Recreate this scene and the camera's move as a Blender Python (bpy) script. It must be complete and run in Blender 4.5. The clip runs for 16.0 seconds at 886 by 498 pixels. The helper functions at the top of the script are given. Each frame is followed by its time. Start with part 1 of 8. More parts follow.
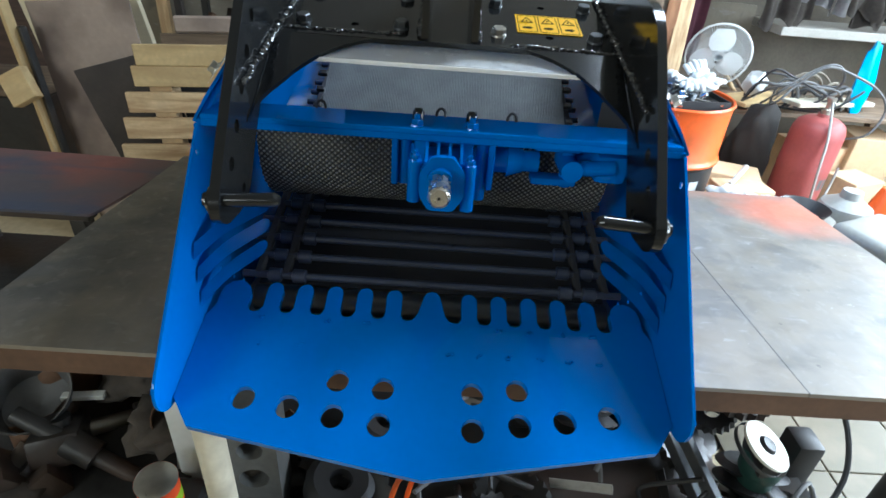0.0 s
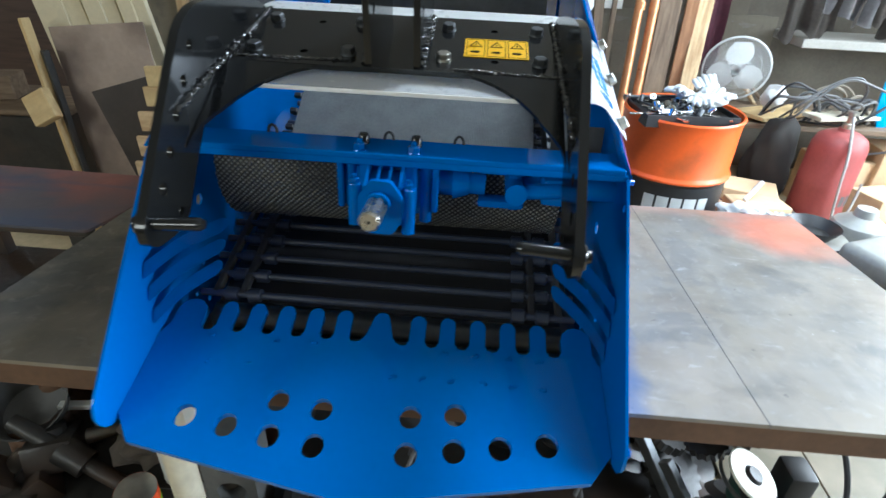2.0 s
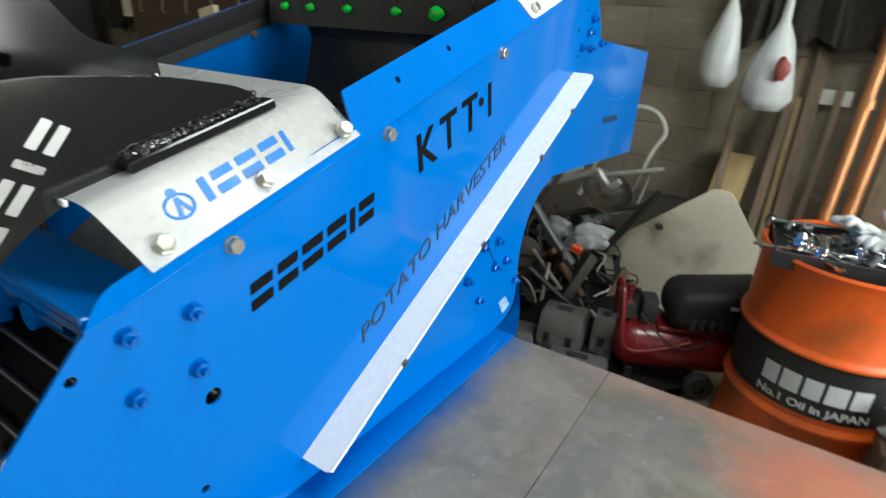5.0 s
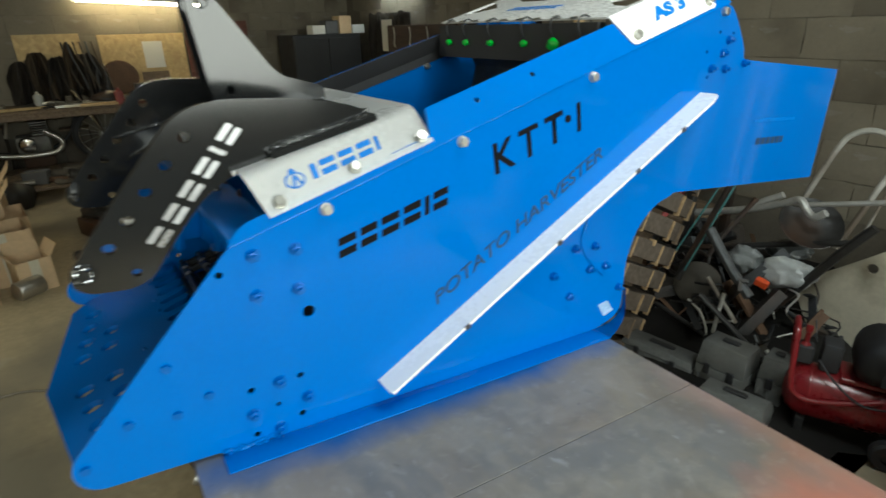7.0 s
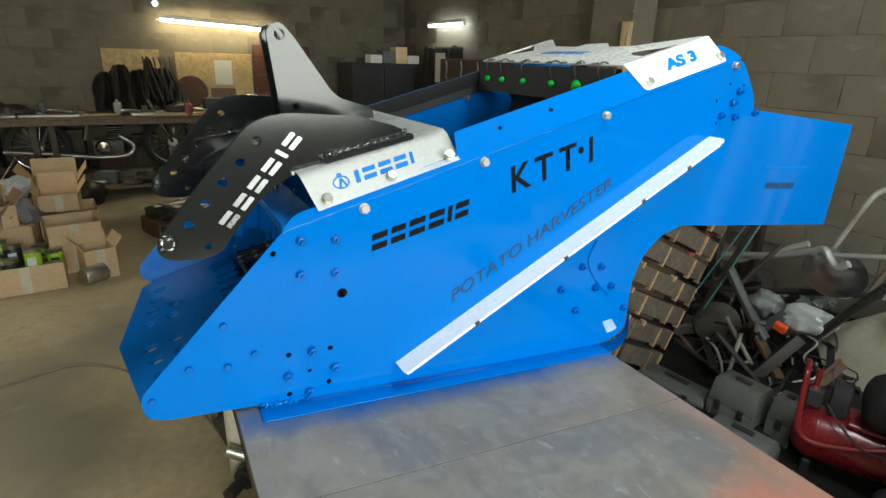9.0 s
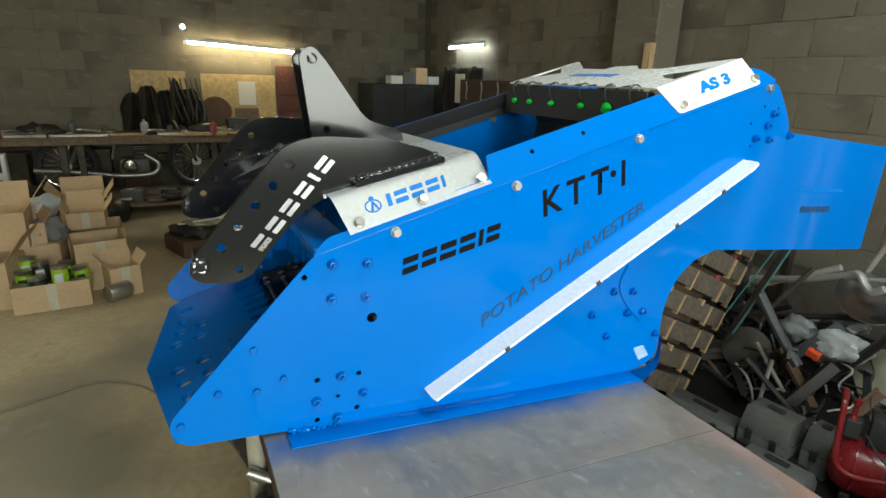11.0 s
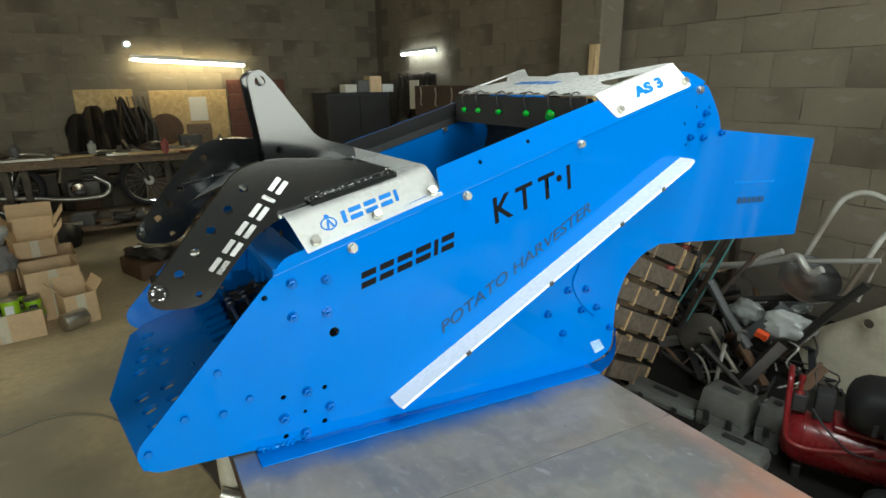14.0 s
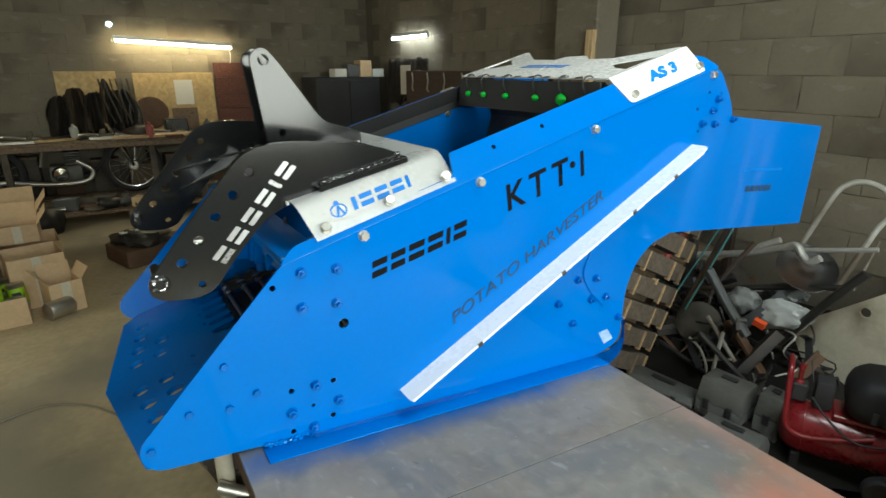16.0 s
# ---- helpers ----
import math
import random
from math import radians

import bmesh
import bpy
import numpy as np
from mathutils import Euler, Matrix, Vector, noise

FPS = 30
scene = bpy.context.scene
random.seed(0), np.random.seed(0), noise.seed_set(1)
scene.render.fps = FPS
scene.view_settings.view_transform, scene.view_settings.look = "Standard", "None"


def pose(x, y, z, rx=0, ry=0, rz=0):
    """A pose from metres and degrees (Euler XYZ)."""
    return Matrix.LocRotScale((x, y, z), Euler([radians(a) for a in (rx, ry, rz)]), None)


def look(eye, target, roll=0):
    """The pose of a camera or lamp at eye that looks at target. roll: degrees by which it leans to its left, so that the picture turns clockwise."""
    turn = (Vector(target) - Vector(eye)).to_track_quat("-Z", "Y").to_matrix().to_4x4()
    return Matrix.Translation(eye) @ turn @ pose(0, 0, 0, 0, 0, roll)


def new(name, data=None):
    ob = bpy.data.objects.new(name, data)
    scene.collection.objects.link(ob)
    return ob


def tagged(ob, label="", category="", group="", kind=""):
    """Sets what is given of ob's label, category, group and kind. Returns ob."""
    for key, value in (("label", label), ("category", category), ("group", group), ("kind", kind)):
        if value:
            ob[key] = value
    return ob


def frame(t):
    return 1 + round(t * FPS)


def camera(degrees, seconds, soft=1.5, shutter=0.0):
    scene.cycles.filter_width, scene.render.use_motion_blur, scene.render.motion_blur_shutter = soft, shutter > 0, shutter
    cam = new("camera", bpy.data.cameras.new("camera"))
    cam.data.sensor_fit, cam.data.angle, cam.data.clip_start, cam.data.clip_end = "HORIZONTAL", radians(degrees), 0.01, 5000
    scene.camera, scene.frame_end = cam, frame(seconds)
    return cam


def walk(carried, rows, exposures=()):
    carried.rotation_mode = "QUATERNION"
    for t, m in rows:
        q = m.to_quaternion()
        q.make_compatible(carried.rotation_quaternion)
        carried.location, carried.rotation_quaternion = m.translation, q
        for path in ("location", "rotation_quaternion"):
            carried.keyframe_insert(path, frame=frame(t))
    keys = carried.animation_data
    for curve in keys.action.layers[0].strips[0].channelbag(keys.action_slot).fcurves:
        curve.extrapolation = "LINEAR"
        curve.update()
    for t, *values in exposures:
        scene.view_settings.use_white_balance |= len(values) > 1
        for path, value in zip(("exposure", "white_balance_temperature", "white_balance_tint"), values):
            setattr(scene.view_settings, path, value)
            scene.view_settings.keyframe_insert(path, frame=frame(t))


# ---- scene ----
cam = camera(78.0, 16.0, shutter=0.7)
PATH = [
    (0, (-0.006, -0.572, 1.397), (0.035, 1.126, 0.34), 4.5),
    (0.5, (-0.047, -0.56, 1.387), (0.047, 1.127, 0.317), 4.4),
    (1, (-0.029, -0.577, 1.401), (0.065, 1.114, 0.337), 4.0),
    (1.5, (0.029, -0.588, 1.417), (0.054, 1.12, 0.377), 3.3),
    (2, (0.126, -0.562, 1.419), (0.046, 1.154, 0.395), 2.9),
    (2.5, (0.201, -0.468, 1.396), (0.056, 1.244, 0.373), 2.7),
    (3, (0.217, -0.274, 1.36), (0.043, 1.446, 0.355), 3.2),
    (3.5, (0.272, -0.18, 1.362), (-0.001, 1.551, 0.398), 2.0),
    (4, (0.458, -0.145, 1.37), (-0.071, 1.552, 0.452), 1.3),
    (4.2, (0.564, -0.122, 1.379), (-0.063, 1.561, 0.499), 1.3),
    (6.3, (1.037, 0.15, 1.396), (-0.375, 1.324, 0.604), 1.2),
    (6.5, (1.097, 0.141, 1.404), (-0.374, 1.247, 0.619), 0.1),
    (7, (1.143, 0.041, 1.411), (-0.417, 1.036, 0.653), -1.5),
    (7.5, (1.151, -0.076, 1.4), (-0.432, 0.9, 0.664), -0.9),
    (8, (1.193, -0.116, 1.411), (-0.423, 0.828, 0.705), 0.1),
    (8.5, (1.276, -0.063, 1.42), (-0.368, 0.851, 0.741), 1.0),
    (9, (1.306, -0.012, 1.419), (-0.358, 0.883, 0.762), 1.8),
    (9.5, (1.312, 0.002, 1.418), (-0.376, 0.869, 0.786), 1.9),
    (10, (1.288, -0.018, 1.424), (-0.424, 0.815, 0.812), 1.8),
    (10.2, (1.276, -0.03, 1.425), (-0.437, 0.807, 0.82), 1.9),
    (12.5, (1.278, -0.031, 1.423), (-0.422, 0.842, 0.834), 1.0),
    (13, (1.277, -0.02, 1.42), (-0.416, 0.869, 0.834), 0.8),
    (13.5, (1.3, -0.022, 1.439), (-0.376, 0.903, 0.861), -0.1),
    (14, (1.314, -0.028, 1.45), (-0.34, 0.934, 0.868), -0.7),
    (14.5, (1.302, -0.013, 1.446), (-0.313, 1.01, 0.857), -1.3),
    (15, (1.286, -0.009, 1.445), (-0.31, 1.035, 0.843), -1.5),
    (15.5, (1.282, -0.023, 1.441), (-0.324, 0.998, 0.828), -0.9),
    (16, (1.253, -0.053, 1.44), (-0.364, 0.943, 0.814), -0.1),
]
walk(cam, [(t, look(eye, target, roll)) for t, eye, target, roll in PATH], [(0, 1.0, 5250, 2), (2.2, 0.96, 5400, 2), (3.2, 0.84, 5850, 0), (4.0, 0.4, 6150, 1), (4.5, 0.1, 6250, 1), (6.3, -0.40, 6300, -4), (7.6, -0.22, 6300, -4), (9.0, -0.10, 6350, -4), (16, -0.10, 6350, -4)])

# ---- light ----
world = bpy.data.worlds.new("sky")
scene.world = world
world.use_nodes = True
wn = world.node_tree
sky = wn.nodes.new("ShaderNodeTexSky")
sky.sky_type, sky.sun_disc = "NISHITA", False
sky.sun_elevation, sky.sun_rotation = radians(40), radians(60)
wn.links.new(sky.outputs[0], wn.nodes["Background"].inputs[0])
wn.nodes["Background"].inputs[1].default_value = 0.12


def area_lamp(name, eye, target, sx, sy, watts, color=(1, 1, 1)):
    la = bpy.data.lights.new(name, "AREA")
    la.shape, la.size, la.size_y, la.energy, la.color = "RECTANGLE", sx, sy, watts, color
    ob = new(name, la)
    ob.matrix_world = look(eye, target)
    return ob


area_lamp("gate_daylight", (3.55, 0.27, 1.60), (0.0, 0.30, 1.15), 2.7, 1.3, 140, (1.0, 0.98, 0.95))
# Warm fill added from the south-west; no window is known there.
area_lamp("south_warm_fill", (-3.3, -3.55, 2.28), (-1.4, 0.4, 0.8), 2.4, 1.25, 48, (1.0, 0.89, 0.70))
# Added fill from an unseen spot, lifting the scrap corner and table end.
area_lamp("east_corner_fill", (3.55, 2.35, 1.9), (1.0, 2.1, 0.7), 1.3, 1.0, 42, (1.0, 0.98, 0.95))
area_lamp("rooflight_daylight", (1.24, 1.15, 3.06), (1.24, 1.15, 0.0), 0.82, 0.70, 40, (0.97, 0.98, 1.0))

# ---- materials ----


def mat(name, color, rough=0.5, metal=0.0, vary=0.15, scale=6.0, grain=60.0, bump=0.05, coat=0.0, spec=0.5, dirt=None, dirt_amount=0.0, dirt_scale=3.0, rvary=0.1):
    m = bpy.data.materials.new(name)
    m.use_nodes = True
    nt = m.node_tree
    n, l = nt.nodes, nt.links
    b = n["Principled BSDF"]
    b.inputs["Metallic"].default_value = metal
    b.inputs["Specular IOR Level"].default_value = spec
    b.inputs["Coat Weight"].default_value = coat
    b.inputs["Coat Roughness"].default_value = 0.06
    co = n.new("ShaderNodeTexCoord")
    big, fine = n.new("ShaderNodeTexNoise"), n.new("ShaderNodeTexNoise")
    big.inputs["Scale"].default_value, big.inputs["Detail"].default_value = scale, 5
    fine.inputs["Scale"].default_value, fine.inputs["Detail"].default_value = grain, 4
    info = n.new("ShaderNodeObjectInfo")
    off = n.new("ShaderNodeVectorMath")
    off.operation = "ADD"
    sep = n.new("ShaderNodeVectorMath")
    sep.operation = "SCALE"
    sep.inputs[0].default_value = (7.1, 3.3, 5.7)
    l.new(info.outputs["Random"], sep.inputs["Scale"])
    l.new(co.outputs["Object"], off.inputs[0])
    l.new(sep.outputs[0], off.inputs[1])
    l.new(off.outputs[0], big.inputs["Vector"])
    l.new(off.outputs[0], fine.inputs["Vector"])
    mixn = n.new("ShaderNodeMix")
    mixn.data_type = "FLOAT"
    mixn.inputs["Factor"].default_value = 0.4
    l.new(big.outputs["Fac"], mixn.inputs["A"])
    l.new(fine.outputs["Fac"], mixn.inputs["B"])
    ramp = n.new("ShaderNodeMapRange")
    ramp.inputs["From Min"].default_value, ramp.inputs["From Max"].default_value = 0.3, 0.7
    ramp.inputs["To Min"].default_value, ramp.inputs["To Max"].default_value = 1 - vary, 1 + vary
    l.new(mixn.outputs["Result"], ramp.inputs["Value"])
    mul = n.new("ShaderNodeVectorMath")
    mul.operation = "SCALE"
    mul.inputs[0].default_value = color
    l.new(ramp.outputs["Result"], mul.inputs["Scale"])
    last = mul.outputs[0]
    if dirt:
        dn = n.new("ShaderNodeTexNoise")
        dn.inputs["Scale"].default_value, dn.inputs["Detail"].default_value = dirt_scale, 8
        l.new(off.outputs[0], dn.inputs["Vector"])
        dr = n.new("ShaderNodeMapRange")
        dr.inputs["From Min"].default_value, dr.inputs["From Max"].default_value = 0.62 - 0.3 * dirt_amount, 0.75 - 0.2 * dirt_amount
        l.new(dn.outputs["Fac"], dr.inputs["Value"])
        mx = n.new("ShaderNodeMix")
        mx.data_type = "RGBA"
        mx.inputs["B"].default_value = (*dirt, 1)
        l.new(dr.outputs["Result"], mx.inputs["Factor"])
        l.new(last, mx.inputs["A"])
        last = mx.outputs["Result"]
    l.new(last, b.inputs["Base Color"])
    rr = n.new("ShaderNodeMapRange")
    rr.inputs["From Min"].default_value, rr.inputs["From Max"].default_value = 0.3, 0.7
    rr.inputs["To Min"].default_value, rr.inputs["To Max"].default_value = max(rough - rvary, 0.03), min(rough + rvary, 1)
    l.new(mixn.outputs["Result"], rr.inputs["Value"])
    l.new(rr.outputs["Result"], b.inputs["Roughness"])
    if bump:
        bp = n.new("ShaderNodeBump")
        bp.inputs["Strength"].default_value, bp.inputs["Distance"].default_value = bump, 0.01
        l.new(mixn.outputs["Result"], bp.inputs["Height"])
        l.new(bp.outputs[0], b.inputs["Normal"])
    return m


def glow(name, color, strength):
    m = bpy.data.materials.new(name)
    m.use_nodes = True
    b = m.node_tree.nodes["Principled BSDF"]
    b.inputs["Base Color"].default_value = (*color, 1)
    b.inputs["Emission Color"].default_value = (*color, 1)
    b.inputs["Emission Strength"].default_value = strength
    return m


def wood(name, color, dark, rough=0.7, stretch=(1.5, 14, 14), bump=0.15):
    m = mat(name, color, rough, vary=0.2, bump=bump)
    nt = m.node_tree
    n, l = nt.nodes, nt.links
    b = n["Principled BSDF"]
    mp = n.new("ShaderNodeMapping")
    mp.inputs["Scale"].default_value = stretch
    tex = n.new("ShaderNodeTexNoise")
    tex.inputs["Scale"].default_value, tex.inputs["Detail"].default_value, tex.inputs["Distortion"].default_value = 3.0, 7, 0.6
    src = b.inputs["Base Color"].links[0].from_socket
    add = [x for x in n if x.bl_idname == "ShaderNodeVectorMath" and x.operation == "ADD"][0]
    l.new(add.outputs[0], mp.inputs["Vector"])
    l.new(mp.outputs[0], tex.inputs["Vector"])
    r = n.new("ShaderNodeMapRange")
    r.inputs["From Min"].default_value, r.inputs["From Max"].default_value = 0.35, 0.7
    l.new(tex.outputs["Fac"], r.inputs["Value"])
    mx = n.new("ShaderNodeMix")
    mx.data_type = "RGBA"
    mx.inputs["B"].default_value = (*dark, 1)
    l.new(r.outputs["Result"], mx.inputs["Factor"])
    l.new(src, mx.inputs["A"])
    l.new(mx.outputs["Result"], b.inputs["Base Color"])
    return m


BLUE = mat("blue_enamel", (0.004, 0.131, 0.50), 0.09, vary=0.05, scale=3, grain=90, bump=0.0015, coat=0.0, spec=0.22, rvary=0.03)
BLACK = mat("black_enamel", (0.010, 0.0105, 0.011), 0.13, vary=0.08, scale=3, grain=200, bump=0.0, coat=0.0, spec=0.5, rvary=0.02)
BLUEBOLT = mat("blue_painted_bolt", (0.003, 0.12, 0.47), 0.1, 0.2, vary=0.1, grain=200, bump=0.0, coat=0.3)
WHITE = mat("white_enamel", (0.92, 0.92, 0.90), 0.28, vary=0.015, scale=5, grain=90, bump=0.002, coat=0.2)
STEEL = mat("bright_steel", (0.62, 0.60, 0.56), 0.28, 1.0, vary=0.15, grain=120, bump=0.03)
ZINC = mat("zinc_plate", (0.58, 0.57, 0.52), 0.38, 1.0, vary=0.2, grain=150, bump=0.03)
DARKSTEEL = mat("dark_steel", (0.09, 0.095, 0.10), 0.42, 0.7, vary=0.3, grain=80, bump=0.05)
RUBBER = mat("black_rubber", (0.03, 0.03, 0.032), 0.7, vary=0.25, grain=120, bump=0.06)
WELD = mat("weld_bead", (0.05, 0.05, 0.05), 0.16, 0.5, vary=0.3, grain=90, bump=0.25, coat=0.6)
LETTER = mat("black_letter", (0.003, 0.003, 0.004), 0.6, vary=0.1, bump=0, spec=0.12)
GREYLETTER = mat("dark_blue_letter", (0.012, 0.04, 0.10), 0.5, vary=0.1, bump=0)
SPLATTER = mat("weld_splatter", (0.42, 0.42, 0.42), 0.18, 0.9, vary=0.3, bump=0.1)
SILVER = mat("brushed_letter", (0.40, 0.40, 0.41), 0.34, 1.0, vary=0.06, grain=120, bump=0.01)
LOGOBLUE = mat("logo_blue", (0.0, 0.17, 0.60), 0.4, vary=0.05, bump=0)
YELLOW = mat("sticker_yellow", (0.85, 0.48, 0.005), 0.35, vary=0.05, bump=0)
GREEN = mat("green_tie", (0.02, 0.75, 0.05), 0.4, vary=0.1, bump=0)
TABLETOP = mat("scuffed_plate_steel", (0.215, 0.200, 0.175), 0.44, 0.1, vary=0.2, scale=9, grain=60, bump=0.05, dirt=(0.285, 0.245, 0.195), dirt_amount=0.7, dirt_scale=2.6, rvary=0.12)


def soft_patch(m, centre, reach, color, amount):
    """A soft patch round a plate spot: old paint dust, darker tone, painted reflection."""
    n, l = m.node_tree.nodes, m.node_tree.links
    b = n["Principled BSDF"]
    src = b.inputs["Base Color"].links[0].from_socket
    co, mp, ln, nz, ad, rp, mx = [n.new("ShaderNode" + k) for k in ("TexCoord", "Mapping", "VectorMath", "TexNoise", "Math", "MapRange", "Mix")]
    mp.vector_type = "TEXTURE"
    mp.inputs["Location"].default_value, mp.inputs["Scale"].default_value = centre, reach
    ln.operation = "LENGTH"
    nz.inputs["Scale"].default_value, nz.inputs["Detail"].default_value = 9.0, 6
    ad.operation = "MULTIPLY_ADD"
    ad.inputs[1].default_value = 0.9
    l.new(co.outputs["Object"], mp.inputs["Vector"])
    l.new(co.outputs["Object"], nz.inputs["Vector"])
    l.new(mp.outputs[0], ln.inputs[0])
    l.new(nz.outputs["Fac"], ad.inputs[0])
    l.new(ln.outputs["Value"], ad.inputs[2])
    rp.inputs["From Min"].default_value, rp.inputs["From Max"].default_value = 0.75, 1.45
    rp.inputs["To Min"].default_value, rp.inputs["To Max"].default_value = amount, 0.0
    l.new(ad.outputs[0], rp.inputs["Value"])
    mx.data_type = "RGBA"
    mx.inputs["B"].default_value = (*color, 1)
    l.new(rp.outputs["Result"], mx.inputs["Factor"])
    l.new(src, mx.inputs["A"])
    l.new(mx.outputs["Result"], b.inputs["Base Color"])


def patches(m, color, scale, lo, hi, stretch=(1, 1, 1), amount=1.0):
    """Marks with ragged edges: scuffs, spots, worn places."""
    n, l = m.node_tree.nodes, m.node_tree.links
    b = n["Principled BSDF"]
    src = b.inputs["Base Color"].links[0].from_socket
    co, mp, nz, rp, mx = [n.new("ShaderNode" + k) for k in ("TexCoord", "Mapping", "TexNoise", "MapRange", "Mix")]
    mp.inputs["Scale"].default_value, mp.inputs["Rotation"].default_value = stretch, (0, 0, 0.4 * scale)
    nz.inputs["Scale"].default_value, nz.inputs["Detail"].default_value, nz.inputs["Distortion"].default_value = scale, 9, 0.5
    l.new(co.outputs["Object"], mp.inputs["Vector"])
    l.new(mp.outputs[0], nz.inputs["Vector"])
    rp.inputs["From Min"].default_value, rp.inputs["From Max"].default_value, rp.inputs["To Max"].default_value = lo, hi, amount
    l.new(nz.outputs["Fac"], rp.inputs["Value"])
    mx.data_type = "RGBA"
    mx.inputs["B"].default_value = (*color, 1)
    l.new(rp.outputs["Result"], mx.inputs["Factor"])
    l.new(src, mx.inputs["A"])
    l.new(mx.outputs["Result"], b.inputs["Base Color"])


patches(TABLETOP, (0.115, 0.085, 0.062), 2.3, 0.54, 0.66, (1, 1.6, 1), 0.55)
patches(TABLETOP, (0.34, 0.30, 0.25), 4.6, 0.58, 0.68, (1.8, 1, 1), 0.5)
patches(TABLETOP, (0.155, 0.15, 0.142), 3.1, 0.55, 0.58, (1, 1, 1), 0.6)
patches(TABLETOP, (0.17, 0.165, 0.15), 8.0, 0.62, 0.70, (1, 1, 1), 0.7)
patches(TABLETOP, (0.10, 0.09, 0.08), 30.0, 0.70, 0.73, (1, 1, 1), 0.7)
patches(TABLETOP, (0.50, 0.50, 0.48), 13.0, 0.645, 0.72, (1, 2.2, 1), 0.3)
patches(TABLETOP, (0.60, 0.60, 0.58), 45.0, 0.69, 0.76, (1, 1.4, 1), 0.4)
# Darker patch over the left part of the plate.
soft_patch(TABLETOP, (-0.85, 0.5, 0), (0.55, 0.8, 1), (0.055, 0.055, 0.048), 0.85)
patches(TABLETOP, (0.22, 0.185, 0.125), 2.9, 0.52, 0.66, (1.4, 0.8, 1), 0.42)
patches(TABLETOP, (0.05, 0.05, 0.052), 5.3, 0.56, 0.68, (0.8, 1.5, 1), 0.30)
patches(TABLETOP, (0.15, 0.146, 0.14), 3.4, 0.53, 0.60, (0.7, 1.1, 1), 0.3)
patches(TABLETOP, (0.24, 0.20, 0.14), 11.0, 0.50, 0.70, (1, 1.2, 1), 0.35)
patches(TABLETOP, (0.06, 0.058, 0.056), 15.0, 0.52, 0.74, (1.2, 1, 1), 0.22)
patches(TABLETOP, (0.36, 0.34, 0.30), 38.0, 0.56, 0.72, (1, 1, 1), 0.25)
soft_patch(TABLETOP, (1.02, 0.86, 0), (0.22, 0.20, 1), (0.60, 0.17, 0.09), 0.7)
soft_patch(TABLETOP, (0.72, 1.0, 0), (0.26, 0.09, 1), (0.50, 0.22, 0.15), 0.28)
# Blue paint dust by the feet; the panel's blue reflection is painted in too.
soft_patch(TABLETOP, (0.385, 0.52, 0), (0.080, 0.80, 1), (0.006, 0.085, 0.28), 0.95)
soft_patch(TABLETOP, (-0.385, 0.60, 0), (0.07, 0.62, 1), (0.02, 0.16, 0.50), 0.4)
RUST = mat("rusty_steel", (0.13, 0.075, 0.045), 0.7, 0.3, vary=0.35, scale=7, bump=0.15)
CONCRETE = mat("concrete_floor", (0.49, 0.40, 0.25), 0.8, vary=0.25, scale=1.6, grain=30, bump=0.15, dirt=(0.27, 0.235, 0.17), dirt_amount=0.45, dirt_scale=0.9)
BLOCK = mat("concrete_block", (0.192, 0.167, 0.124), 0.93, vary=0.13, scale=5, grain=45, bump=0.45, dirt=(0.12, 0.102, 0.075), dirt_amount=0.35, dirt_scale=1.6)
MORTAR = mat("mortar", (0.135, 0.117, 0.09), 0.95, vary=0.2, bump=0.3)
CEIL = mat("dusty_ceiling", (0.26, 0.25, 0.22), 0.95, vary=0.2, bump=0.2)
CARD = mat("cardboard", (0.62, 0.45, 0.27), 0.85, vary=0.15, scale=4, grain=40, bump=0.06)
PINE = wood("pine", (0.68, 0.51, 0.29), (0.40, 0.25, 0.12))
OLDWOOD = wood("old_wood", (0.215, 0.155, 0.10), (0.105, 0.07, 0.043))
PLY = wood("plywood", (0.60, 0.45, 0.22), (0.44, 0.30, 0.14), stretch=(1, 6, 6))
ORANGE = mat("orange_enamel", (0.80, 0.12, 0.015), 0.38, vary=0.08, scale=4, bump=0.03, dirt=(0.35, 0.08, 0.02), dirt_amount=0.15)
RED = mat("red_enamel", (0.19, 0.010, 0.014), 0.3, vary=0.15, bump=0.03, coat=0.2)
DULLRED = mat("faded_red_enamel", (0.30, 0.065, 0.06), 0.55, vary=0.2, bump=0.05, dirt=(0.22, 0.08, 0.06), dirt_amount=0.3)
BLACKPLASTIC = mat("black_plastic", (0.022, 0.022, 0.023), 0.45, vary=0.2, bump=0.05)
GREYPLASTIC = mat("grey_plastic", (0.10, 0.10, 0.10), 0.5, vary=0.2, bump=0.05)
WHITEPLASTIC = mat("white_plastic", (0.62, 0.64, 0.63), 0.4, vary=0.08, bump=0.02)
PAPER = mat("paper", (0.72, 0.70, 0.64), 0.8, vary=0.05, bump=0)
CLOTH = mat("dark_cloth", (0.062, 0.052, 0.043), 0.95, vary=0.35, scale=10, bump=0.4)
GREYCLOTH = mat("grey_cloth", (0.22, 0.21, 0.21), 0.95, vary=0.25, scale=10, bump=0.4)
DARKIRON = mat("oily_iron", (0.024, 0.023, 0.022), 0.42, 0.0, spec=0.5, vary=0.4, scale=12, bump=0.2, dirt=(0.05, 0.03, 0.02), dirt_amount=0.4)
BEIGE = mat("beige_board", (0.62, 0.575, 0.45), 0.6, vary=0.12, scale=3, bump=0.05, dirt=(0.22, 0.19, 0.13), dirt_amount=0.3)
BROWNPAPER = mat("brown_hardboard", (0.38, 0.30, 0.245), 0.75, vary=0.15, scale=2, bump=0.03, dirt=(0.16, 0.12, 0.10), dirt_amount=0.35, dirt_scale=2.2)
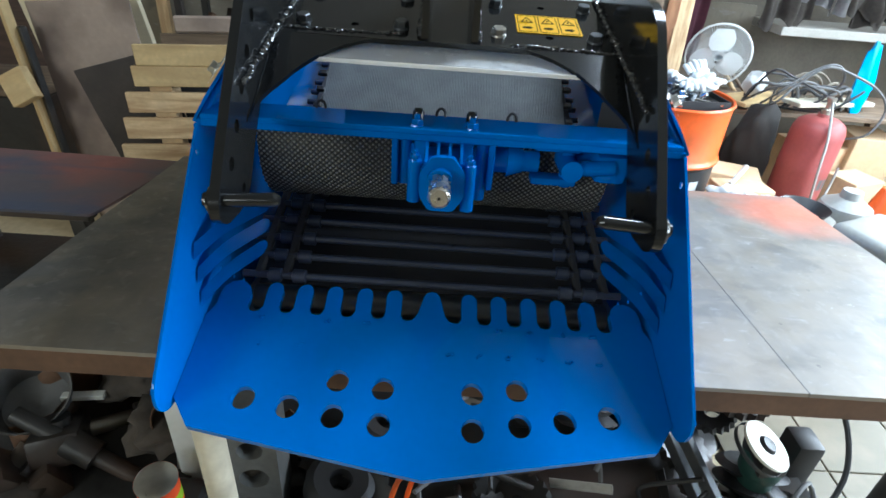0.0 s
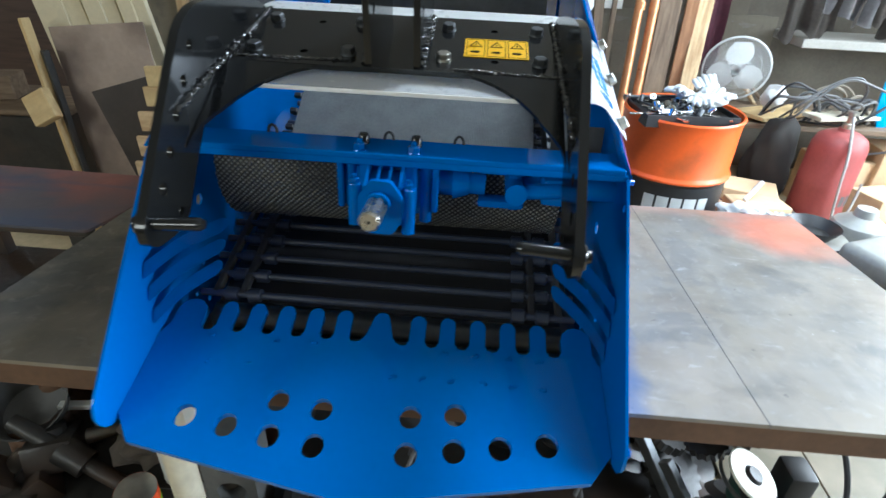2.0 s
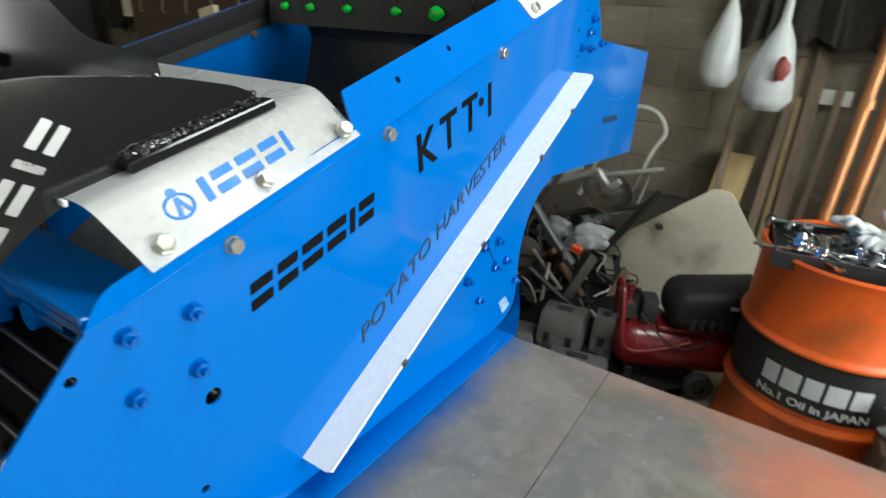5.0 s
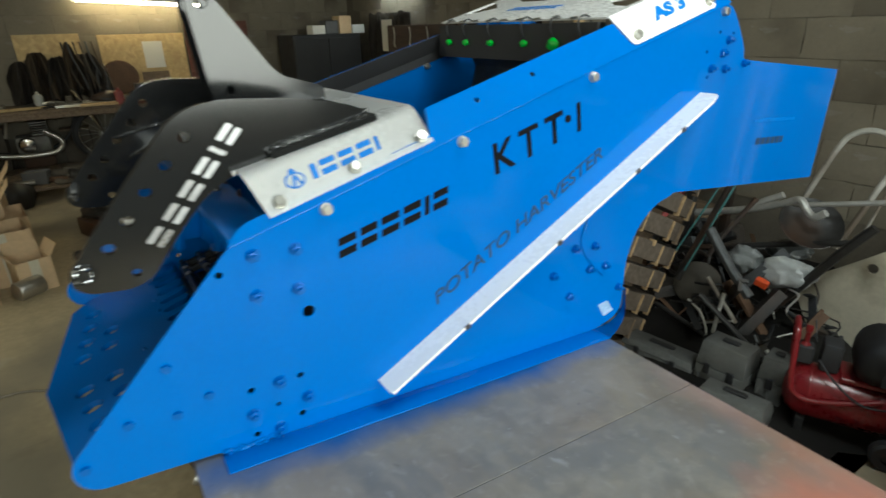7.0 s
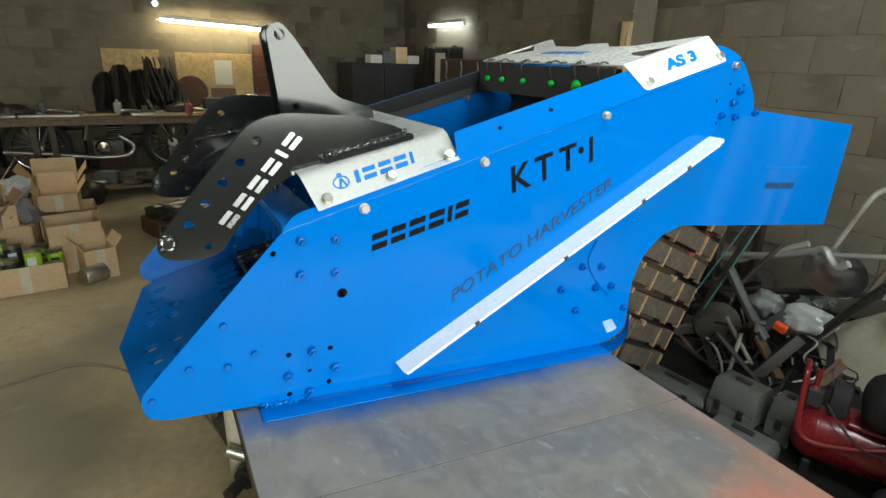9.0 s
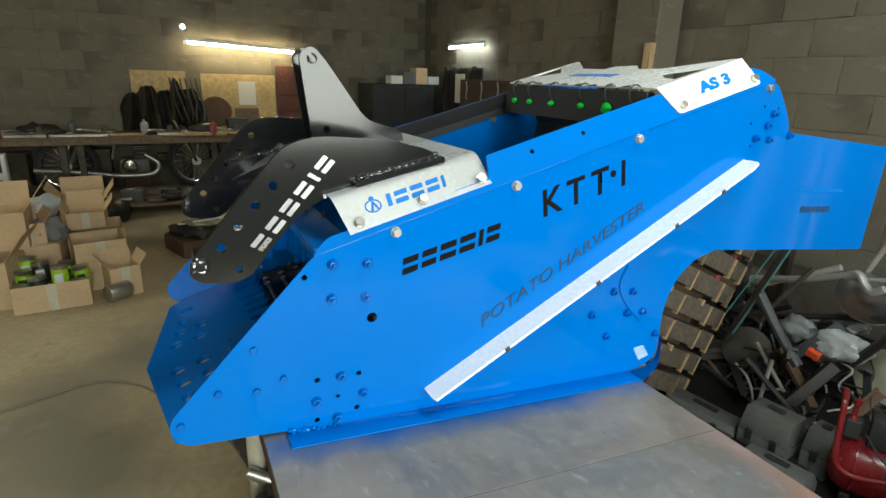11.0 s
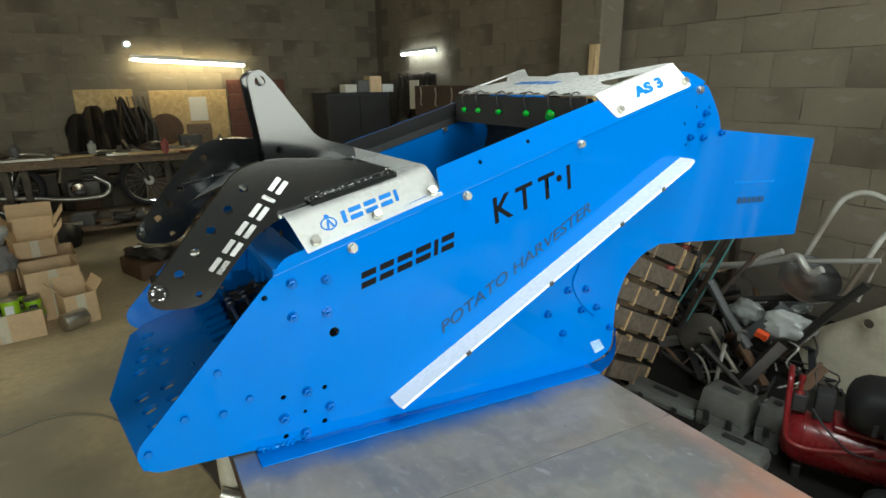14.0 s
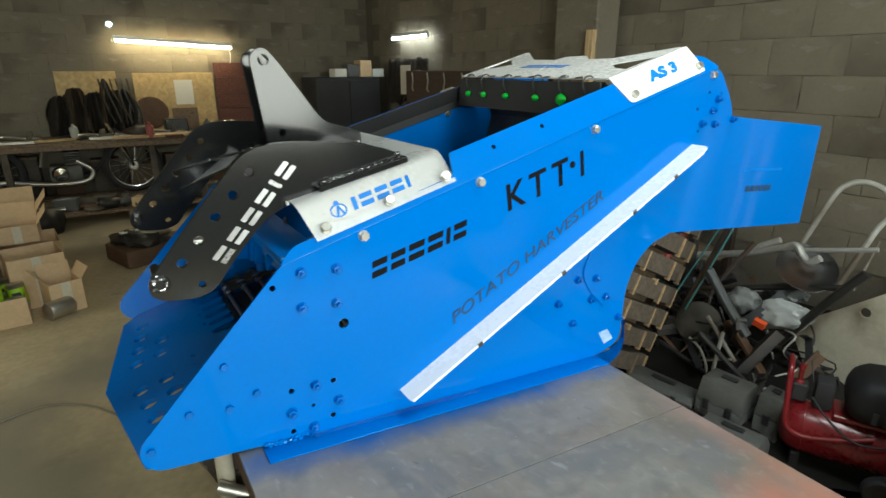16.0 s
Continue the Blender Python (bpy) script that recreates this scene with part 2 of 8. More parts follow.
CHROME = mat("chrome", (0.72, 0.72, 0.72), 0.14, 1.0, vary=0.1, bump=0)
TIN = mat("tin", (0.50, 0.48, 0.43), 0.35, 0.9, vary=0.2, bump=0.05)
LIME = mat("lime_label", (0.35, 0.60, 0.02), 0.5, vary=0.1, bump=0)
REDLABEL = mat("red_orange_label", (0.75, 0.09, 0.02), 0.5, vary=0.1, bump=0)
CYAN = mat("bright_blue_plastic", (0.01, 0.30, 0.62), 0.45, vary=0.1, bump=0.03)
TUBE = glow("led_tube", (1.0, 0.80, 0.50), 60)
TUBECOOL = glow("led_tube_cool", (0.95, 0.98, 1.0), 36)
patches(BLOCK, (0.09, 0.085, 0.075), 6.0, 0.60, 0.68, (1, 1, 1), 0.5)
patches(BLOCK, (0.28, 0.27, 0.25), 9.0, 0.62, 0.70, (1, 1, 2), 0.35)
patches(CONCRETE, (0.45, 0.41, 0.32), 3.0, 0.62, 0.70, (1, 1, 1), 0.4)
patches(CONCRETE, (0.22, 0.19, 0.14), 5.0, 0.64, 0.72, (1, 1, 1), 0.5)
GREYBAG = mat("grey_plastic_bag", (0.20, 0.21, 0.21), 0.3, vary=0.2, scale=14, bump=0.5)
BAG = mat("milky_plastic_bag", (0.50, 0.52, 0.52), 0.35, vary=0.1, scale=14, bump=0.5)

# ---- mesh helpers ----


def finish(bm, sharp=0.6):
    bm.normal_update()
    for f_ in bm.faces:
        f_.smooth = True
    for e in bm.edges:
        e.smooth = len(e.link_faces) == 2 and e.calc_face_angle(0) < sharp
    return bm


SOFT = ("rag", "oily_rag", "glove", "sacking", "work_jacket", "dark_coat", "plum_cloth", "hanging_coat", "hanging_cloth", "dark_part", "loose_part", "sack", "machine_part", "iron_lump", "white_bag", "parts_mound", "plastic_bag")


def part(name, bm, material, parent=None, label=""):
    me = bpy.data.meshes.new(name)
    finish(bm, 2.8 if name in SOFT else 0.6).to_mesh(me)
    bm.free()
    for m in material if isinstance(material, (list, tuple)) else (material,):
        me.materials.append(m)
    ob = new(name, me)
    if parent:
        ob.parent = parent
    if label:
        ob["label"] = label
    return ob


def root(name, m, label, category, group=""):
    ob = new(name)
    ob.matrix_world = m
    ob.empty_display_size = 0.05
    return tagged(ob, label, category, group)


def thing(name, bm, material, m, label, category, group="", kind=""):
    ob = part(name, bm, material)
    ob.matrix_world = m
    return tagged(ob, label, category, group, kind)


def again(name, ob, m, parent=None):
    """Another object on the same mesh."""
    o = new(name, ob.data)
    o.matrix_basis = m
    if parent:
        o.parent = parent
    return o


def box(bm, x0, x1, y0, y1, z0, z1, bevel=0.0, m=None, seg=1):
    v = [bm.verts.new((x, y, z)) for x in (x0, x1) for y in (y0, y1) for z in (z0, z1)]
    fs = [bm.faces.new([v[i] for i in q]) for q in ((0, 1, 3, 2), (4, 6, 7, 5), (0, 4, 5, 1), (2, 3, 7, 6), (0, 2, 6, 4), (1, 5, 7, 3))]
    if bevel:
        es = list({e for f_ in fs for e in f_.edges})
        r = bmesh.ops.bevel(bm, geom=es, offset=bevel, segments=seg, affect="EDGES", profile=0.5)
        v = list({w for f_ in r["faces"] for w in f_.verts} | {w for w in v if w.is_valid})
    if m is not None:
        bmesh.ops.transform(bm, matrix=m, verts=v)
    return bm


def cyl(bm, a, b, r, seg=16, r2=None, caps=True):
    a, b = Vector(a), Vector(b)
    d = b - a
    m = Matrix.Translation((a + b) / 2) @ d.to_track_quat("Z", "Y").to_matrix().to_4x4()
    bmesh.ops.create_cone(bm, cap_ends=caps, segments=seg, radius1=r, radius2=r if r2 is None else r2, depth=d.length, matrix=m)
    return bm


def tube(bm, pts, r, seg=8, closed=False):
    pts = [Vector(p) for p in pts]
    n = len(pts)
    rings = []
    side = None
    for i, p in enumerate(pts):
        a, b = (pts[i - 1], pts[(i + 1) % n]) if closed else (pts[max(i - 1, 0)], pts[min(i + 1, n - 1)])
        d = (b - a).normalized()
        if side is None:
            side = d.orthogonal().normalized()
        side = (side - d * side.dot(d)).normalized()
        up = d.cross(side)
        rad = r[i] if isinstance(r, (list, tuple)) else r
        rings.append([bm.verts.new(p + rad * (math.cos(2 * math.pi * k / seg) * side + math.sin(2 * math.pi * k / seg) * up)) for k in range(seg)])
    for i in range(n if closed else n - 1):
        ra, rb = rings[i], rings[(i + 1) % n]
        for k in range(seg):
            bm.faces.new((ra[k], ra[(k + 1) % seg], rb[(k + 1) % seg], rb[k]))
    if not closed:
        bm.faces.new(rings[0][::-1])
        bm.faces.new(rings[-1])
    return bm


def lathe(bm, profile, seg=32, m=None):
    """profile: (radius, height) pairs turned round z."""
    rings = []
    for r, z in profile:
        rings.append([bm.verts.new((max(r, 1e-4) * math.cos(2 * math.pi * k / seg), max(r, 1e-4) * math.sin(2 * math.pi * k / seg), z)) for k in range(seg)])
    for a, b in zip(rings, rings[1:]):
        for k in range(seg):
            bm.faces.new((a[k], a[(k + 1) % seg], b[(k + 1) % seg], b[k]))
    if m is not None:
        bmesh.ops.transform(bm, matrix=m, verts=[v for r in rings for v in r])
    return bm


def curve(pts, n=8):
    """Points of a smooth line through pts."""
    p = [Vector(q) for q in pts]
    p = [p[0] * 2 - p[1]] + p + [p[-1] * 2 - p[-2]]
    out = []
    for i in range(1, len(p) - 2):
        for k in range(n):
            t = k / n
            a, b, c, d = p[i - 1 : i + 3]
            out.append(0.5 * ((2 * b) + (c - a) * t + (2 * a - 5 * b + 4 * c - d) * t * t + (3 * b - a - 3 * c + d) * t**3))
    return out + [p[-2]]


def rounded(pts, r, n=5):
    """A 2D outline with its corners rounded; r one radius or one per corner."""
    out = []
    k = len(pts)
    for i in range(k):
        a, b, c = Vector(pts[i - 1]), Vector(pts[i]), Vector(pts[(i + 1) % k])
        rad = r[i] if isinstance(r, (list, tuple)) else r
        u, v = (a - b), (c - b)
        d = min(rad, u.length * 0.45, v.length * 0.45)
        if d < 1e-5:
            out.append(tuple(b))
            continue
        p, q = b + u.normalized() * d, b + v.normalized() * d
        for j in range(n + 1):
            t = j / n
            out.append(tuple((1 - t) ** 2 * p + 2 * t * (1 - t) * b + t * t * q))
    return out


def circle(x, y, r, n=14):
    return [(x + r * math.cos(2 * math.pi * k / n), y + r * math.sin(2 * math.pi * k / n)) for k in range(n)]


def plate(bm, outline, thick, m, holes=()):
    """A flat plate with through holes: the outline lies in the plane's own x, y, and m carries it to its place; it grows along the plane's z."""
    loops = []
    edges = []
    for loop in (outline, *holes):
        vs = [bm.verts.new((p[0], p[1], 0)) for p in loop]
        edges += [bm.edges.new((vs[i], vs[(i + 1) % len(vs)])) for i in range(len(vs))]
        loops.append(vs)
    r = bmesh.ops.triangle_fill(bm, use_beauty=True, use_dissolve=False, edges=edges, normal=(0, 0, 1))
    fs = [g for g in r["geom"] if isinstance(g, bmesh.types.BMFace)]
    ex = bmesh.ops.extrude_face_region(bm, geom=fs)
    up = [g for g in ex["geom"] if isinstance(g, bmesh.types.BMVert)]
    bmesh.ops.translate(bm, vec=(0, 0, thick), verts=up)
    allv = list({*up, *(v for vs in loops for v in vs)})
    bmesh.ops.transform(bm, matrix=m, verts=allv)
    bmesh.ops.recalc_face_normals(bm, faces=list({f_ for v in allv for f_ in v.link_faces}))
    return bm


def axes(o, x, y):
    """A frame at o whose x and y run along the two given ways."""
    x = Vector(x).normalized()
    y = Vector(y)
    z = x.cross(y).normalized()
    y = z.cross(x)
    return Matrix(((x[0], y[0], z[0], o[0]), (x[1], y[1], z[1], o[1]), (x[2], y[2], z[2], o[2]), (0, 0, 0, 1)))


def lettering(text, size, depth=0.0008, shear=0.0, bold=0.0):
    cu = bpy.data.curves.new("lettering", "FONT")
    cu.body, cu.size, cu.extrude, cu.shear, cu.offset = text, size, depth, shear, bold
    cu.align_x, cu.align_y = "LEFT", "BOTTOM_BASELINE"
    ob = new("lettering", cu)
    me = bpy.data.meshes.new_from_object(ob.evaluated_get(bpy.context.evaluated_depsgraph_get()))
    bpy.data.objects.remove(ob)
    bpy.data.curves.remove(cu)
    bm = bmesh.new()
    bm.from_mesh(me)
    bpy.data.meshes.remove(me)
    return bm


def blob(bm, c, s, seed=0, rough=0.25, sub=2):
    r = bmesh.ops.create_icosphere(bm, subdivisions=sub, radius=1)
    for v in r["verts"]:
        k = 1 + rough * noise.noise(v.co * 1.7 + Vector((seed * 3.1, seed, 0))) + 0.5 * rough * noise.noise(v.co * 4 + Vector((seed, 0, seed)))
        v.co = Vector((v.co.x * s[0] * k, v.co.y * s[1] * k, v.co.z * s[2] * k)) + Vector(c)
    return bm


def hanging(w, h, seed, fold=0.03, lean=0.0, shoulder=1.0):
    """A hanging cloth with soft folds and a ragged hem; its top edge runs along x at z = 0."""
    bm = bmesh.new()
    nu, nv = 26, 12
    rr = random.Random(seed)
    rows = []
    for j in range(nv + 1):
        t = j / nv
        row = []
        for i in range(nu + 1):
            u = i / nu
            k = noise.noise(Vector((u * 5 + seed * 3.1, t * 1.5, seed)))
            hem = h * (1 + 0.22 * noise.noise(Vector((u * 3.5, seed * 1.7, 2))))
            x = (u - 0.5) * w * (shoulder + (1 - shoulder) * min(1.0, t * 3) ** 0.5) * (0.86 + 0.14 * t + 0.10 * noise.noise(Vector((t * 3, seed, u))))
            y = -lean * t + fold * (math.sin(u * w * 42 + seed + 2 * k) * (0.35 + 0.65 * t) + 1.1 * k) - 0.02
            row.append(bm.verts.new((x, y, -hem * t + 0.03 * noise.noise(Vector((u * 6, seed, 5))) * (1 - t))))
        rows.append(row)
    for a, b in zip(rows, rows[1:]):
        for i in range(nu):
            bm.faces.new((a[i], a[i + 1], b[i + 1], b[i]))
    bmesh.ops.solidify(bm, geom=bm.faces[:], thickness=0.012)
    return bm


B = bmesh.new

# ---- room ----
XW, XE, YN, YS, ZC = -6.2, 3.6, 3.3, -3.6, 3.0
thing("floor", box(B(), XW - 0.2, XE + 3, YS - 0.2, YN + 0.2, -0.12, 0.0), CONCRETE, pose(0, 0, 0), "worn grey-brown concrete workshop floor", "floor", kind="structure")
wall_west = thing("wall_west", box(B(), XW - 0.2, XW - 0.012, YS - 0.2, YN + 0.2, 0, ZC), MORTAR, pose(0, 0, 0), "dim concrete block wall behind the long bench", "wall", kind="structure")
wall_north = thing("wall_north", box(B(), XW - 0.012, XE + 0.2, YN + 0.012, YN + 0.2, 0, ZC), MORTAR, pose(0, 0, 0), "rough concrete block wall behind the scrap heap", "wall", kind="structure")
# Unseen wall; its opening is only there for the added warm fill.
bm = B()
for x0, x1, z0, z1 in ((XW - 0.012, -4.6, 0, ZC), (-4.6, -2.0, 0, 1.6), (-4.6, -2.0, 2.95, ZC), (-2.0, XE + 0.2, 0, ZC)):
    box(bm, x0, x1, YS - 0.2, YS, z0, z1)
thing("wall_south", bm, BLOCK, pose(0, 0, 0), "rough concrete wall with a wide opening for the added fill", "wall", kind="structure")
# Unseen wall; the opening north of the gateway is added for the corner fill.
bm = B()
for y0, y1, z0, z1 in ((YS, -1.12, 0, ZC), (-1.12, 1.63, 2.52, ZC), (1.63, 1.65, 0, ZC), (1.65, 3.05, 0, 1.35), (1.65, 3.05, 2.45, ZC), (3.05, YN + 0.012, 0, ZC)):
    box(bm, XE, XE + 0.2, y0, y1, z0, z1)
thing("wall_east", bm, BLOCK, pose(0, 0, 0), "block wall with an open gateway and an added opening", "wall", kind="structure")
bm = B()
for x0, x1, y0, y1 in ((XW - 0.2, 0.81, YS - 0.2, YN + 0.2), (1.67, XE + 0.2, YS - 0.2, YN + 0.2), (0.81, 1.67, YS - 0.2, 0.78), (0.81, 1.67, 1.52, YN + 0.2)):
    box(bm, x0, x1, y0, y1, ZC, ZC + 0.15)
thing("ceiling", bm, CEIL, pose(0, 0, 0), "dusty concrete ceiling with a rooflight opening", "ceiling", kind="structure")

# ---- work table ----
TILT = pose(0, 0, 0.775, -4.2)
table = root("work_table", TILT, "heavy steel-topped work table with scuffed grey plates", "table")
TX0, TX1, TY0, TY1 = -0.778, 1.10, 0.066, 0.985
for i, (x0, x1) in enumerate(((TX0, 0.6193), (0.6207, TX1))):
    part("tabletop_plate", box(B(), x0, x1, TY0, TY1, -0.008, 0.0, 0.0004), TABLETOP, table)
part("front_rail", box(B(), TX0, TX1, TY0 + 0.004, TY0 + 0.06, -0.056, -0.0085, 0.003), RUST, table, "rusty brown steel edge rail")
part("back_rail", box(B(), TX0, TX1, TY1 - 0.06, TY1 - 0.004, -0.056, -0.0085, 0.003), RUST, table)
part("side_rail", box(B(), TX1 - 0.06, TX1 - 0.004, TY0 + 0.061, TY1 - 0.061, -0.056, -0.0085, 0.003), RUST, table)
part("side_rail", box(B(), TX0 + 0.004, TX0 + 0.06, TY0 + 0.061, TY1 - 0.061, -0.056, -0.0085, 0.003), RUST, table)
TI = TILT.inverted()
part("joint_seam", box(B(), 0.6191, 0.6209, TY0 + 0.002, TY1 - 0.002, -0.006, -0.0004, 0.0), DARKIRON, table, "dark dirt in the plate joint")
# Unseen bar added under the joint so that the gap stays dark.
part("joint_rail", box(B(), 0.595, 0.645, TY0 + 0.061, TY1 - 0.061, -0.050, -0.0085, 0.003), DARKIRON, table)
for x, y in ((-0.405, 0.12), (1.0, 0.16), (-0.42, 0.90), (1.0, 0.90)):
    low = TI @ Vector((x, y, 0.0))
    bm = B()
    top = TILT @ Vector((x, y, -0.058))
    cyl(bm, (x, y, -0.058), TI @ Vector((top.x, top.y, 0.0)), 0.028, 16)
    part("leg", bm, BEIGE if x == -0.405 else DARKIRON, table)

# ---- potato harvester ----
H = root("potato_harvester", TILT, "glossy blue trailed potato harvester with black hitch frame and white covers", "harvester")
SL = 0.3577  # rise of the fold line along the side
W = 0.352


def zfold(y):
    return 0.301 + SL * y


NOSE = [(-0.0495 + 0.040 * math.cos(radians(140 + 13 * k)), 0.0525 + 0.040 * math.sin(radians(140 + 13 * k))) for k in range(11)]
SIDE = [(0.104, 0.008), (0.125, 0.003), (1.0, 0.003), (1.075, 0.03), (1.068, 0.12), (1.066, 0.18), (1.088, 0.25), (1.145, 0.305), (1.215, 0.323),
        (1.30, 0.45), (1.40, 0.60), (1.395, 0.66), (1.36, 0.705), (1.30, zfold(1.30)), (0.148, zfold(0.148))] + NOSE
RAD = [0.01, 0.01, 0.06, 0.05, 0.02, 0.05, 0.05, 0.05, 0.05, 0.02, 0.03, 0.03, 0.04, 0.03, 0.01] + [0.0] * len(NOSE)
SIDEHOLES = [(0.133, 0.315, 0.0055), (0.265, 0.226, 0.0105), (0.163, 0.107, 0.0055), (0.245, 0.110, 0.0055), (0.166, 0.020, 0.0055), (0.245, 0.034, 0.0055), (0.205, 0.066, 0.004),
             (1.275, 0.70, 0.004), (1.237, 0.655, 0.004), (1.285, 0.62, 0.004), (1.325, 0.655, 0.004), (1.255, 0.60, 0.004), (1.33, 0.70, 0.004)]
NUP = Vector((0, -SL, 1)).normalized()


def fold_point(s, y, w, out=0.0):
    """A point on the inward-leaning flange of side s: y along the fold, w up the flange, out above its face."""
    a = radians(30)
    base = Vector((s * W, y, zfold(y)))
    up = Vector((-s * math.sin(a), 0, 0)) + NUP * math.cos(a)
    nor = Vector((s * math.cos(a), 0, 0)) + NUP * math.sin(a)
    return base + up * w + nor * out


def side_frame(s):
    """x of the plane along the machine, y up; the plane grows inwards."""
    return axes((s * W, 0, 0), (0, 1, 0), (0, 0, 1)) if s > 0 else axes((s * W, 0, 0), (0, 1, 0), (0, 0, 1))


bolt_mesh = {}


def bolt(parent, p, way, r, material, washer=True):
    """A hexagon head with a washer; the painted nuts show a short end of thread."""
    key = (round(r, 4), material.name, washer)
    if key not in bolt_mesh:
        bm = B()
        hh = r * 1.05
        bmesh.ops.create_cone(bm, cap_ends=True, segments=6, radius1=r * 1.12, radius2=r * 1.12, depth=hh, matrix=Matrix.Translation((0, 0, hh / 2 + r * 0.15)))
        bmesh.ops.bevel(bm, geom=[e for e in bm.edges if abs(e.verts[0].co.z - e.verts[1].co.z) < 1e-5], offset=r * 0.12, segments=1, affect="EDGES")
        if washer:
            bmesh.ops.create_cone(bm, cap_ends=True, segments=14, radius1=r * 1.28, radius2=r * 1.2, depth=r * 0.3, matrix=Matrix.Translation((0, 0, r * 0.1)))
        if material is BLUEBOLT and washer:
            bmesh.ops.create_cone(bm, cap_ends=True, segments=10, radius1=r * 0.58, radius2=r * 0.5, depth=r * 0.9, matrix=Matrix.Translation((0, 0, hh + r * 0.5)))
        me = bpy.data.meshes.new("bolt")
        finish(bm).to_mesh(me)
        bm.free()
        me.materials.append(material)
        bolt_mesh[key] = me
    o = new("bolt", bolt_mesh[key])
    o.matrix_basis = Matrix.Translation(p) @ Vector(way).to_track_quat("Z", "Y").to_matrix().to_4x4() @ Matrix.Rotation((p[1] * 37.0) % 1.0, 4, "Z")
    o.parent = parent
    return o


for s in (1, -1):
    # flat side with a leaning flange along its top
    bm = B()
    plate(bm, rounded(SIDE, RAD), 0.004, axes((s * W, 0, 0), (0, 1, 0), (0, 0, 1)) @ (Matrix.Translation((0, 0, -0.004)) if s > 0 else Matrix.Identity(4)),
          [circle(y, z, r, 12) for y, z, r in SIDEHOLES])
    panel = part("side_panel", bm, BLUE, H, "glossy bright blue side panel with black lettering")
    bm = B()
    up0 = fold_point(s, 0, 1) - fold_point(s, 0, 0)
    fm = axes(fold_point(s, 0.148, 0), Vector((0, 1, SL)), up0)
    ln = (1.292 - 0.148) * (1 + SL * SL) ** 0.5
    k = (1 + SL * SL) ** 0.5
    FLAN = 0.067 if s > 0 else 0.046
    out = [(0, 0), (ln, 0), (ln - 0.03, 0.04), (ln - 0.10, FLAN), (0.392, FLAN), (0.376, 0.022), (0.035, 0.022), (0.015, 0.012)]
    plate(bm, rounded(out, [0, 0, 0.03, 0.03, 0.004, 0.004, 0.01, 0.01]), 0.004, fm @ (Matrix.Translation((0, 0, -0.004)) if s < 0 else Matrix.Translation((0, 0, 0.0))),
          [circle((y - 0.148) * k, 0.0425, 0.005, 12) for y in (0.611, 0.737)])
    part("flange", bm, BLUE, panel)
    # foot along the table
    bm = B()
    box(bm, s * W, s * (W + 0.050), 0.108, 0.99, 0.0006, 0.0034, 0.0012, seg=2)
    part("foot", bm, BLUE, panel)
    bm = B()
    line = curve([(0, 0.985, 0.004), (0, 1.040, 0.010), (0, 1.074, 0.036), (0, 1.076, 0.095)], 7)
    rows = [[bm.verts.new((s * (W + w * min(1.0, 0.10 + 0.9 * ((len(line) - 1 - k) / (len(line) - 1)) ** 1.4)), p.y, p.z)) for w in (0.0, 0.02, 0.036, 0.052)] for k, p in enumerate(line)]
    for a, b in zip(rows, rows[1:]):
        for k in range(3):
            bm.faces.new((a[k], a[k + 1], b[k + 1], b[k]))
    bmesh.ops.solidify(bm, geom=bm.faces[:], thickness=0.005)
    part("foot_roll", bm, BLUE, panel)
    bm = B()
    rng = random.Random(5)
    for i in range(34):
        q = rng.uniform(0.0022, 0.0042)
        blob(bm, (s * (W + rng.uniform(0.0, 0.006)), 0.112 + 0.0027 * i, 0.006 + rng.uniform(-0.002, 0.005)), (q, q * 1.2, q), i, 0.35, 1)
    part("weld_seam", bm, BLUE, panel)
    # rear board
    bm = B()
    ro = [(1.16, 0.326), (1.93, 0.300), (1.922, 0.627), (1.42, 0.642), (1.33, 0.66), (1.2, 0.62)]
    plate(bm, rounded(ro, [0.02, 0.006, 0.008, 0.02, 0.02, 0.02]), 0.004, axes((s * (W - 0.0045), 0, 0), (0, 1, 0), (0, 0, 1)) @ (Matrix.Translation((0, 0, -0.004)) if s > 0 else Matrix.Identity(4)))
    part("rear_board", bm, BLUE, panel, "blue rear side board")
    for y, z in ((0.183, 0.338), (0.249, 0.338), (0.184, 0.271), (0.25, 0.271), (0.209, 0.11), (0.163, 0.062), (0.256, 0.066), (0.206, 0.020)):
        bolt(panel, (s * W, y, z), (s, 0, 0), 0.0085, BLUEBOLT)
    for y, z in ((0.879, 0.233), (0.942, 0.229), (0.821, 0.178), (0.935, 0.173), (0.989, 0.173), (0.879, 0.117), (1.050, 0.105), (1.30, 0.655), (1.265, 0.62), (1.32, 0.62), (1.315, 0.685), (1.40, 0.635)):
        bolt(panel, (s * W, y, z), (s, 0, 0), 0.0085, BLUEBOLT)
    for y, z in ((0.047, 0.186), (-0.073, 0.056), (0.10, 0.122), (0.053, 0.103), (-0.012, 0.109)):
        bolt(panel, (s * W, y, z), (s, 0, 0), 0.0062, BLUEBOLT, washer=False)
    for y in (0.301, 0.557, 0.868, 1.275):
        bolt(panel, (s * (W + 0.0), y, zfold(y) - 0.013), (s, 0, 0), 0.0085, ZINC)
    bolt(panel, (s * (W - 0.004), 0.91, zfold(0.91) - 0.036), (-s, 0, 0), 0.008, ZINC)
    # rounded fold between side and flange
    bm = B()
    cyl(bm, (s * (W - 0.0042), 0.150, zfold(0.150) - 0.0015), (s * (W - 0.0042), 1.29, zfold(1.29) - 0.0015), 0.0045, 14)
    part("fold_edge", bm, BLUE, panel)

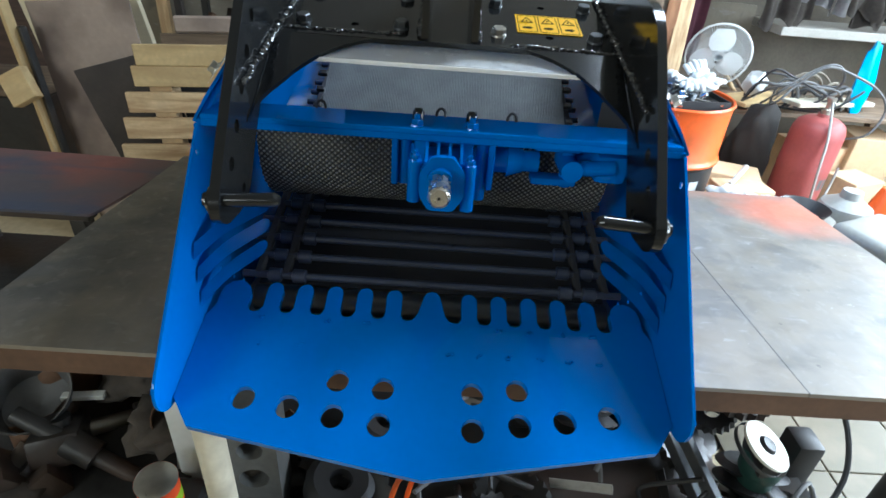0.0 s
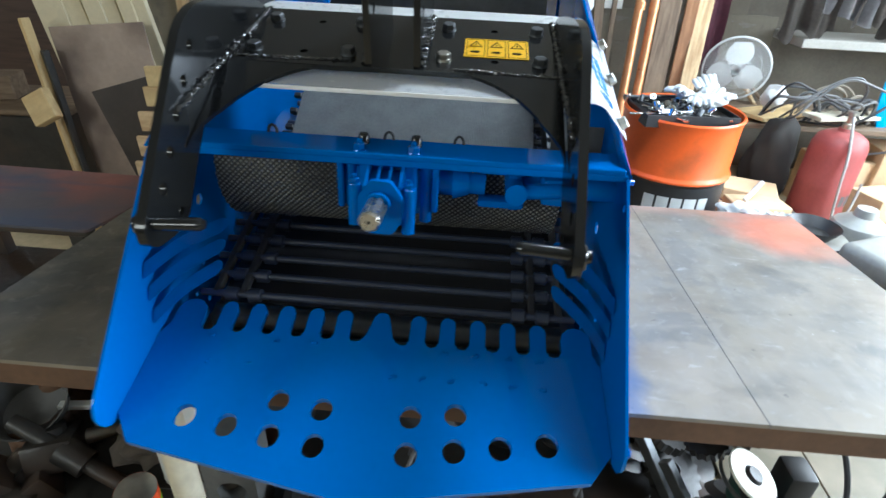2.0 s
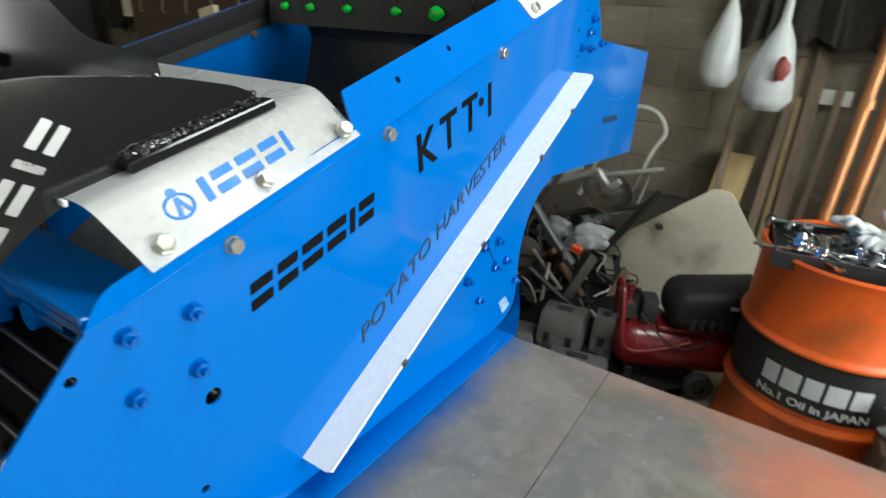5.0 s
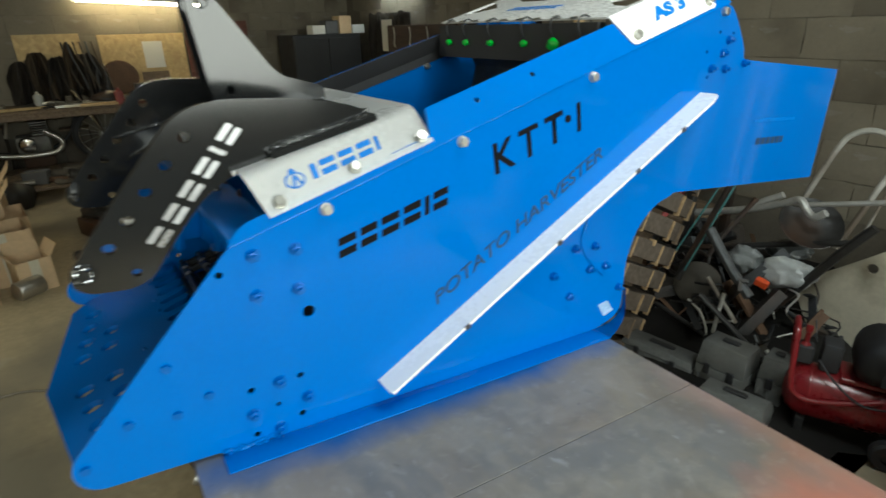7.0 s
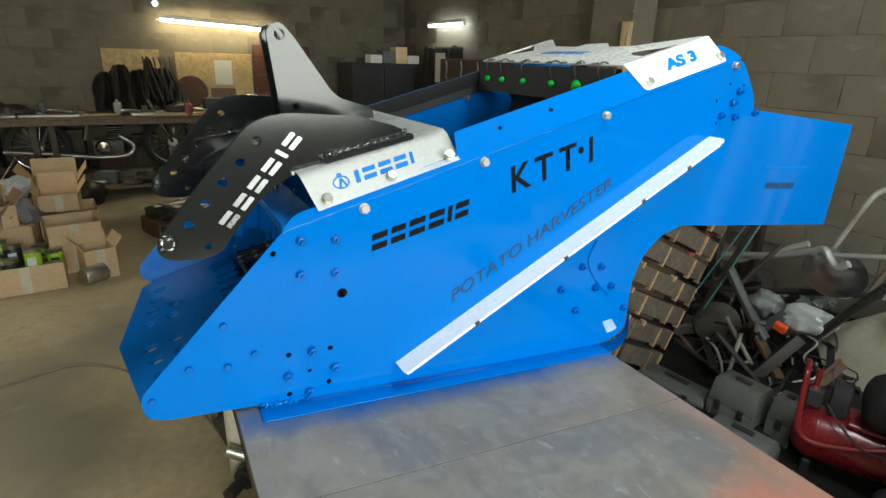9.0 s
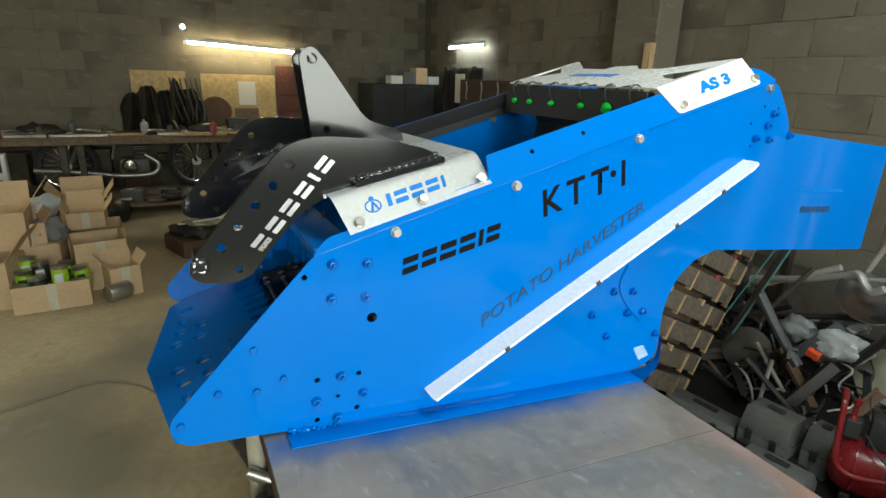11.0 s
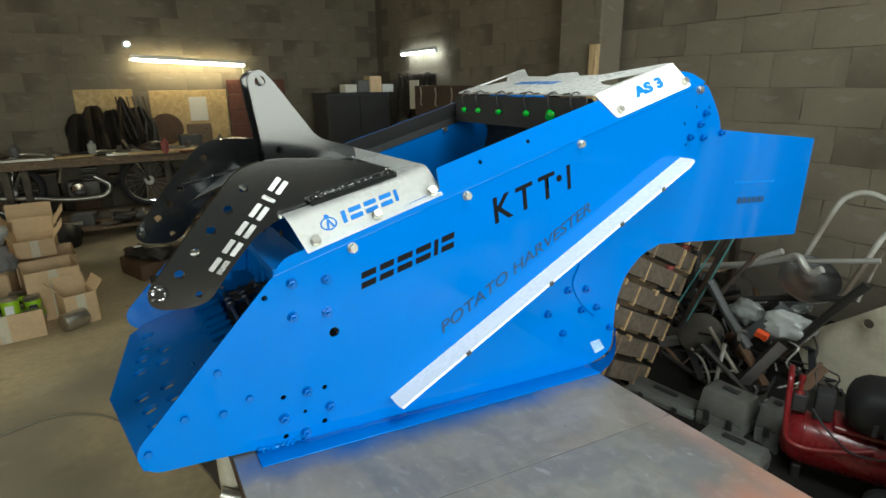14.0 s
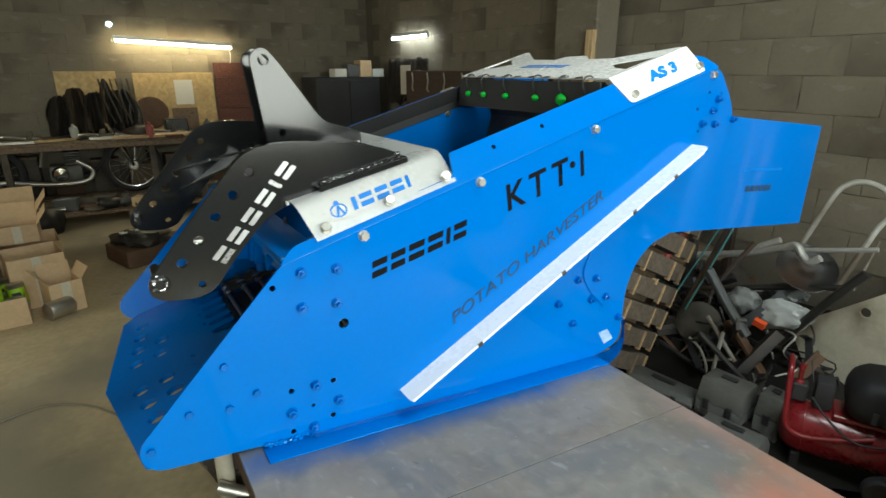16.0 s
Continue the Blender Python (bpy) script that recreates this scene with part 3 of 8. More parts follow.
# dark strip inside the far flange, reaching just below its fold
bm = B()
fm = axes(fold_point(-1, 0.50, 0.0, -0.0055), Vector((0, 1, SL)), fold_point(-1, 0, 1) - fold_point(-1, 0, 0))
plate(bm, [(0, 0), (0.62, 0), (0.62, 0.053), (0, 0.053)], 0.004, fm)
plate(bm, [(0, -0.028), (0.62, -0.028), (0.62, 0), (0, 0)], 0.003, axes((-W + 0.0048, 0.50, zfold(0.50)), (0, 1, SL), (0, 0, 1)))
part("rubber_strip", bm, RUBBER, H, "black strip along the flange")

# lettering on the side
SX = W + 0.0006


def on_side(bm, y, z, tilt, name, material, parent, label="", x=SX):
    m = axes((x, y, z), (0, math.cos(radians(tilt)), math.sin(radians(tilt))), (0, -math.sin(radians(tilt)), math.cos(radians(tilt))))
    bmesh.ops.transform(bm, matrix=m, verts=bm.verts)
    return part(name, bm, material, parent, label)


right_panel = bpy.data.objects["side_panel"]


def mark(parent, m, widths, height, gap, slant, material, warp=None):
    """A row of plain slanted bars the size of a word: a pair of stacked bars where a letter is wide, one bar where it is narrow."""
    x = 0.0
    for w in widths:
        for lo, hi in (((0.0, 0.38), (0.62, 1.0)) if w > 0.015 and height > 0.022 else ((0.0, 1.0),)):
            a, b = slant * lo, slant * hi
            bm = plate(B(), rounded([(x + a, height * lo), (x + w + a, height * lo), (x + w + b, height * hi), (x + b, height * hi)], 0.0015, 2), 0.0008, m)
            if warp:
                for v in bm.verts:
                    v.co = warp(v.co)
            part("mark_bar", bm, material, parent)
        x += w + gap


def side_at(y, z, tilt, x=SX):
    return axes((x, y, z), (0, math.cos(radians(tilt)), math.sin(radians(tilt))), (0, -math.sin(radians(tilt)), math.cos(radians(tilt))))


on_side(lettering("K", 0.082, shear=0.12, bold=0.0012), 0.633, 0.420, 19.5, "letter", LETTER, right_panel)
on_side(lettering("T", 0.082, shear=0.12, bold=0.0012), 0.697, 0.442, 19.5, "letter", LETTER, right_panel)
on_side(lettering("T", 0.082, shear=0.12, bold=0.0012), 0.760, 0.464, 19.5, "letter", LETTER, right_panel)
on_side(lettering("·", 0.11, shear=0.0, bold=0.0012), 0.811, 0.478, 19.5, "letter", LETTER, right_panel)
on_side(lettering("I", 0.082, shear=0.12, bold=0.001), 0.838, 0.490, 19.5, "letter", LETTER, right_panel)
mark(right_panel, side_at(0.321, 0.308, 18), (0.033, 0.032, 0.036, 0.036, 0.010, 0.032), 0.033, 0.0085, 0.010, LETTER)
bm = lettering("POTATO HARVESTER", 0.038, shear=0.3)
sx = 0.49 / max(v.co.x for v in bm.verts)
bmesh.ops.transform(bm, matrix=Matrix.Diagonal((sx, 1, 1, 1)), verts=bm.verts)
on_side(bm, 0.514, 0.177, 31.8, "caption", GREYLETTER, right_panel, "dark slanted lettering")
mark(right_panel, side_at(1.548, 0.424, 0, W - 0.0039), (0.022, 0.02, 0.02, 0.02, 0.02, 0.01), 0.018, 0.006, 0.002, GREYLETTER)
mark(right_panel, side_at(1.52, 0.486, 0, W - 0.0039), (0.014,) * 12, 0.008, 0.004, 0.002, LOGOBLUE)

# white angle strip along the side
strip_a, strip_b = Vector((W + 0.0005, 0.391, 0.052)), Vector((W + 0.0005, 1.240, 0.566))
sd = (strip_b - strip_a).normalized()
sn = Vector((1, 0, 0)).cross(sd)
bm = B()
ln = (strip_b - strip_a).length
m = axes(strip_a, sd, sn)
plate(bm, rounded([(0, 0), (ln, 0), (ln, 0.052), (0, 0.052)], [0.0, 0.0, 0.018, 0.012]), 0.003, axes(strip_a, sd, (1, 0, 0)))
strip = part("angle_strip", bm, WHITE, H, "white painted steel angle running diagonally along the side")
bm = B()
box(bm, 0.004, ln - 0.022, -0.007, 0.0, 0.0, 0.003, 0.0008, axes(strip_a + Vector((0.0485, 0, 0)), sd, sn))
part("strip_lip", bm, WHITE, strip)
for k in (0.19, 0.45, 0.70, 0.86):
    bm = B()
    box(bm, -0.006, 0.006, -0.006, 0.004, 0.0, 0.004, 0.001, axes(strip_a + Vector((0.0505, 0, 0)) + sd * ln * k - sn * 0.003, sd, sn))
    part("strip_clip", bm, DARKSTEEL, strip)
# thin pipe line behind the strip
bm = B()
tube(bm, curve([(W + 0.002, 0.91, 0.30), (W + 0.002, 0.895, 0.25), (W + 0.002, 0.925, 0.20), (W + 0.002, 0.985, 0.148)], 6), 0.0022, 6)
part("wire", bm, BLUE, H)
# pale glint at the rear foot, painted as a thin flat patch
bm = B()
plate(bm, [(0.985, 0.069), (1.018, 0.074), (1.045, 0.042), (1.012, 0.032)], 0.0006, axes((W, 0, 0), (0, 1, 0), (0, 0, 1)))
part("tape", bm, mat("pale_glint", (0.30, 0.44, 0.66), 0.25, vary=0.2, bump=0.02), H, "small pale glint painted on the panel")

# ---- front cover (white) ----
CS = 0.30
ZCOV = 0.392


def zcover(y):
    return ZCOV + CS * y


FLAP_OUT = 0.0005
bm = B()


def cover_line(y_flat, x_edge, y_edge, x_low, y_low, z_low):
    """Across the cover: flat top with a rounded bend down into each flap."""
    side = []
    a, c, d = Vector((x_edge - 0.022, y_flat, zcover(y_flat))), Vector((x_edge, y_edge, zcover(y_edge) + 0.001)), Vector((x_low, y_low, z_low))
    b = c.lerp(d, 0.22)
    for k in range(7):
        t = k / 6
        side.append((1 - t) ** 2 * a + 2 * t * (1 - t) * c + t * t * b)
    side += [c.lerp(d, 0.6), d]
    mirror = [Vector((-p.x, p.y, p.z)) for p in side]
    return mirror[::-1] + side


front = cover_line(0.189, 0.3045, 0.188, 0.3555, 0.213, 0.3925)
rear_l = cover_line(0.502, 0.274, 0.500, 0.3555, 0.497, 0.492)
rows = [[bm.verts.new(p.lerp(q, k / 4)) for p, q in zip(front, rear_l)] for k in range(5)]
for a, b in zip(rows, rows[1:]):
    for k in range(len(a) - 1):
        bm.faces.new((a[k], a[k + 1], b[k + 1], b[k]))
bmesh.ops.solidify(bm, geom=bm.faces[:], thickness=0.003)
cover = part("front_cover", bm, WHITE, H, "white painted sheet cover bent down into side flaps")
flap_frame = {}
for s in (1, -1):
    p0, p1, p2 = Vector((s * 0.3555, 0.213, 0.3925)), Vector((s * 0.3555, 0.497, 0.492)), Vector((s * 0.3045, 0.188, zcover(0.188) + 0.001))
    fm = axes(p0, p1 - p0, p2 - p0)
    flap_frame[s] = fm
    nor = (fm.to_3x3() @ Vector((0, 0, 1))) * (1 if s > 0 else -1)
    for u in (0.024, 0.155, 0.283):
        bolt(cover, fm @ Vector((u, 0.016, FLAP_OUT * s)), nor, 0.0085, ZINC)
bm = B()
box(bm, -0.272, 0.272, 0.184, 0.1885, -0.0065, 0.0, 0.001)
lip = part("cover_lip", bm, WHITE, cover)
lip.location = (0, 0, zcover(0.187) + 0.0005)
# mark on the flap: a ring and plain bars that follow its slight twist
F0, F1 = Vector((0.3555, 0.213, 0.3925)), Vector((0.3555, 0.497, 0.492))
G0, G1 = Vector((0.3045, 0.188, zcover(0.188) + 0.001)), Vector((0.274, 0.500, zcover(0.500) + 0.001))


def on_flap(p):
    u, s = (p.x + 0.088) / (F1 - F0).length, (p.y + 0.027) / (G0 - F0).length
    a, b = F0.lerp(F1, u), G0.lerp(G1, u)
    nor = (F1 - F0).cross(b - a).normalized()
    return a.lerp(b, s) + nor * (0.0003 + p.z)


flat = Matrix.Identity(4)
mark(cover, flat, (0.009, 0.026, 0.026, 0.026, 0.007), 0.026, 0.007, 0.004, LOGOBLUE, on_flap)
bm = B()
tube(bm, [Vector((-0.026 + 0.0145 * math.cos(a * 0.314), 0.012 + 0.0125 * math.sin(a * 0.314), 0.0)) for a in range(20)], 0.0016, 6, closed=True)
lathe(bm, [(0.0, 0.0016), (0.005, 0.0014), (0.0052, 0)], 12, Matrix.Translation((-0.024, 0.027, 0)))
plate(bm, [(-0.034, 0.002), (-0.029, 0.002), (-0.024, 0.014), (-0.021, 0.002), (-0.017, 0.002), (-0.022, 0.021), (-0.026, 0.021)], 0.0008, flat)
for v in bm.verts:
    v.co = on_flap(Vector((v.co.x, v.co.y, min(v.co.z, 0.0009))))
part("emblem", bm, LOGOBLUE, cover, "blue ring emblem")

# ---- black hitch frame ----
PA, PB = 0.413, 0.285


def zplate(y):
    return PA + PB * y


hitch = part("hitch_plate", plate(B(), [(-0.246, 0.221), (-0.09, 0.219), (0.0, 0.221), (0.09, 0.219), (0.246, 0.221), (0.246, 0.427), (-0.246, 0.427)], 0.008,
                                axes((0, 0, PA - 0.0085), (1, 0, 0), (0, 1, PB)) @ Matrix.Diagonal((1, (1 + PB * PB) ** 0.5, 1, 1)),
                                [circle(x, 0.262, 0.006, 10) for x in (-0.142, 0.15)] + [circle(x, 0.378, 0.006, 10) for x in (-0.142, 0.148)]), BLACK, H, "glossy black welded hitch plate")
GS = 0.62  # the curved gussets fall away steeply from the plate's front edge
GUSSET = [(0.092, 0.222), (0.248, 0.222), (0.248, 0.075), (0.2465, 0.094), (0.242, 0.110), (0.231, 0.127), (0.220, 0.141), (0.2105, 0.155), (0.200, 0.167), (0.184, 0.183), (0.167, 0.195), (0.150, 0.205), (0.133, 0.2125), (0.112, 0.2195)]
for s in (1, -1):
    gm = axes((0, 0.222, zplate(0.222) - 0.0065), (1, 0, 0), (0, 1, GS)) @ Matrix.Diagonal((1, (1 + GS * GS) ** 0.5, 1, 1))
    part("gusset", plate(B(), [(s * x, y - 0.222) for x, y in GUSSET][:: s], 0.006, gm), BLACK, hitch)
for x in (-0.2175, -0.0725, 0.0725, 0.2175):
    for y in (0.258, 0.372):
        bolt(hitch, (x, y, zplate(y)), (0, -PB, 1), 0.0095, STEEL if x == 0.0725 and y < 0.3 else DARKSTEEL)


def bead(a, b, r, seed, parent, material=WELD):
    """A welded seam: a row of overlapping round ripples."""
    rng = random.Random(seed)
    a, b = Vector(a), Vector(b)
    n = max(4, int((b - a).length / (r * 1.15)))
    bm = B()
    for i in range(n + 1):
        p = a.lerp(b, i / n) + Vector([rng.uniform(-1, 1) * r * 0.25 for _ in range(3)])
        k = r * rng.uniform(0.85, 1.25)
        blob(bm, p, (k, k, k * rng.uniform(0.6, 0.9)), seed + i, 0.35, 2)
    part("weld_seam", bm, material, parent)


bead((-0.235, 0.232, zplate(0.232)), (-0.07, 0.236, zplate(0.236)), 0.0035, 1, hitch)
bead((0.09, 0.226, zplate(0.226)), (0.238, 0.220, zplate(0.22)), 0.0035, 2, hitch)
ARM = [(-0.050, 0.318), (-0.048, 0.295), (-0.028, 0.283), (0.024, 0.281), (0.055, 0.292), (0.094, 0.350), (0.145, 0.415), (0.20, 0.448), (0.244, 0.462), (0.408, 0.520), (0.410, 0.536), (0.385, 0.545),
       (0.30, 0.556), (0.185, 0.556), (0.140, 0.549), (0.104, 0.529), (0.056, 0.466), (0.007, 0.400)]
ARMR = [0.02, 0.02, 0.02, 0.02, 0.03, 0.02, 0.05, 0.03, 0.01, 0.006, 0.006, 0.02, 0.05, 0.05, 0.04, 0.04, 0.03, 0.03]
ARMHOLES = [(0.122, 0.503, 0.0085), (0.093, 0.463, 0.0085), (0.062, 0.426, 0.0085), (0.033, 0.386, 0.0085), (0.004, 0.348, 0.0085), (0.035, 0.306, 0.0065)]
for s in (1, -1):
    arm = part("hitch_arm", plate(B(), rounded(ARM, ARMR), 0.012, axes((0.25 if s > 0 else -0.262, 0, 0), (0, 1, 0), (0, 0, 1)), [circle(y, z, r, 14) for y, z, r in ARMHOLES]), BLACK, H,
               "black steel hitch arm with a row of holes")
    bead((s * 0.247, 0.42, zplate(0.42) + 0.002), (s * 0.247, 0.06, zplate(0.06) + 0.002), 0.0045, 7 + s, arm)
    bm = B()
    box(bm, s * 0.262 if s > 0 else -0.284, 0.284 if s > 0 else -0.262, 0, 0.192, -0.004, 0.008, 0.002, axes((0, 0.242, zcover(0.242) + 0.0045), (1, 0, 0), (0, 1, CS)))
    part("weld_pad", bm, BLACK, arm)
    bead((s * 0.266, 0.25, zcover(0.25) + 0.014), (s * 0.266, 0.412, zcover(0.412) + 0.010), 0.0055, 17 + s, arm)
    # hitch pin
    bm = B()
    cyl(bm, (s * 0.272, -0.032, 0.316), (s * 0.190, -0.034, 0.322), 0.0085, 18)
    cyl(bm, (s * 0.190, -0.034, 0.322), (s * 0.185, -0.034, 0.3224), 0.0085, 18, 0.006)
    lathe(bm, [(0.0155, -0.003), (0.0165, 0.001), (0.0150, 0.004), (0.0105, 0.0035), (0.0100, -0.001), (0.003, -0.001)], 20, axes((s * 0.262, -0.032, 0.3155), (0, 1, 0), (0, 0, 1)) if s > 0 else axes((s * 0.262, -0.032, 0.3155), (0, 0, 1), (0, 1, 0)))
    part("hitch_pin", bm, BLACK, arm, "black steel hitch pin")
    bm = B()
    rng = random.Random(60 + s)
    for k in range(26):
        a, q = rng.uniform(0, 6.28), 0.004 + 0.010 * rng.random()
        blob(bm, (s * (0.2635 + 0.002 * rng.random()), -0.032 + q * math.cos(a), 0.3155 + q * math.sin(a)), (0.0022, 0.0022 + 0.002 * rng.random(), 0.0022 + 0.002 * rng.random()), k, 0.4, 1)
    part("weld_splatter", bm, SPLATTER, arm, "shiny weld splatter round the pin")
# plain silver bars on the right arm
d = (Vector((0.262, 0.2065, 0.5132)) - Vector((0.262, 0.0739, 0.3389))).normalized()
mark(bpy.data.objects["hitch_arm"], axes((0.2624, 0.0745, 0.3395), d, Vector((1, 0, 0)).cross(d)), (0.030, 0.030, 0.030, 0.030, 0.008, 0.030), 0.0245, 0.0115, -0.004, SILVER)
# mast
for s in (1, -1):
    MAST = [(0.224, zplate(0.224)), (0.430, zplate(0.430)), (0.426, 0.561), (0.345, 0.578), (0.325, 0.592), (0.236, 0.700), (0.206, 0.728), (0.178, 0.708)]
    mast = part("mast_plate", plate(B(), rounded(MAST, [0, 0, 0.01, 0.03, 0.03, 0.03, 0.028, 0.028], 6), 0.010, axes((s * 0.036 - 0.005, 0, 0), (0, 1, 0), (0, 0, 1)),
                                     [circle(0.207, 0.700, 0.0115, 16), circle(0.245, 0.553, 0.008, 12)]), BLACK, H, "black top-link mast plate")
    bead((s * 0.043, 0.232, zplate(0.232) + 0.002), (s * 0.043, 0.42, zplate(0.42) + 0.002), 0.005, 27 + s, mast)
# warning label
o = Vector((0.102, 0.272, zplate(0.272) + 0.0006))
fm = axes(o, (1, 0, 0), (0, 1, PB))
label = part("warning_label", plate(B(), rounded([(0, 0), (0.100, 0), (0.100, 0.070), (0, 0.070)], 0.002, 2), 0.0006, fm), YELLOW, H, "yellow warning label with three triangle signs")
bm = B()
for i in range(3):
    x = 0.003 + i * 0.0325
    for q in ((x, 0.003, x + 0.029, 0.004), (x, 0.066, x + 0.029, 0.067), (x, 0.003, x + 0.001, 0.067), (x + 0.028, 0.003, x + 0.029, 0.067)):
        plate(bm, [(q[0], q[1]), (q[2], q[1]), (q[2], q[3]), (q[0], q[3])], 0.0004, fm @ Matrix.Translation((0, 0, 0.0006)))
    t3 = [(x + 0.004, 0.038), (x + 0.025, 0.038), (x + 0.0145, 0.061)]
    plate(bm, t3, 0.0004, fm @ Matrix.Translation((0, 0, 0.0006)), [[(x + 0.0068, 0.0405), (x + 0.0222, 0.0405), (x + 0.0145, 0.0572)]])
    plate(bm, [(x + 0.0137, 0.044), (x + 0.0153, 0.044), (x + 0.0155, 0.051), (x + 0.0135, 0.051)], 0.0004, fm @ Matrix.Translation((0, 0, 0.0006)))
    plate(bm, [(x + 0.006, 0.016), (x + 0.018, 0.014), (x + 0.022, 0.019), (x + 0.018, 0.023), (x + 0.007, 0.021)], 0.0004, fm @ Matrix.Translation((0, 0, 0.0006)))
part("label_print", bm, LETTER, label)
# ---- digging share with fingers ----
BA, BB = 0.0417, 0.375  # plane of the share: z = BA + BB * y


yb, yt = 0.0945, 0.1495
row = []
xs = [-0.313, -0.2525, -0.2045, -0.1565, -0.108, -0.0605, 0.0, 0.0605, 0.108, 0.1565, 0.2045, 0.2525, 0.313]
wid = [0.024, 0.0125, 0.0125, 0.0125, 0.0125, 0.0125, 0.02, 0.0125, 0.0125, 0.0125, 0.0125, 0.0125, 0.024]
row.append((-0.347, 0.083))
for i, (x, w) in enumerate(zip(xs, wid)):
    if x == 0.0:
        pts = [(x - 0.028, yb + 0.004), (x - 0.022, yb + 0.012)] + [(x + 0.013 * math.sin(a), yt - 0.012 + 0.013 * math.cos(a)) for a in (-1.2, -0.6, 0, 0.6, 1.2)] + [(x + 0.022, yb + 0.012), (x + 0.028, yb + 0.004)]
    else:
        pts = [(x - w, yb + 0.01)] + [(x + w * math.sin(a), yt - w + w * math.cos(a)) for a in (-1.571, -1.05, -0.52, 0, 0.52, 1.05, 1.571)] + [(x + w, yb + 0.01)]
    row += pts
    if i + 1 == len(xs):
        break
    nx = xs[i + 1] - (0.028 if xs[i + 1] == 0.0 else wid[i + 1])
    mx = ((x + 0.028 if x == 0.0 else x + w) + nx) / 2
    row += [(mx - 0.007, yb + 0.002), (mx, yb), (mx + 0.007, yb + 0.002)]
row = [p for p in row if -0.3475 <= p[0] <= 0.3475]
outl = [(-0.347, -0.045), (-0.317, -0.082), (0.0, -0.132), (0.317, -0.082), (0.347, -0.045), (0.347, 0.083)] + row[::-1][0:-1] + [(-0.347, 0.083)]
HOLES = [(-0.2535, -0.040), (-0.191, -0.0485), (-0.128, -0.008), (-0.0625, -0.016), (-0.1275, -0.058), (-0.0627, -0.066), (0.0657, -0.016), (0.130, -0.0075), (0.066, -0.067), (0.131, -0.057), (0.1945, -0.0485), (0.259, -0.039)]
bm = plate(B(), outl, 0.012, axes((0, 0, BA - 0.012), (1, 0, 0), (0, 1, BB)) @ Matrix.Diagonal((1, (1 + BB * BB) ** 0.5, 1, 1)), [circle(x, y, 0.0162, 20) for x, y in HOLES])
blade = part("digging_share", bm, BLUE, H, "glossy blue digging share with round holes and fingers")
for x, y in [(q, 0.039 - 0.004 * abs(q)) for q in (-0.25, -0.19, 0.03, 0.075, 0.12, 0.168, 0.212, 0.258)] + [(q, 0.083) for q in (-0.262, -0.158, -0.10, 0.105, 0.155, 0.204, 0.253)]:
    # plug welds: small painted-over lumps
    bm = B()
    rng = random.Random(int(x * 1000))
    for k in range(4):
        blob(bm, (x + rng.uniform(-0.005, 0.005), y + rng.uniform(-0.004, 0.004), BA + BB * y + 0.0006), (rng.uniform(0.0018, 0.0038), rng.uniform(0.0018, 0.0035), 0.0024), k + int(x * 90), 0.3, 2)
    part("plug_weld", bm, BLUE, blade)
for s in (1, -1):
    # curved deflector fingers beside the share
    for i in range(3):
        pts = curve([(s * 0.345, 0.070, 0.108 + 0.040 * i), (s * 0.318, 0.105 + 0.008 * i, 0.134 + 0.036 * i), (s * 0.292, 0.133 + 0.014 * i, 0.149 + 0.032 * i), (s * 0.268, 0.157 + 0.02 * i, 0.160 + 0.029 * i)], 6)
        bm = B()
        rows = []
        for k, p in enumerate(pts):
            half = 0.0115 if k < len(pts) - 2 else (0.0095 if k == len(pts) - 2 else 0.004)
            rows.append([bm.verts.new(p + Vector((0, 0.35 * v * half, v * half))) for v in (-1, 0, 1)])
        for a, b in zip(rows, rows[1:]):
            for k in range(2):
                bm.faces.new((a[k], a[k + 1], b[k + 1], b[k]))
        bmesh.ops.solidify(bm, geom=bm.faces[:], thickness=0.005)
        part("deflector_finger", bm, BLUE, H)

# ---- rod conveyor ----
part("front_roller", cyl(B(), (-0.30, 0.175, 0.048), (0.30, 0.175, 0.048), 0.022, 20), DARKSTEEL, H)
rod = None
NR = 27
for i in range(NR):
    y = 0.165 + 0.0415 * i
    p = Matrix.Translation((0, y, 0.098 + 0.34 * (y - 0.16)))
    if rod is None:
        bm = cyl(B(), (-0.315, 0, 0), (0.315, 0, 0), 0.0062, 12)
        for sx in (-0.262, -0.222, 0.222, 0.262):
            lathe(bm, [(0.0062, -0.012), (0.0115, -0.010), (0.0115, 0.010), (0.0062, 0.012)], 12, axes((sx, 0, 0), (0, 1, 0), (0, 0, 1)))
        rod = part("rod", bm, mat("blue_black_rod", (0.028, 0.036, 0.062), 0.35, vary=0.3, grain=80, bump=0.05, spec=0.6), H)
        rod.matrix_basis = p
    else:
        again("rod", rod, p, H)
for s in (1, -1):
    for sx in (0.245, 0.29):
        bm = B()
        for i in range(NR - 1):
            y = 0.165 + 0.0415 * i
            z = 0.098 + 0.34 * (y - 0.16)
            box(bm, -0.006, 0.006, -0.002, 0.0435, -0.009, 0.006, 0.002, axes((s * sx, y, z), (1, 0, 0), (0, 1, 0.34)))
        part("chain_belt", bm, RUBBER, H)
# return run under the rods
bm = B()
box(bm, -0.30, 0.30, 0.2, 1.15, -0.001, 0.001, 0, axes((0, 0, -0.0 + 0.0), (1, 0, 0), (0, 1, 0.28)))
part("dirt_sheet", bm, RUBBER, H, "black rubber sheet below the rods").location = (0, 0, 0.012)

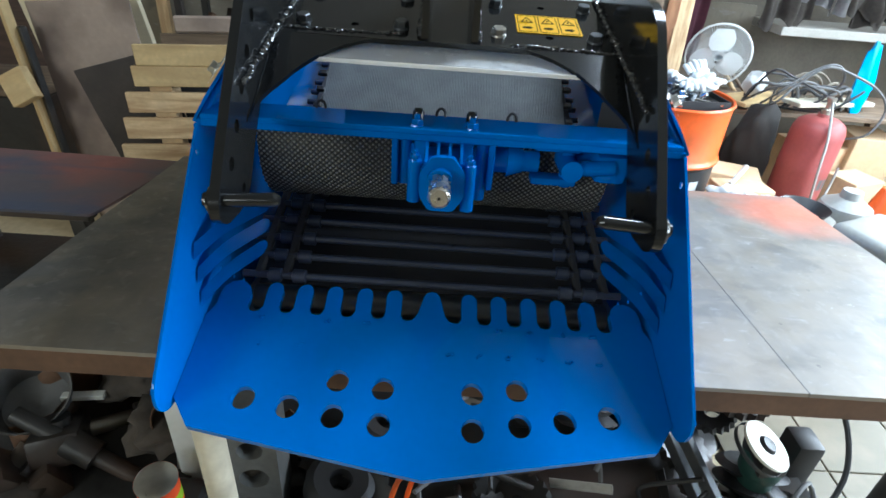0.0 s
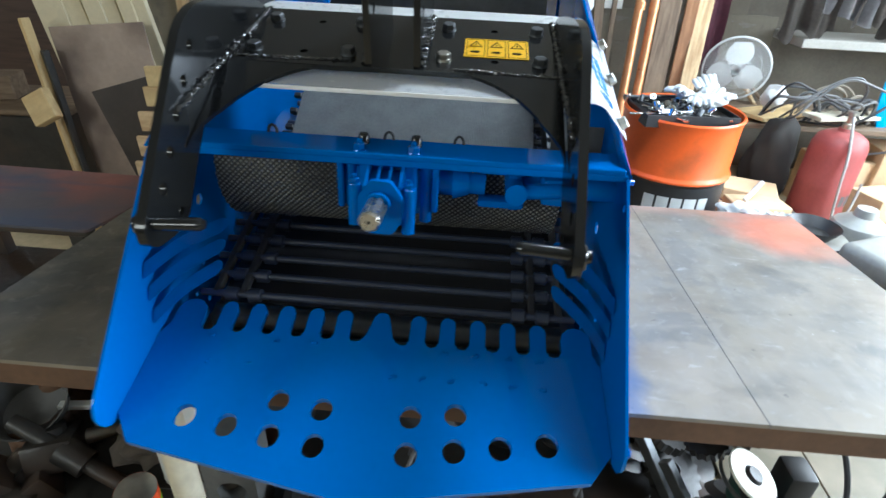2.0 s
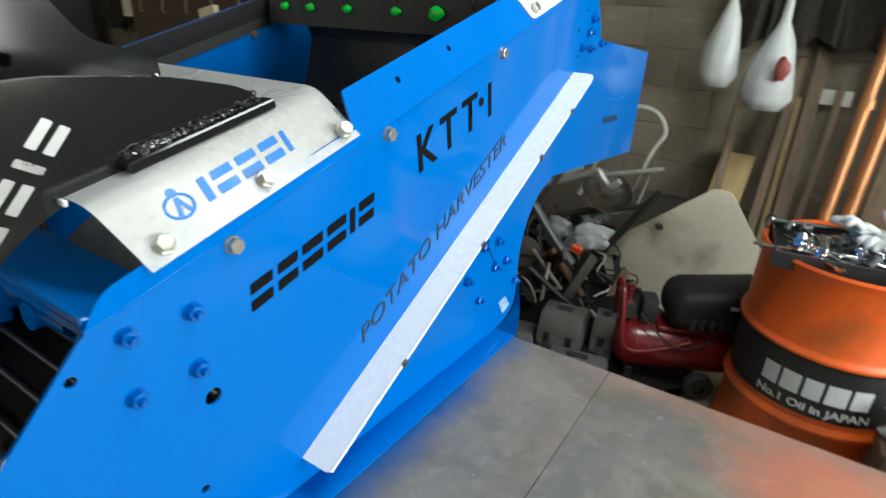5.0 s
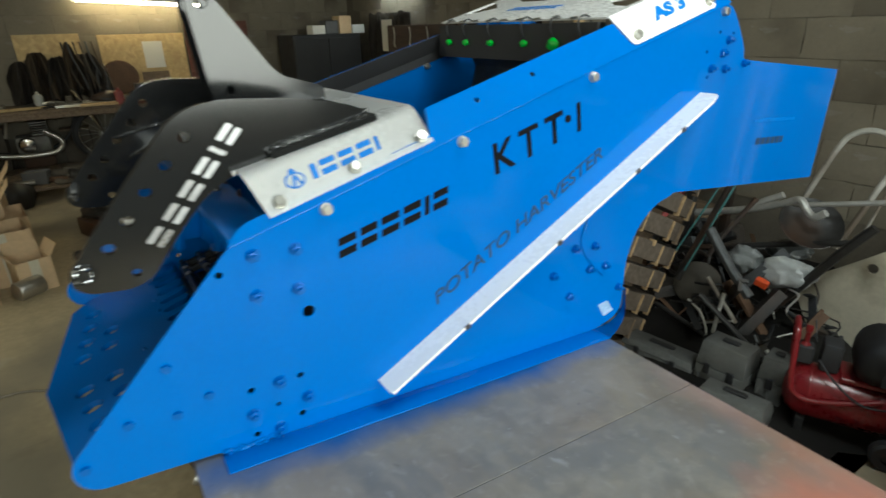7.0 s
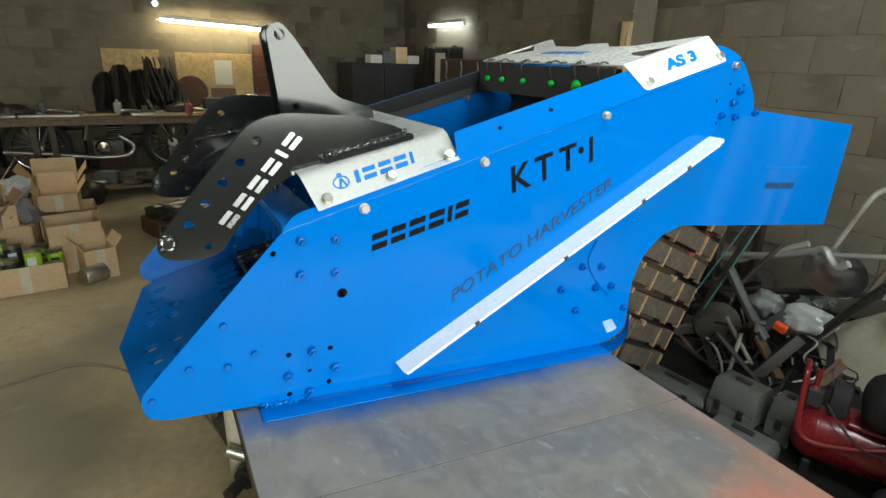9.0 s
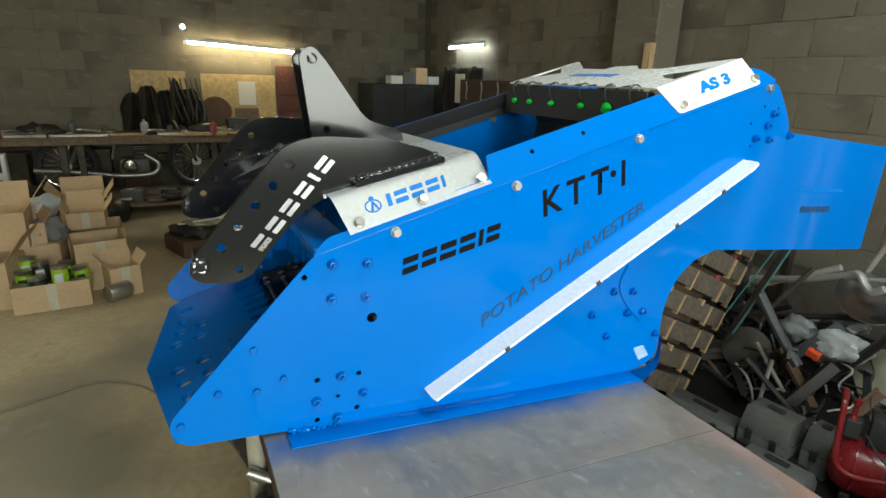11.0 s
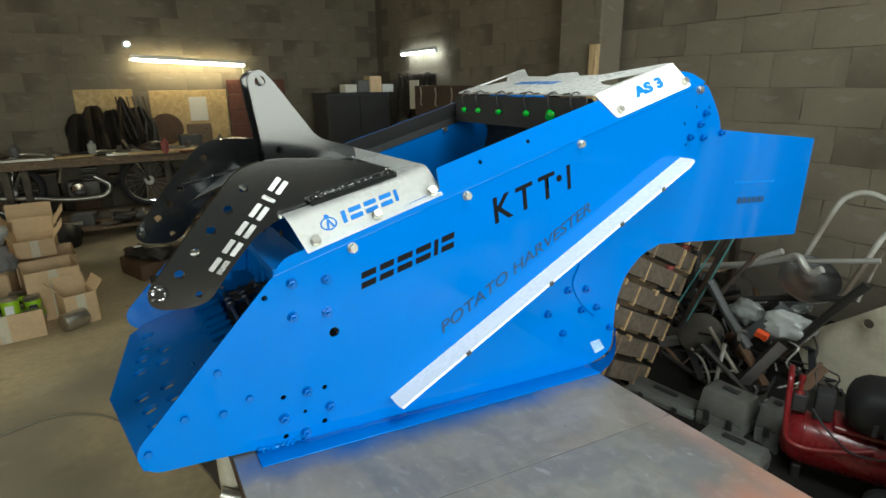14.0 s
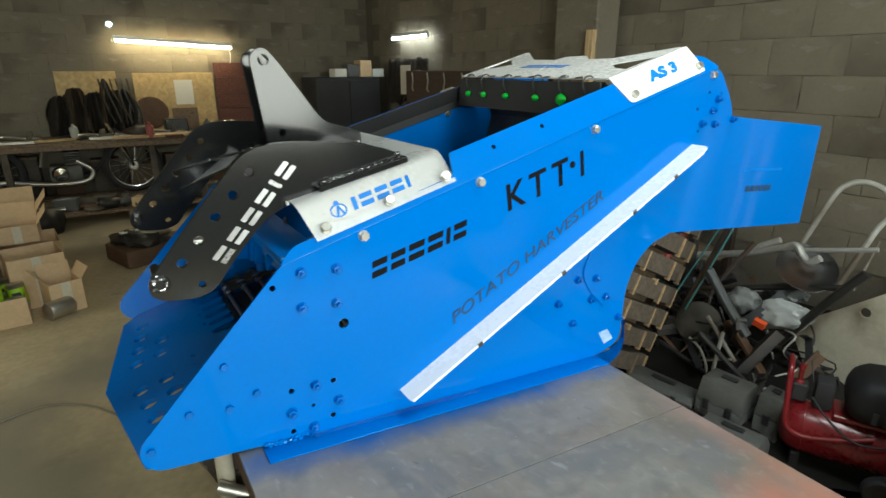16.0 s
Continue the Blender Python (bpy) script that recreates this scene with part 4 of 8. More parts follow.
# ---- cross bar, gearbox, drive ----
bm = B()
box(bm, -0.346, 0.346, 0.150, 0.233, 0.358, 0.366, 0.0015)
box(bm, -0.346, 0.346, 0.150, 0.157, 0.348, 0.3585, 0.0015)
cross = part("cross_beam", bm, BLUE, H, "blue folded cross beam")
for x in (-0.039, 0.041):
    bolt(cross, (x, 0.166, 0.366), (0, 0, 1), 0.0085, BLUEBOLT)
    bm = B()
    lathe(bm, [(0.0, 0.017), (0.006, 0.0165), (0.0085, 0.012), (0.0085, 0.0), (0.006, 0)], 12, Matrix.Translation((x, 0.200, 0.366)))
    part("bolt_cap", bm, BLACK, cross)
for x in (-0.19, -0.005, 0.105):
    bm = B()
    tube(bm, [(x + 0.007 * math.cos(a * 0.35), 0.228, 0.367 + 0.011 * math.sin(a * 0.35)) for a in range(-1, 11)], 0.0022, 6)
    part("cable_tie", bm, BLACKPLASTIC, cross)
for s in (1, -1):
    for i in range(4):
        part("clamp", box(B(), s * 0.258 - 0.008, s * 0.258 + 0.008, -0.006, 0.006, -0.004, 0.006, 0.002, axes((0, 0.47 + 0.036 * i, 0.276 + 0.0252 * i), (1, 0, 0), (0, 0.126, 0.108))), BLACKPLASTIC, cross)
bm = B()
box(bm, -0.042, 0.046, 0.165, 0.235, 0.266, 0.352, 0.008, seg=2)
gear = part("gearbox", bm, BLUE, H, "blue ribbed cast gearbox")
bm = B()
box(bm, -0.026, 0.030, 0.112, 0.166, 0.270, 0.340, 0.005, seg=2)
for v in bm.verts:
    if v.co.z > 0.31:
        v.co.z -= 0.34 * (0.166 - v.co.y)
part("wedge_housing", bm, BLUE, gear)
for i in range(4):
    x = -0.024 + 0.0165 * i
    part("cooling_rib", plate(B(), [(0.114, 0.318), (0.170, 0.336), (0.182, 0.352), (0.172, 0.357), (0.158, 0.352), (0.114, 0.330)], 0.004, axes((x, 0, 0), (0, 1, 0), (0, 0, 1))), BLUE, gear)
part("front_shield", plate(B(), rounded([(-0.016, 0.262), (0.020, 0.262), (0.034, 0.284), (0.034, 0.318), (0.016, 0.342), (-0.012, 0.342), (-0.030, 0.318), (-0.030, 0.284)], 0.006, 3), 0.010, axes((0, 0.112, 0), (1, 0, 0), (0, 0, 1))), BLUE, gear)
part("shaft_collar", cyl(B(), (-0.001, 0.103, 0.309), (-0.001, 0.090, 0.309), 0.0185, 24), BLUE, gear)
for x, y, z0, z1 in ((-0.038, 0.122, 0.268, 0.330), (0.040, 0.122, 0.258, 0.326), (-0.056, 0.185, 0.272, 0.345), (0.060, 0.185, 0.252, 0.345)):
    lug = part("gearbox_lug", cyl(B(), (x, y, z0), (x, y, z1), 0.0098, 16), BLUE, gear)
    if y < 0.15:
        bolt(gear, (x, y, z1), (0, 0, 1), 0.0068, BLUEBOLT)
    part("lug_web", box(B(), min(x, x * 0.6), max(x, x * 0.6), y - 0.004, y + 0.004, z0 + 0.012, z1 - 0.010, 0.001), BLUE, lug)
for x in (-0.070, 0.074):
    part("gearbox_bracket", box(B(), x - 0.005, x + 0.005, 0.168, 0.235, 0.272, 0.3575, 0.002), BLUE, gear)
# splined shaft
bm = B()
prof = []
n = 6
for k in range(n):
    a0 = 2 * math.pi * k / n
    for da, r in ((-0.26, 0.0150), (0.26, 0.0150), (0.30, 0.0122), (0.74, 0.0122)):
        prof.append((r * math.cos(a0 + da), r * math.sin(a0 + da)))
plate(bm, prof, 0.024, axes((-0.001, 0.037, 0.309), (1, 0, 0), (0, 0, -1)))
plate(bm, prof, 0.034, axes((-0.001, 0.066, 0.309), (1, 0, 0), (0, 0, -1)))
cyl(bm, (-0.001, 0.0345, 0.309), (-0.001, 0.0375, 0.309), 0.0118, 24, 0.0148)
cyl(bm, (-0.001, 0.036, 0.309), (-0.001, 0.120, 0.309), 0.0122, 24)
part("splined_shaft", bm, STEEL, gear, "bright splined drive shaft")
bm = B()
cyl(bm, (-0.001, 0.0335, 0.309), (-0.001, 0.0365, 0.309), 0.0022, 10)
part("centre_hole", bm, BLACKPLASTIC, gear)
# side shaft with universal joint
bm = B()
cyl(bm, (0.04, 0.205, 0.312), (0.10, 0.205, 0.312), 0.021, 20)
cyl(bm, (0.10, 0.205, 0.312), (0.125, 0.205, 0.312), 0.027, 20, 0.019)
cyl(bm, (0.125, 0.205, 0.312), (0.150, 0.205, 0.312), 0.017, 16)
for dz in (-0.027, 0.027):
    box(bm, 0.140, 0.212, 0.188, 0.222, 0.312 + dz - 0.0065, 0.312 + dz + 0.0065, 0.005, seg=2)
cyl(bm, (0.196, 0.205, 0.276), (0.196, 0.205, 0.348), 0.0105, 14)
part("drive_yoke", bm, BLUE, H, "blue universal joint yoke")
bm = B()
cyl(bm, (0.196, 0.164, 0.312), (0.196, 0.246, 0.312), 0.0165, 20)
cyl(bm, (0.20, 0.18, 0.312), (0.262, 0.18, 0.318), 0.012, 14)
cyl(bm, (0.20, 0.23, 0.312), (0.262, 0.23, 0.318), 0.012, 14)
box(bm, 0.235, 0.285, 0.178, 0.232, 0.290, 0.336, 0.010, seg=2)
cyl(bm, (0.28, 0.205, 0.315), (0.348, 0.205, 0.315), 0.018, 18)
part("drive_yoke", bm, BLUE, H)
# coarse-woven apron below the beam, ribbed rubber sheet above it
bm = B()
NX, KY = 150, 42
vs = []
for j in range(KY + 1):
    a = radians(164 + 106 * j / KY)
    r0 = []
    for i in range(NX + 1):
        x = -0.295 + 0.57 * i / NX
        bumpy = 0.0016 * math.sin(i * math.pi * 0.5 + (j % 2) * math.pi * 0.5) * math.sin(j * math.pi * 0.5 + 0.6)
        rr = 0.118 + bumpy
        r0.append(bm.verts.new((x, 0.350 + rr * math.cos(a), 0.300 + rr * math.sin(a))))
    vs.append(r0)
for j in range(KY):
    for i in range(NX):
        bm.faces.new((vs[j][i], vs[j][i + 1], vs[j + 1][i + 1], vs[j + 1][i]))
APRON = mat("woven_belt", (0.42, 0.41, 0.35), 0.55, vary=0.3, scale=10, grain=300, bump=0.0)
nt = APRON.node_tree
co = nt.nodes.new("ShaderNodeTexCoord")
facs = []
for turn in (0.82, -0.82):
    mp = nt.nodes.new("ShaderNodeMapping")
    mp.inputs["Rotation"].default_value = (0.0, turn, 0.0)
    wv = nt.nodes.new("ShaderNodeTexWave")
    wv.inputs["Scale"].default_value = 46.0
    nt.links.new(co.outputs["Object"], mp.inputs["Vector"])
    nt.links.new(mp.outputs[0], wv.inputs["Vector"])
    facs.append(wv)
mxx = nt.nodes.new("ShaderNodeMath")
mxx.operation = "MULTIPLY"
nt.links.new(facs[0].outputs["Fac"], mxx.inputs[0])
nt.links.new(facs[1].outputs["Fac"], mxx.inputs[1])
bs = nt.nodes["Principled BSDF"]
src = bs.inputs["Base Color"].links[0].from_socket
mc = nt.nodes.new("ShaderNodeMix")
mc.data_type = "RGBA"
mc.inputs["A"].default_value = (0.012, 0.012, 0.011, 1)
nt.links.new(mxx.outputs[0], mc.inputs["Factor"])
nt.links.new(src, mc.inputs["B"])
nt.links.new(mc.outputs["Result"], bs.inputs["Base Color"])
bpn = nt.nodes.new("ShaderNodeBump")
bpn.inputs["Strength"].default_value, bpn.inputs["Distance"].default_value = 0.8, 0.003
nt.links.new(mxx.outputs[0], bpn.inputs["Height"])
nt.links.new(bpn.outputs[0], bs.inputs["Normal"])
part("woven_apron", bm, APRON, H, "dark grey coarse-woven rubber belt apron")
bm = B()
nr = 150
lo, hi = Vector((0, 0.375, 0.2095)), Vector((0, 0.68, 0.423))
fm = axes((0, lo.y, lo.z), (1, 0, 0), hi - lo)
vs = []
for i in range(nr):
    x = -0.250 + 0.50 * i / nr
    for dx, dz in ((0.0, -0.0008), (0.0006, 0.0010), (0.0024, 0.0010), (0.0030, -0.0008)):
        vs.append([bm.verts.new(fm @ Vector((x + dx, y, dz))) for y in (0.0, (hi - lo).length)])
for a, b in zip(vs, vs[1:]):
    bm.faces.new((a[0], b[0], b[1], a[1]))
bmesh.ops.solidify(bm, geom=bm.faces[:], thickness=0.002)
RIBBED = mat("ribbed_rubber", (0.30, 0.315, 0.32), 0.6, vary=0.25, scale=20, grain=200, bump=0.15)
part("ribbed_sheet", bm, RIBBED, H, "grey ribbed rubber sheet")
part("side_curtain", box(B(), 0.252, 0.335, 0.275, 0.279, 0.28, 0.395, 0.001), RUBBER, H, "black rubber curtain under the cover")

# ---- rear cover with hanging curtain ----
def zrear(y):
    return fold_point(1, y, 0.080).z + SL * (y - fold_point(1, y, 0.080).y)


RY = 0.935  # front edge of the rear cover
half_window = [(0.206, 0.128), (0.252, 0.090), (0.296, 0.078), (0.300, 0.190), (0.292, 0.198)]
rear = part("rear_cover", plate(B(), [(-0.308, 0), (0.308, 0), (0.312, 0.278), (0.296, 0.278), (0.160, 0.182), (0.080, 0.176), (0.034, 0.216), (0.020, 0.216), (-0.046, 0.208), (-0.058, 0.176), (-0.160, 0.182), (-0.296, 0.278), (-0.312, 0.278)],
                                0.004, axes((0, RY, zrear(RY)), (1, 0, 0), (0, 1, SL)), [half_window, [(-x, y) for x, y in half_window[::-1]]]), WHITE, H, "white cut-out sheet cover at the rear")
bm = B()
o = fold_point(1, 0.9817, 0.006, 0.005)
fm = axes(o, Vector((0, 1, SL)), fold_point(1, 0, 1) - fold_point(1, 0, 0))
plate(bm, rounded([(0, 0), (0.274, 0), (0.252, 0.0755), (-0.028, 0.0755)], [0.012, 0.012, 0, 0]), 0.003, fm)
flap = part("cover_flap", bm, WHITE, rear)
for q in (0.018, 0.256):
    nor = fold_point(1, 0, 0, 1) - fold_point(1, 0, 0)
    bolt(rear, o + Vector((0, 1, SL)).normalized() * q + (fold_point(1, 0, 1) - fold_point(1, 0, 0)) * 0.017 + nor * 0.003, nor, 0.0085, ZINC)
bm = lettering("AS 3", 0.036, shear=0.0, bold=0.0022)
bmesh.ops.transform(bm, matrix=Matrix.Diagonal((1.45, 1, 1, 1)), verts=bm.verts)
bmesh.ops.transform(bm, matrix=fm @ Matrix.Translation((0.088, 0.029, 0.0032)), verts=bm.verts)
part("caption", bm, LOGOBLUE, rear, "blue letters")
mark(rear, axes((-0.12, 1.02, zrear(1.02) + 0.0045), (1, 0, 0), (0, 1, SL)), (0.026, 0.026, 0.026, 0.026, 0.01, 0.026), 0.026, 0.008, 0.01, LOGOBLUE)
bm = B()
vs = []
for j in range(13):
    t = j / 12
    vs.append([bm.verts.new((-0.30 + 0.60 * i / 30, 0.940 + 0.006 * math.sin(i * 0.6 + j * 0.2) * t + 0.125 * min(1.0, 2.6 * t) - 0.05 * t * t, zrear(0.928) - 0.002 - 0.26 * t)) for i in range(31)])
for j in range(12):
    for i in range(30):
        bm.faces.new((vs[j][i], vs[j][i + 1], vs[j + 1][i + 1], vs[j + 1][i]))
r = bmesh.ops.solidify(bm, geom=bm.faces[:], thickness=0.003)
part("curtain", bm, mat("grey_rubber", (0.16, 0.165, 0.165), 0.6, vary=0.3, scale=12, bump=0.1), H, "dark grey rubber curtain hanging under the rear cover")
bm = B()
box(bm, -0.30, 0.30, 0.922, 0.926, zrear(0.923) - 0.085, zrear(0.923) - 0.002, 0)
part("curtain_flap", bm, RUBBER, H, "black rubber flap")
for i, x in enumerate((-0.25, -0.17, -0.06, 0.07, 0.17, 0.255)):
    bm = B()
    tube(bm, [(x + 0.004 * math.sin(a), 0.930 + 0.018 * math.cos(a * 0.52), zrear(0.928) - 0.014 + 0.026 * math.sin(a * 0.52)) for a in range(12)], 0.0022, 6, closed=True)
    part("lacing_loop", bm, BLACKPLASTIC, rear)
    if i < 5:
        bm = B()
        blob(bm, (x + 0.008, 0.917, zrear(0.923) - 0.046), (0.014 if i < 4 else 0.020, 0.004, 0.008 if i < 4 else 0.013), i, 0.3, 2)
        part("tie_end", bm, GREEN, rear, "bright green tie")
for i in range(9):
    bm = B()
    x = -0.27 + 0.06 * i
    tube(bm, [(x, 0.929, zrear(0.928) + 0.006), (x + 0.025, 0.9305, zrear(0.930) + 0.008)], 0.0022, 6)
    part("lacing", bm, STEEL, rear)

# ---- workshop things: back of the room ----


def rnd(a, b, rng=random):
    return rng.uniform(a, b)


def steel_drum(m):
    o = root("oil_drum", m, "open orange and black steel oil drum full of tools", "drum")
    R_ = 0.257
    def z_ring(z):
        return [(R_, z - 0.022), (R_ + 0.003, z - 0.016), (R_ + 0.012, z - 0.004), (R_ + 0.012, z + 0.004), (R_ + 0.003, z + 0.016), (R_, z + 0.022)]
    part("upper_shell", lathe(B(), z_ring(0.475)[2:] + [(R_, 0.70), (R_ + 0.004, 0.722), (R_ + 0.009, 0.732), (R_ + 0.004, 0.741), (R_ - 0.005, 0.738), (R_ - 0.006, 0.70), (R_ - 0.006, 0.44)], 48), ORANGE, o)
    part("band", lathe(B(), [(R_ - 0.006, 0.275), (R_, 0.276), (R_, 0.453)] + z_ring(0.475)[:3] + [(R_ - 0.006, 0.471)], 48), BLACKPLASTIC, o, "black painted band")
    part("lower_shell", lathe(B(), [(R_, 0.2755), (R_, 0.25)] + z_ring(0.235)[::-1] + [(R_, 0.03), (R_ + 0.008, 0.015), (R_ + 0.004, 0.004), (R_ - 0.02, 0.012), (0.0, 0.012)], 48), ORANGE, o)
    part("contents_bed", lathe(B(), [(R_ - 0.008, 0.62), (0.15, 0.655), (0.0, 0.66)], 32), DARKIRON, o)
    a0 = math.atan2(-0.18 - 1.97, 0.3 - 1.065) + 0.30
    x = -0.155
    for w in (0.048, 0.052, 0.048, 0.056, 0.050):
        bm = B()
        n = 5
        for i in range(n):
            a1, a2 = a0 + (x + w * i / n) / R_, a0 + (x + w * (i + 1) / n) / R_
            q = [(math.cos(a) * (R_ + 0.0012), math.sin(a) * (R_ + 0.0012), z) for a, z in ((a1, 0.338), (a2, 0.338), (a2, 0.405), (a1, 0.405))]
            bm.faces.new([bm.verts.new(p) for p in q])
        bmesh.ops.remove_doubles(bm, verts=bm.verts, dist=0.0002)
        part("mark_bar", bm, WHITEPLASTIC, o, "plain white bar")
        x += w + 0.010
    bm = lettering("No.1 Oil in JAPAN", 0.037, depth=0.0, bold=0.0011)
    for v in bm.verts:
        a = a0 + (v.co.x * 1.10 - 0.160) / R_
        v.co = Vector((math.cos(a) * (R_ + 0.0014), math.sin(a) * (R_ + 0.0014), 0.293 + v.co.y))
    part("slogan", bm, WHITEPLASTIC, o, "white lettering")
    return o


steel_drum(pose(1.075, 1.982, 0))

# tray of tools and gloves on the drum
tray = root("tool_tray", pose(1.045, 1.93, 0.705, 0, 0, 6), "black steel tray of chrome sockets set in the drum", "tray")
for x0, x1, y0, y1 in ((-0.205, 0.205, -0.135, -0.129), (-0.205, 0.205, 0.149, 0.155), (-0.205, -0.199, -0.129, 0.149), (0.199, 0.205, -0.129, 0.149)):
    part("tray_wall", box(B(), x0, x1, y0, y1, 0.0, 0.052, 0.001), BLACKPLASTIC, tray)
part("tray_floor", box(B(), -0.199, 0.199, -0.129, 0.149, 0.0, 0.03, 0.001), BLACKPLASTIC, tray)
rng = random.Random(3)
for i in range(44):
    x, y = rng.uniform(0.87, 1.19), rng.uniform(1.81, 2.04)
    bm = B()
    if i % 3:
        r = rng.uniform(0.008, 0.016)
        lathe(bm, [(0.0, -0.016), (r, -0.016), (r, 0.012), (r * 0.8, 0.016), (r * 0.55, 0.016), (r * 0.55, 0.004), (0.0, 0.004)], 14)
        nm, lb, ct = "socket", "chrome socket lying in the tray", "socket"
    else:
        ln = rng.uniform(0.05, 0.10)
        box(bm, -ln, ln, -0.006, 0.006, -0.004, 0.004, 0.002)
        lathe(bm, [(0.009, -0.005), (0.016, -0.004), (0.016, 0.004), (0.009, 0.005), (0.009, -0.005)], 14, Matrix.Translation((ln + 0.012, 0, 0)))
        nm, lb, ct = "spanner", "chrome ring spanner lying in the tray", "spanner"
    thing(nm, bm, CHROME if i % 5 else DARKSTEEL, pose(x, y, 0.752 + 0.012 * (i % 3), rng.uniform(-70, 70) if i % 3 else rng.uniform(-8, 8), rng.uniform(-50, 50) if i % 3 else rng.uniform(-8, 8), rng.uniform(-40, 40)), lb, ct, "tools in the tray")
bar = root("torque_bar", pose(1.00, 2.045, 0.772, 0, -2, 6), "dark steel bar lying across the drum", "tool bar")
part("shank", cyl(B(), (-0.17, 0, 0), (0.12, 0, 0), 0.009, 12), DARKSTEEL, bar)
part("handle", cyl(B(), (0.12, 0, 0), (0.24, 0, 0), 0.013, 14), BLACKPLASTIC, bar)
part("head", lathe(B(), [(0.0, -0.014), (0.016, -0.014), (0.02, 0.0), (0.016, 0.014), (0.0, 0.014)], 16, Matrix.Translation((-0.18, 0, 0))), CHROME, bar)


def glove(m, seed):
    """A limp knitted glove: a crumpled palm with five soft fingers."""
    rng = random.Random(seed)
    bm = blob(B(), (0, 0, 0), (0.055, 0.042, 0.020), seed, 0.6, 3)
    for k in range(5):
        y = -0.034 + 0.017 * k
        tube(bm, curve([(0.03, y, 0.004), (0.065, y * 1.2, 0.010 + rng.uniform(-0.006, 0.014)), (0.095 - 0.006 * abs(k - 2), y * 1.35, rng.uniform(-0.008, 0.012))], 4), [0.012] * 4 + [0.0115] * 3 + [0.009, 0.004], 8)
    return thing("glove", bm, WHITEPLASTIC, m, "limp white knitted work glove on the drum", "glove", "gloves on the drum")


glove(pose(1.07, 2.00, 0.800, 10, -12, 200), 4)
glove(pose(1.17, 2.00, 0.812, -20, -40, 110), 7)
glove(pose(1.17, 1.93, 0.800, 5, -10, 30), 9)
glove(pose(1.12, 1.95, 0.795, 0, 5, 250), 12)


def fan(m):
    o = root("desk_fan", m, "white round desk fan with a wire cage", "fan")
    R_ = 0.185
    for k in (-1, 1):
        bm = B()
        for i in range(76):
            a = 2 * math.pi * i / 76
            c, s_ = math.cos(a), math.sin(a)
            tube(bm, [(0.03 * c, k * 0.075, 0.03 * s_), (0.10 * c, k * 0.070, 0.10 * s_), (0.16 * c, k * 0.045, 0.16 * s_), (R_ * c, k * 0.006, R_ * s_)], 0.0011, 4)
        for rr, dy in ((0.08, 0.072), (0.14, 0.056)):
            tube(bm, [(rr * math.cos(i * 0.2618), k * dy, rr * math.sin(i * 0.2618)) for i in range(24)], 0.0014, 4, closed=True)
        part("cage", bm, WHITEPLASTIC, o)
    part("rim", tube(B(), [(R_ * math.cos(i * 0.1745), 0, R_ * math.sin(i * 0.1745)) for i in range(36)], 0.006, 8, closed=True), WHITEPLASTIC, o)
    for k in range(3):
        bm = B()
        vs = []
        for i in range(7):
            t = i / 6
            r = 0.03 + 0.125 * t
            w = 0.03 + 0.045 * math.sin(math.pi * min(t * 0.75 + 0.15, 1))
            vs.append([bm.verts.new((r, -0.012 * u, w * u)) for u in (-1, -0.4, 0.3, 1)])
        for a, b in zip(vs, vs[1:]):
            for j in range(3):
                bm.faces.new((a[j], a[j + 1], b[j + 1], b[j]))
        bmesh.ops.transform(bm, matrix=Matrix.Rotation(2.094 * k + 0.5, 4, "Y"), verts=bm.verts)
        part("blade", bm, WHITEPLASTIC, o)
    part("hub", lathe(B(), [(0.0, -0.035), (0.022, -0.03), (0.03, -0.01), (0.03, 0.02)], 20, pose(0, 0, 0, 90)), WHITEPLASTIC, o)
    part("motor", lathe(B(), [(0.0, 0.16), (0.04, 0.155), (0.055, 0.12), (0.055, 0.05)], 20, pose(0, 0, 0, -90)), WHITEPLASTIC, o)
    part("neck", tube(B(), curve([(0.02, 0.10, -0.04), (0.12, 0.09, -0.17), (0.25, 0.06, -0.31), (0.36, 0.04, -0.40)], 5), 0.013, 10), PINE, o, "pale slanting support")
    part("neck", tube(B(), curve([(0.05, 0.10, -0.04), (0.16, 0.09, -0.16), (0.30, 0.06, -0.28), (0.40, 0.04, -0.36)], 5), 0.010, 10), OLDWOOD, o)
    return o


fan(pose(1.66, 2.92, 0.745, 8, 0, -18))


def plank(name, label, a, b, w, t, material, turn=0.0, group=""):
    a, b = Vector(a), Vector(b)
    d = b - a
    m = Matrix.Translation(a) @ d.to_track_quat("X", "Z").to_matrix().to_4x4() @ Matrix.Rotation(turn, 4, "X")
    return thing(name, box(B(), 0, d.length, -w / 2, w / 2, -t / 2, t / 2, 0.003), material, m, label, "plank", group)


COPPERWOOD = wood("stained_batten", (0.33, 0.165, 0.075), (0.21, 0.095, 0.04))
COPPER = mat("copper_pipe", (0.50, 0.22, 0.09), 0.35, 0.5, vary=0.2, scale=8, bump=0.03, dirt=(0.22, 0.10, 0.05), dirt_amount=0.4, dirt_scale=5)
for x0, x1 in ((1.00, 1.08), (1.078, 1.172)):
    bm = cyl(B(), (x0, 2.75, 0.0), (x1, 3.26, 2.25), 0.026, 18)
    cyl(bm, (x0 + 0.043, 2.985, 1.03), (x0 + 0.045, 2.993, 1.07), 0.0285, 18)
    thing("copper_pipe", bm, COPPER, pose(0, 0, 0), "copper-coloured pipe leaning on the wall", "pipe", "planks leaning on the wall")
plank("board", "dark brown board leaning on the wall", (1.20, 2.85, 0), (1.26, 3.27, 2.4), 0.12, 0.03, OLDWOOD, 0, "planks leaning on the wall")
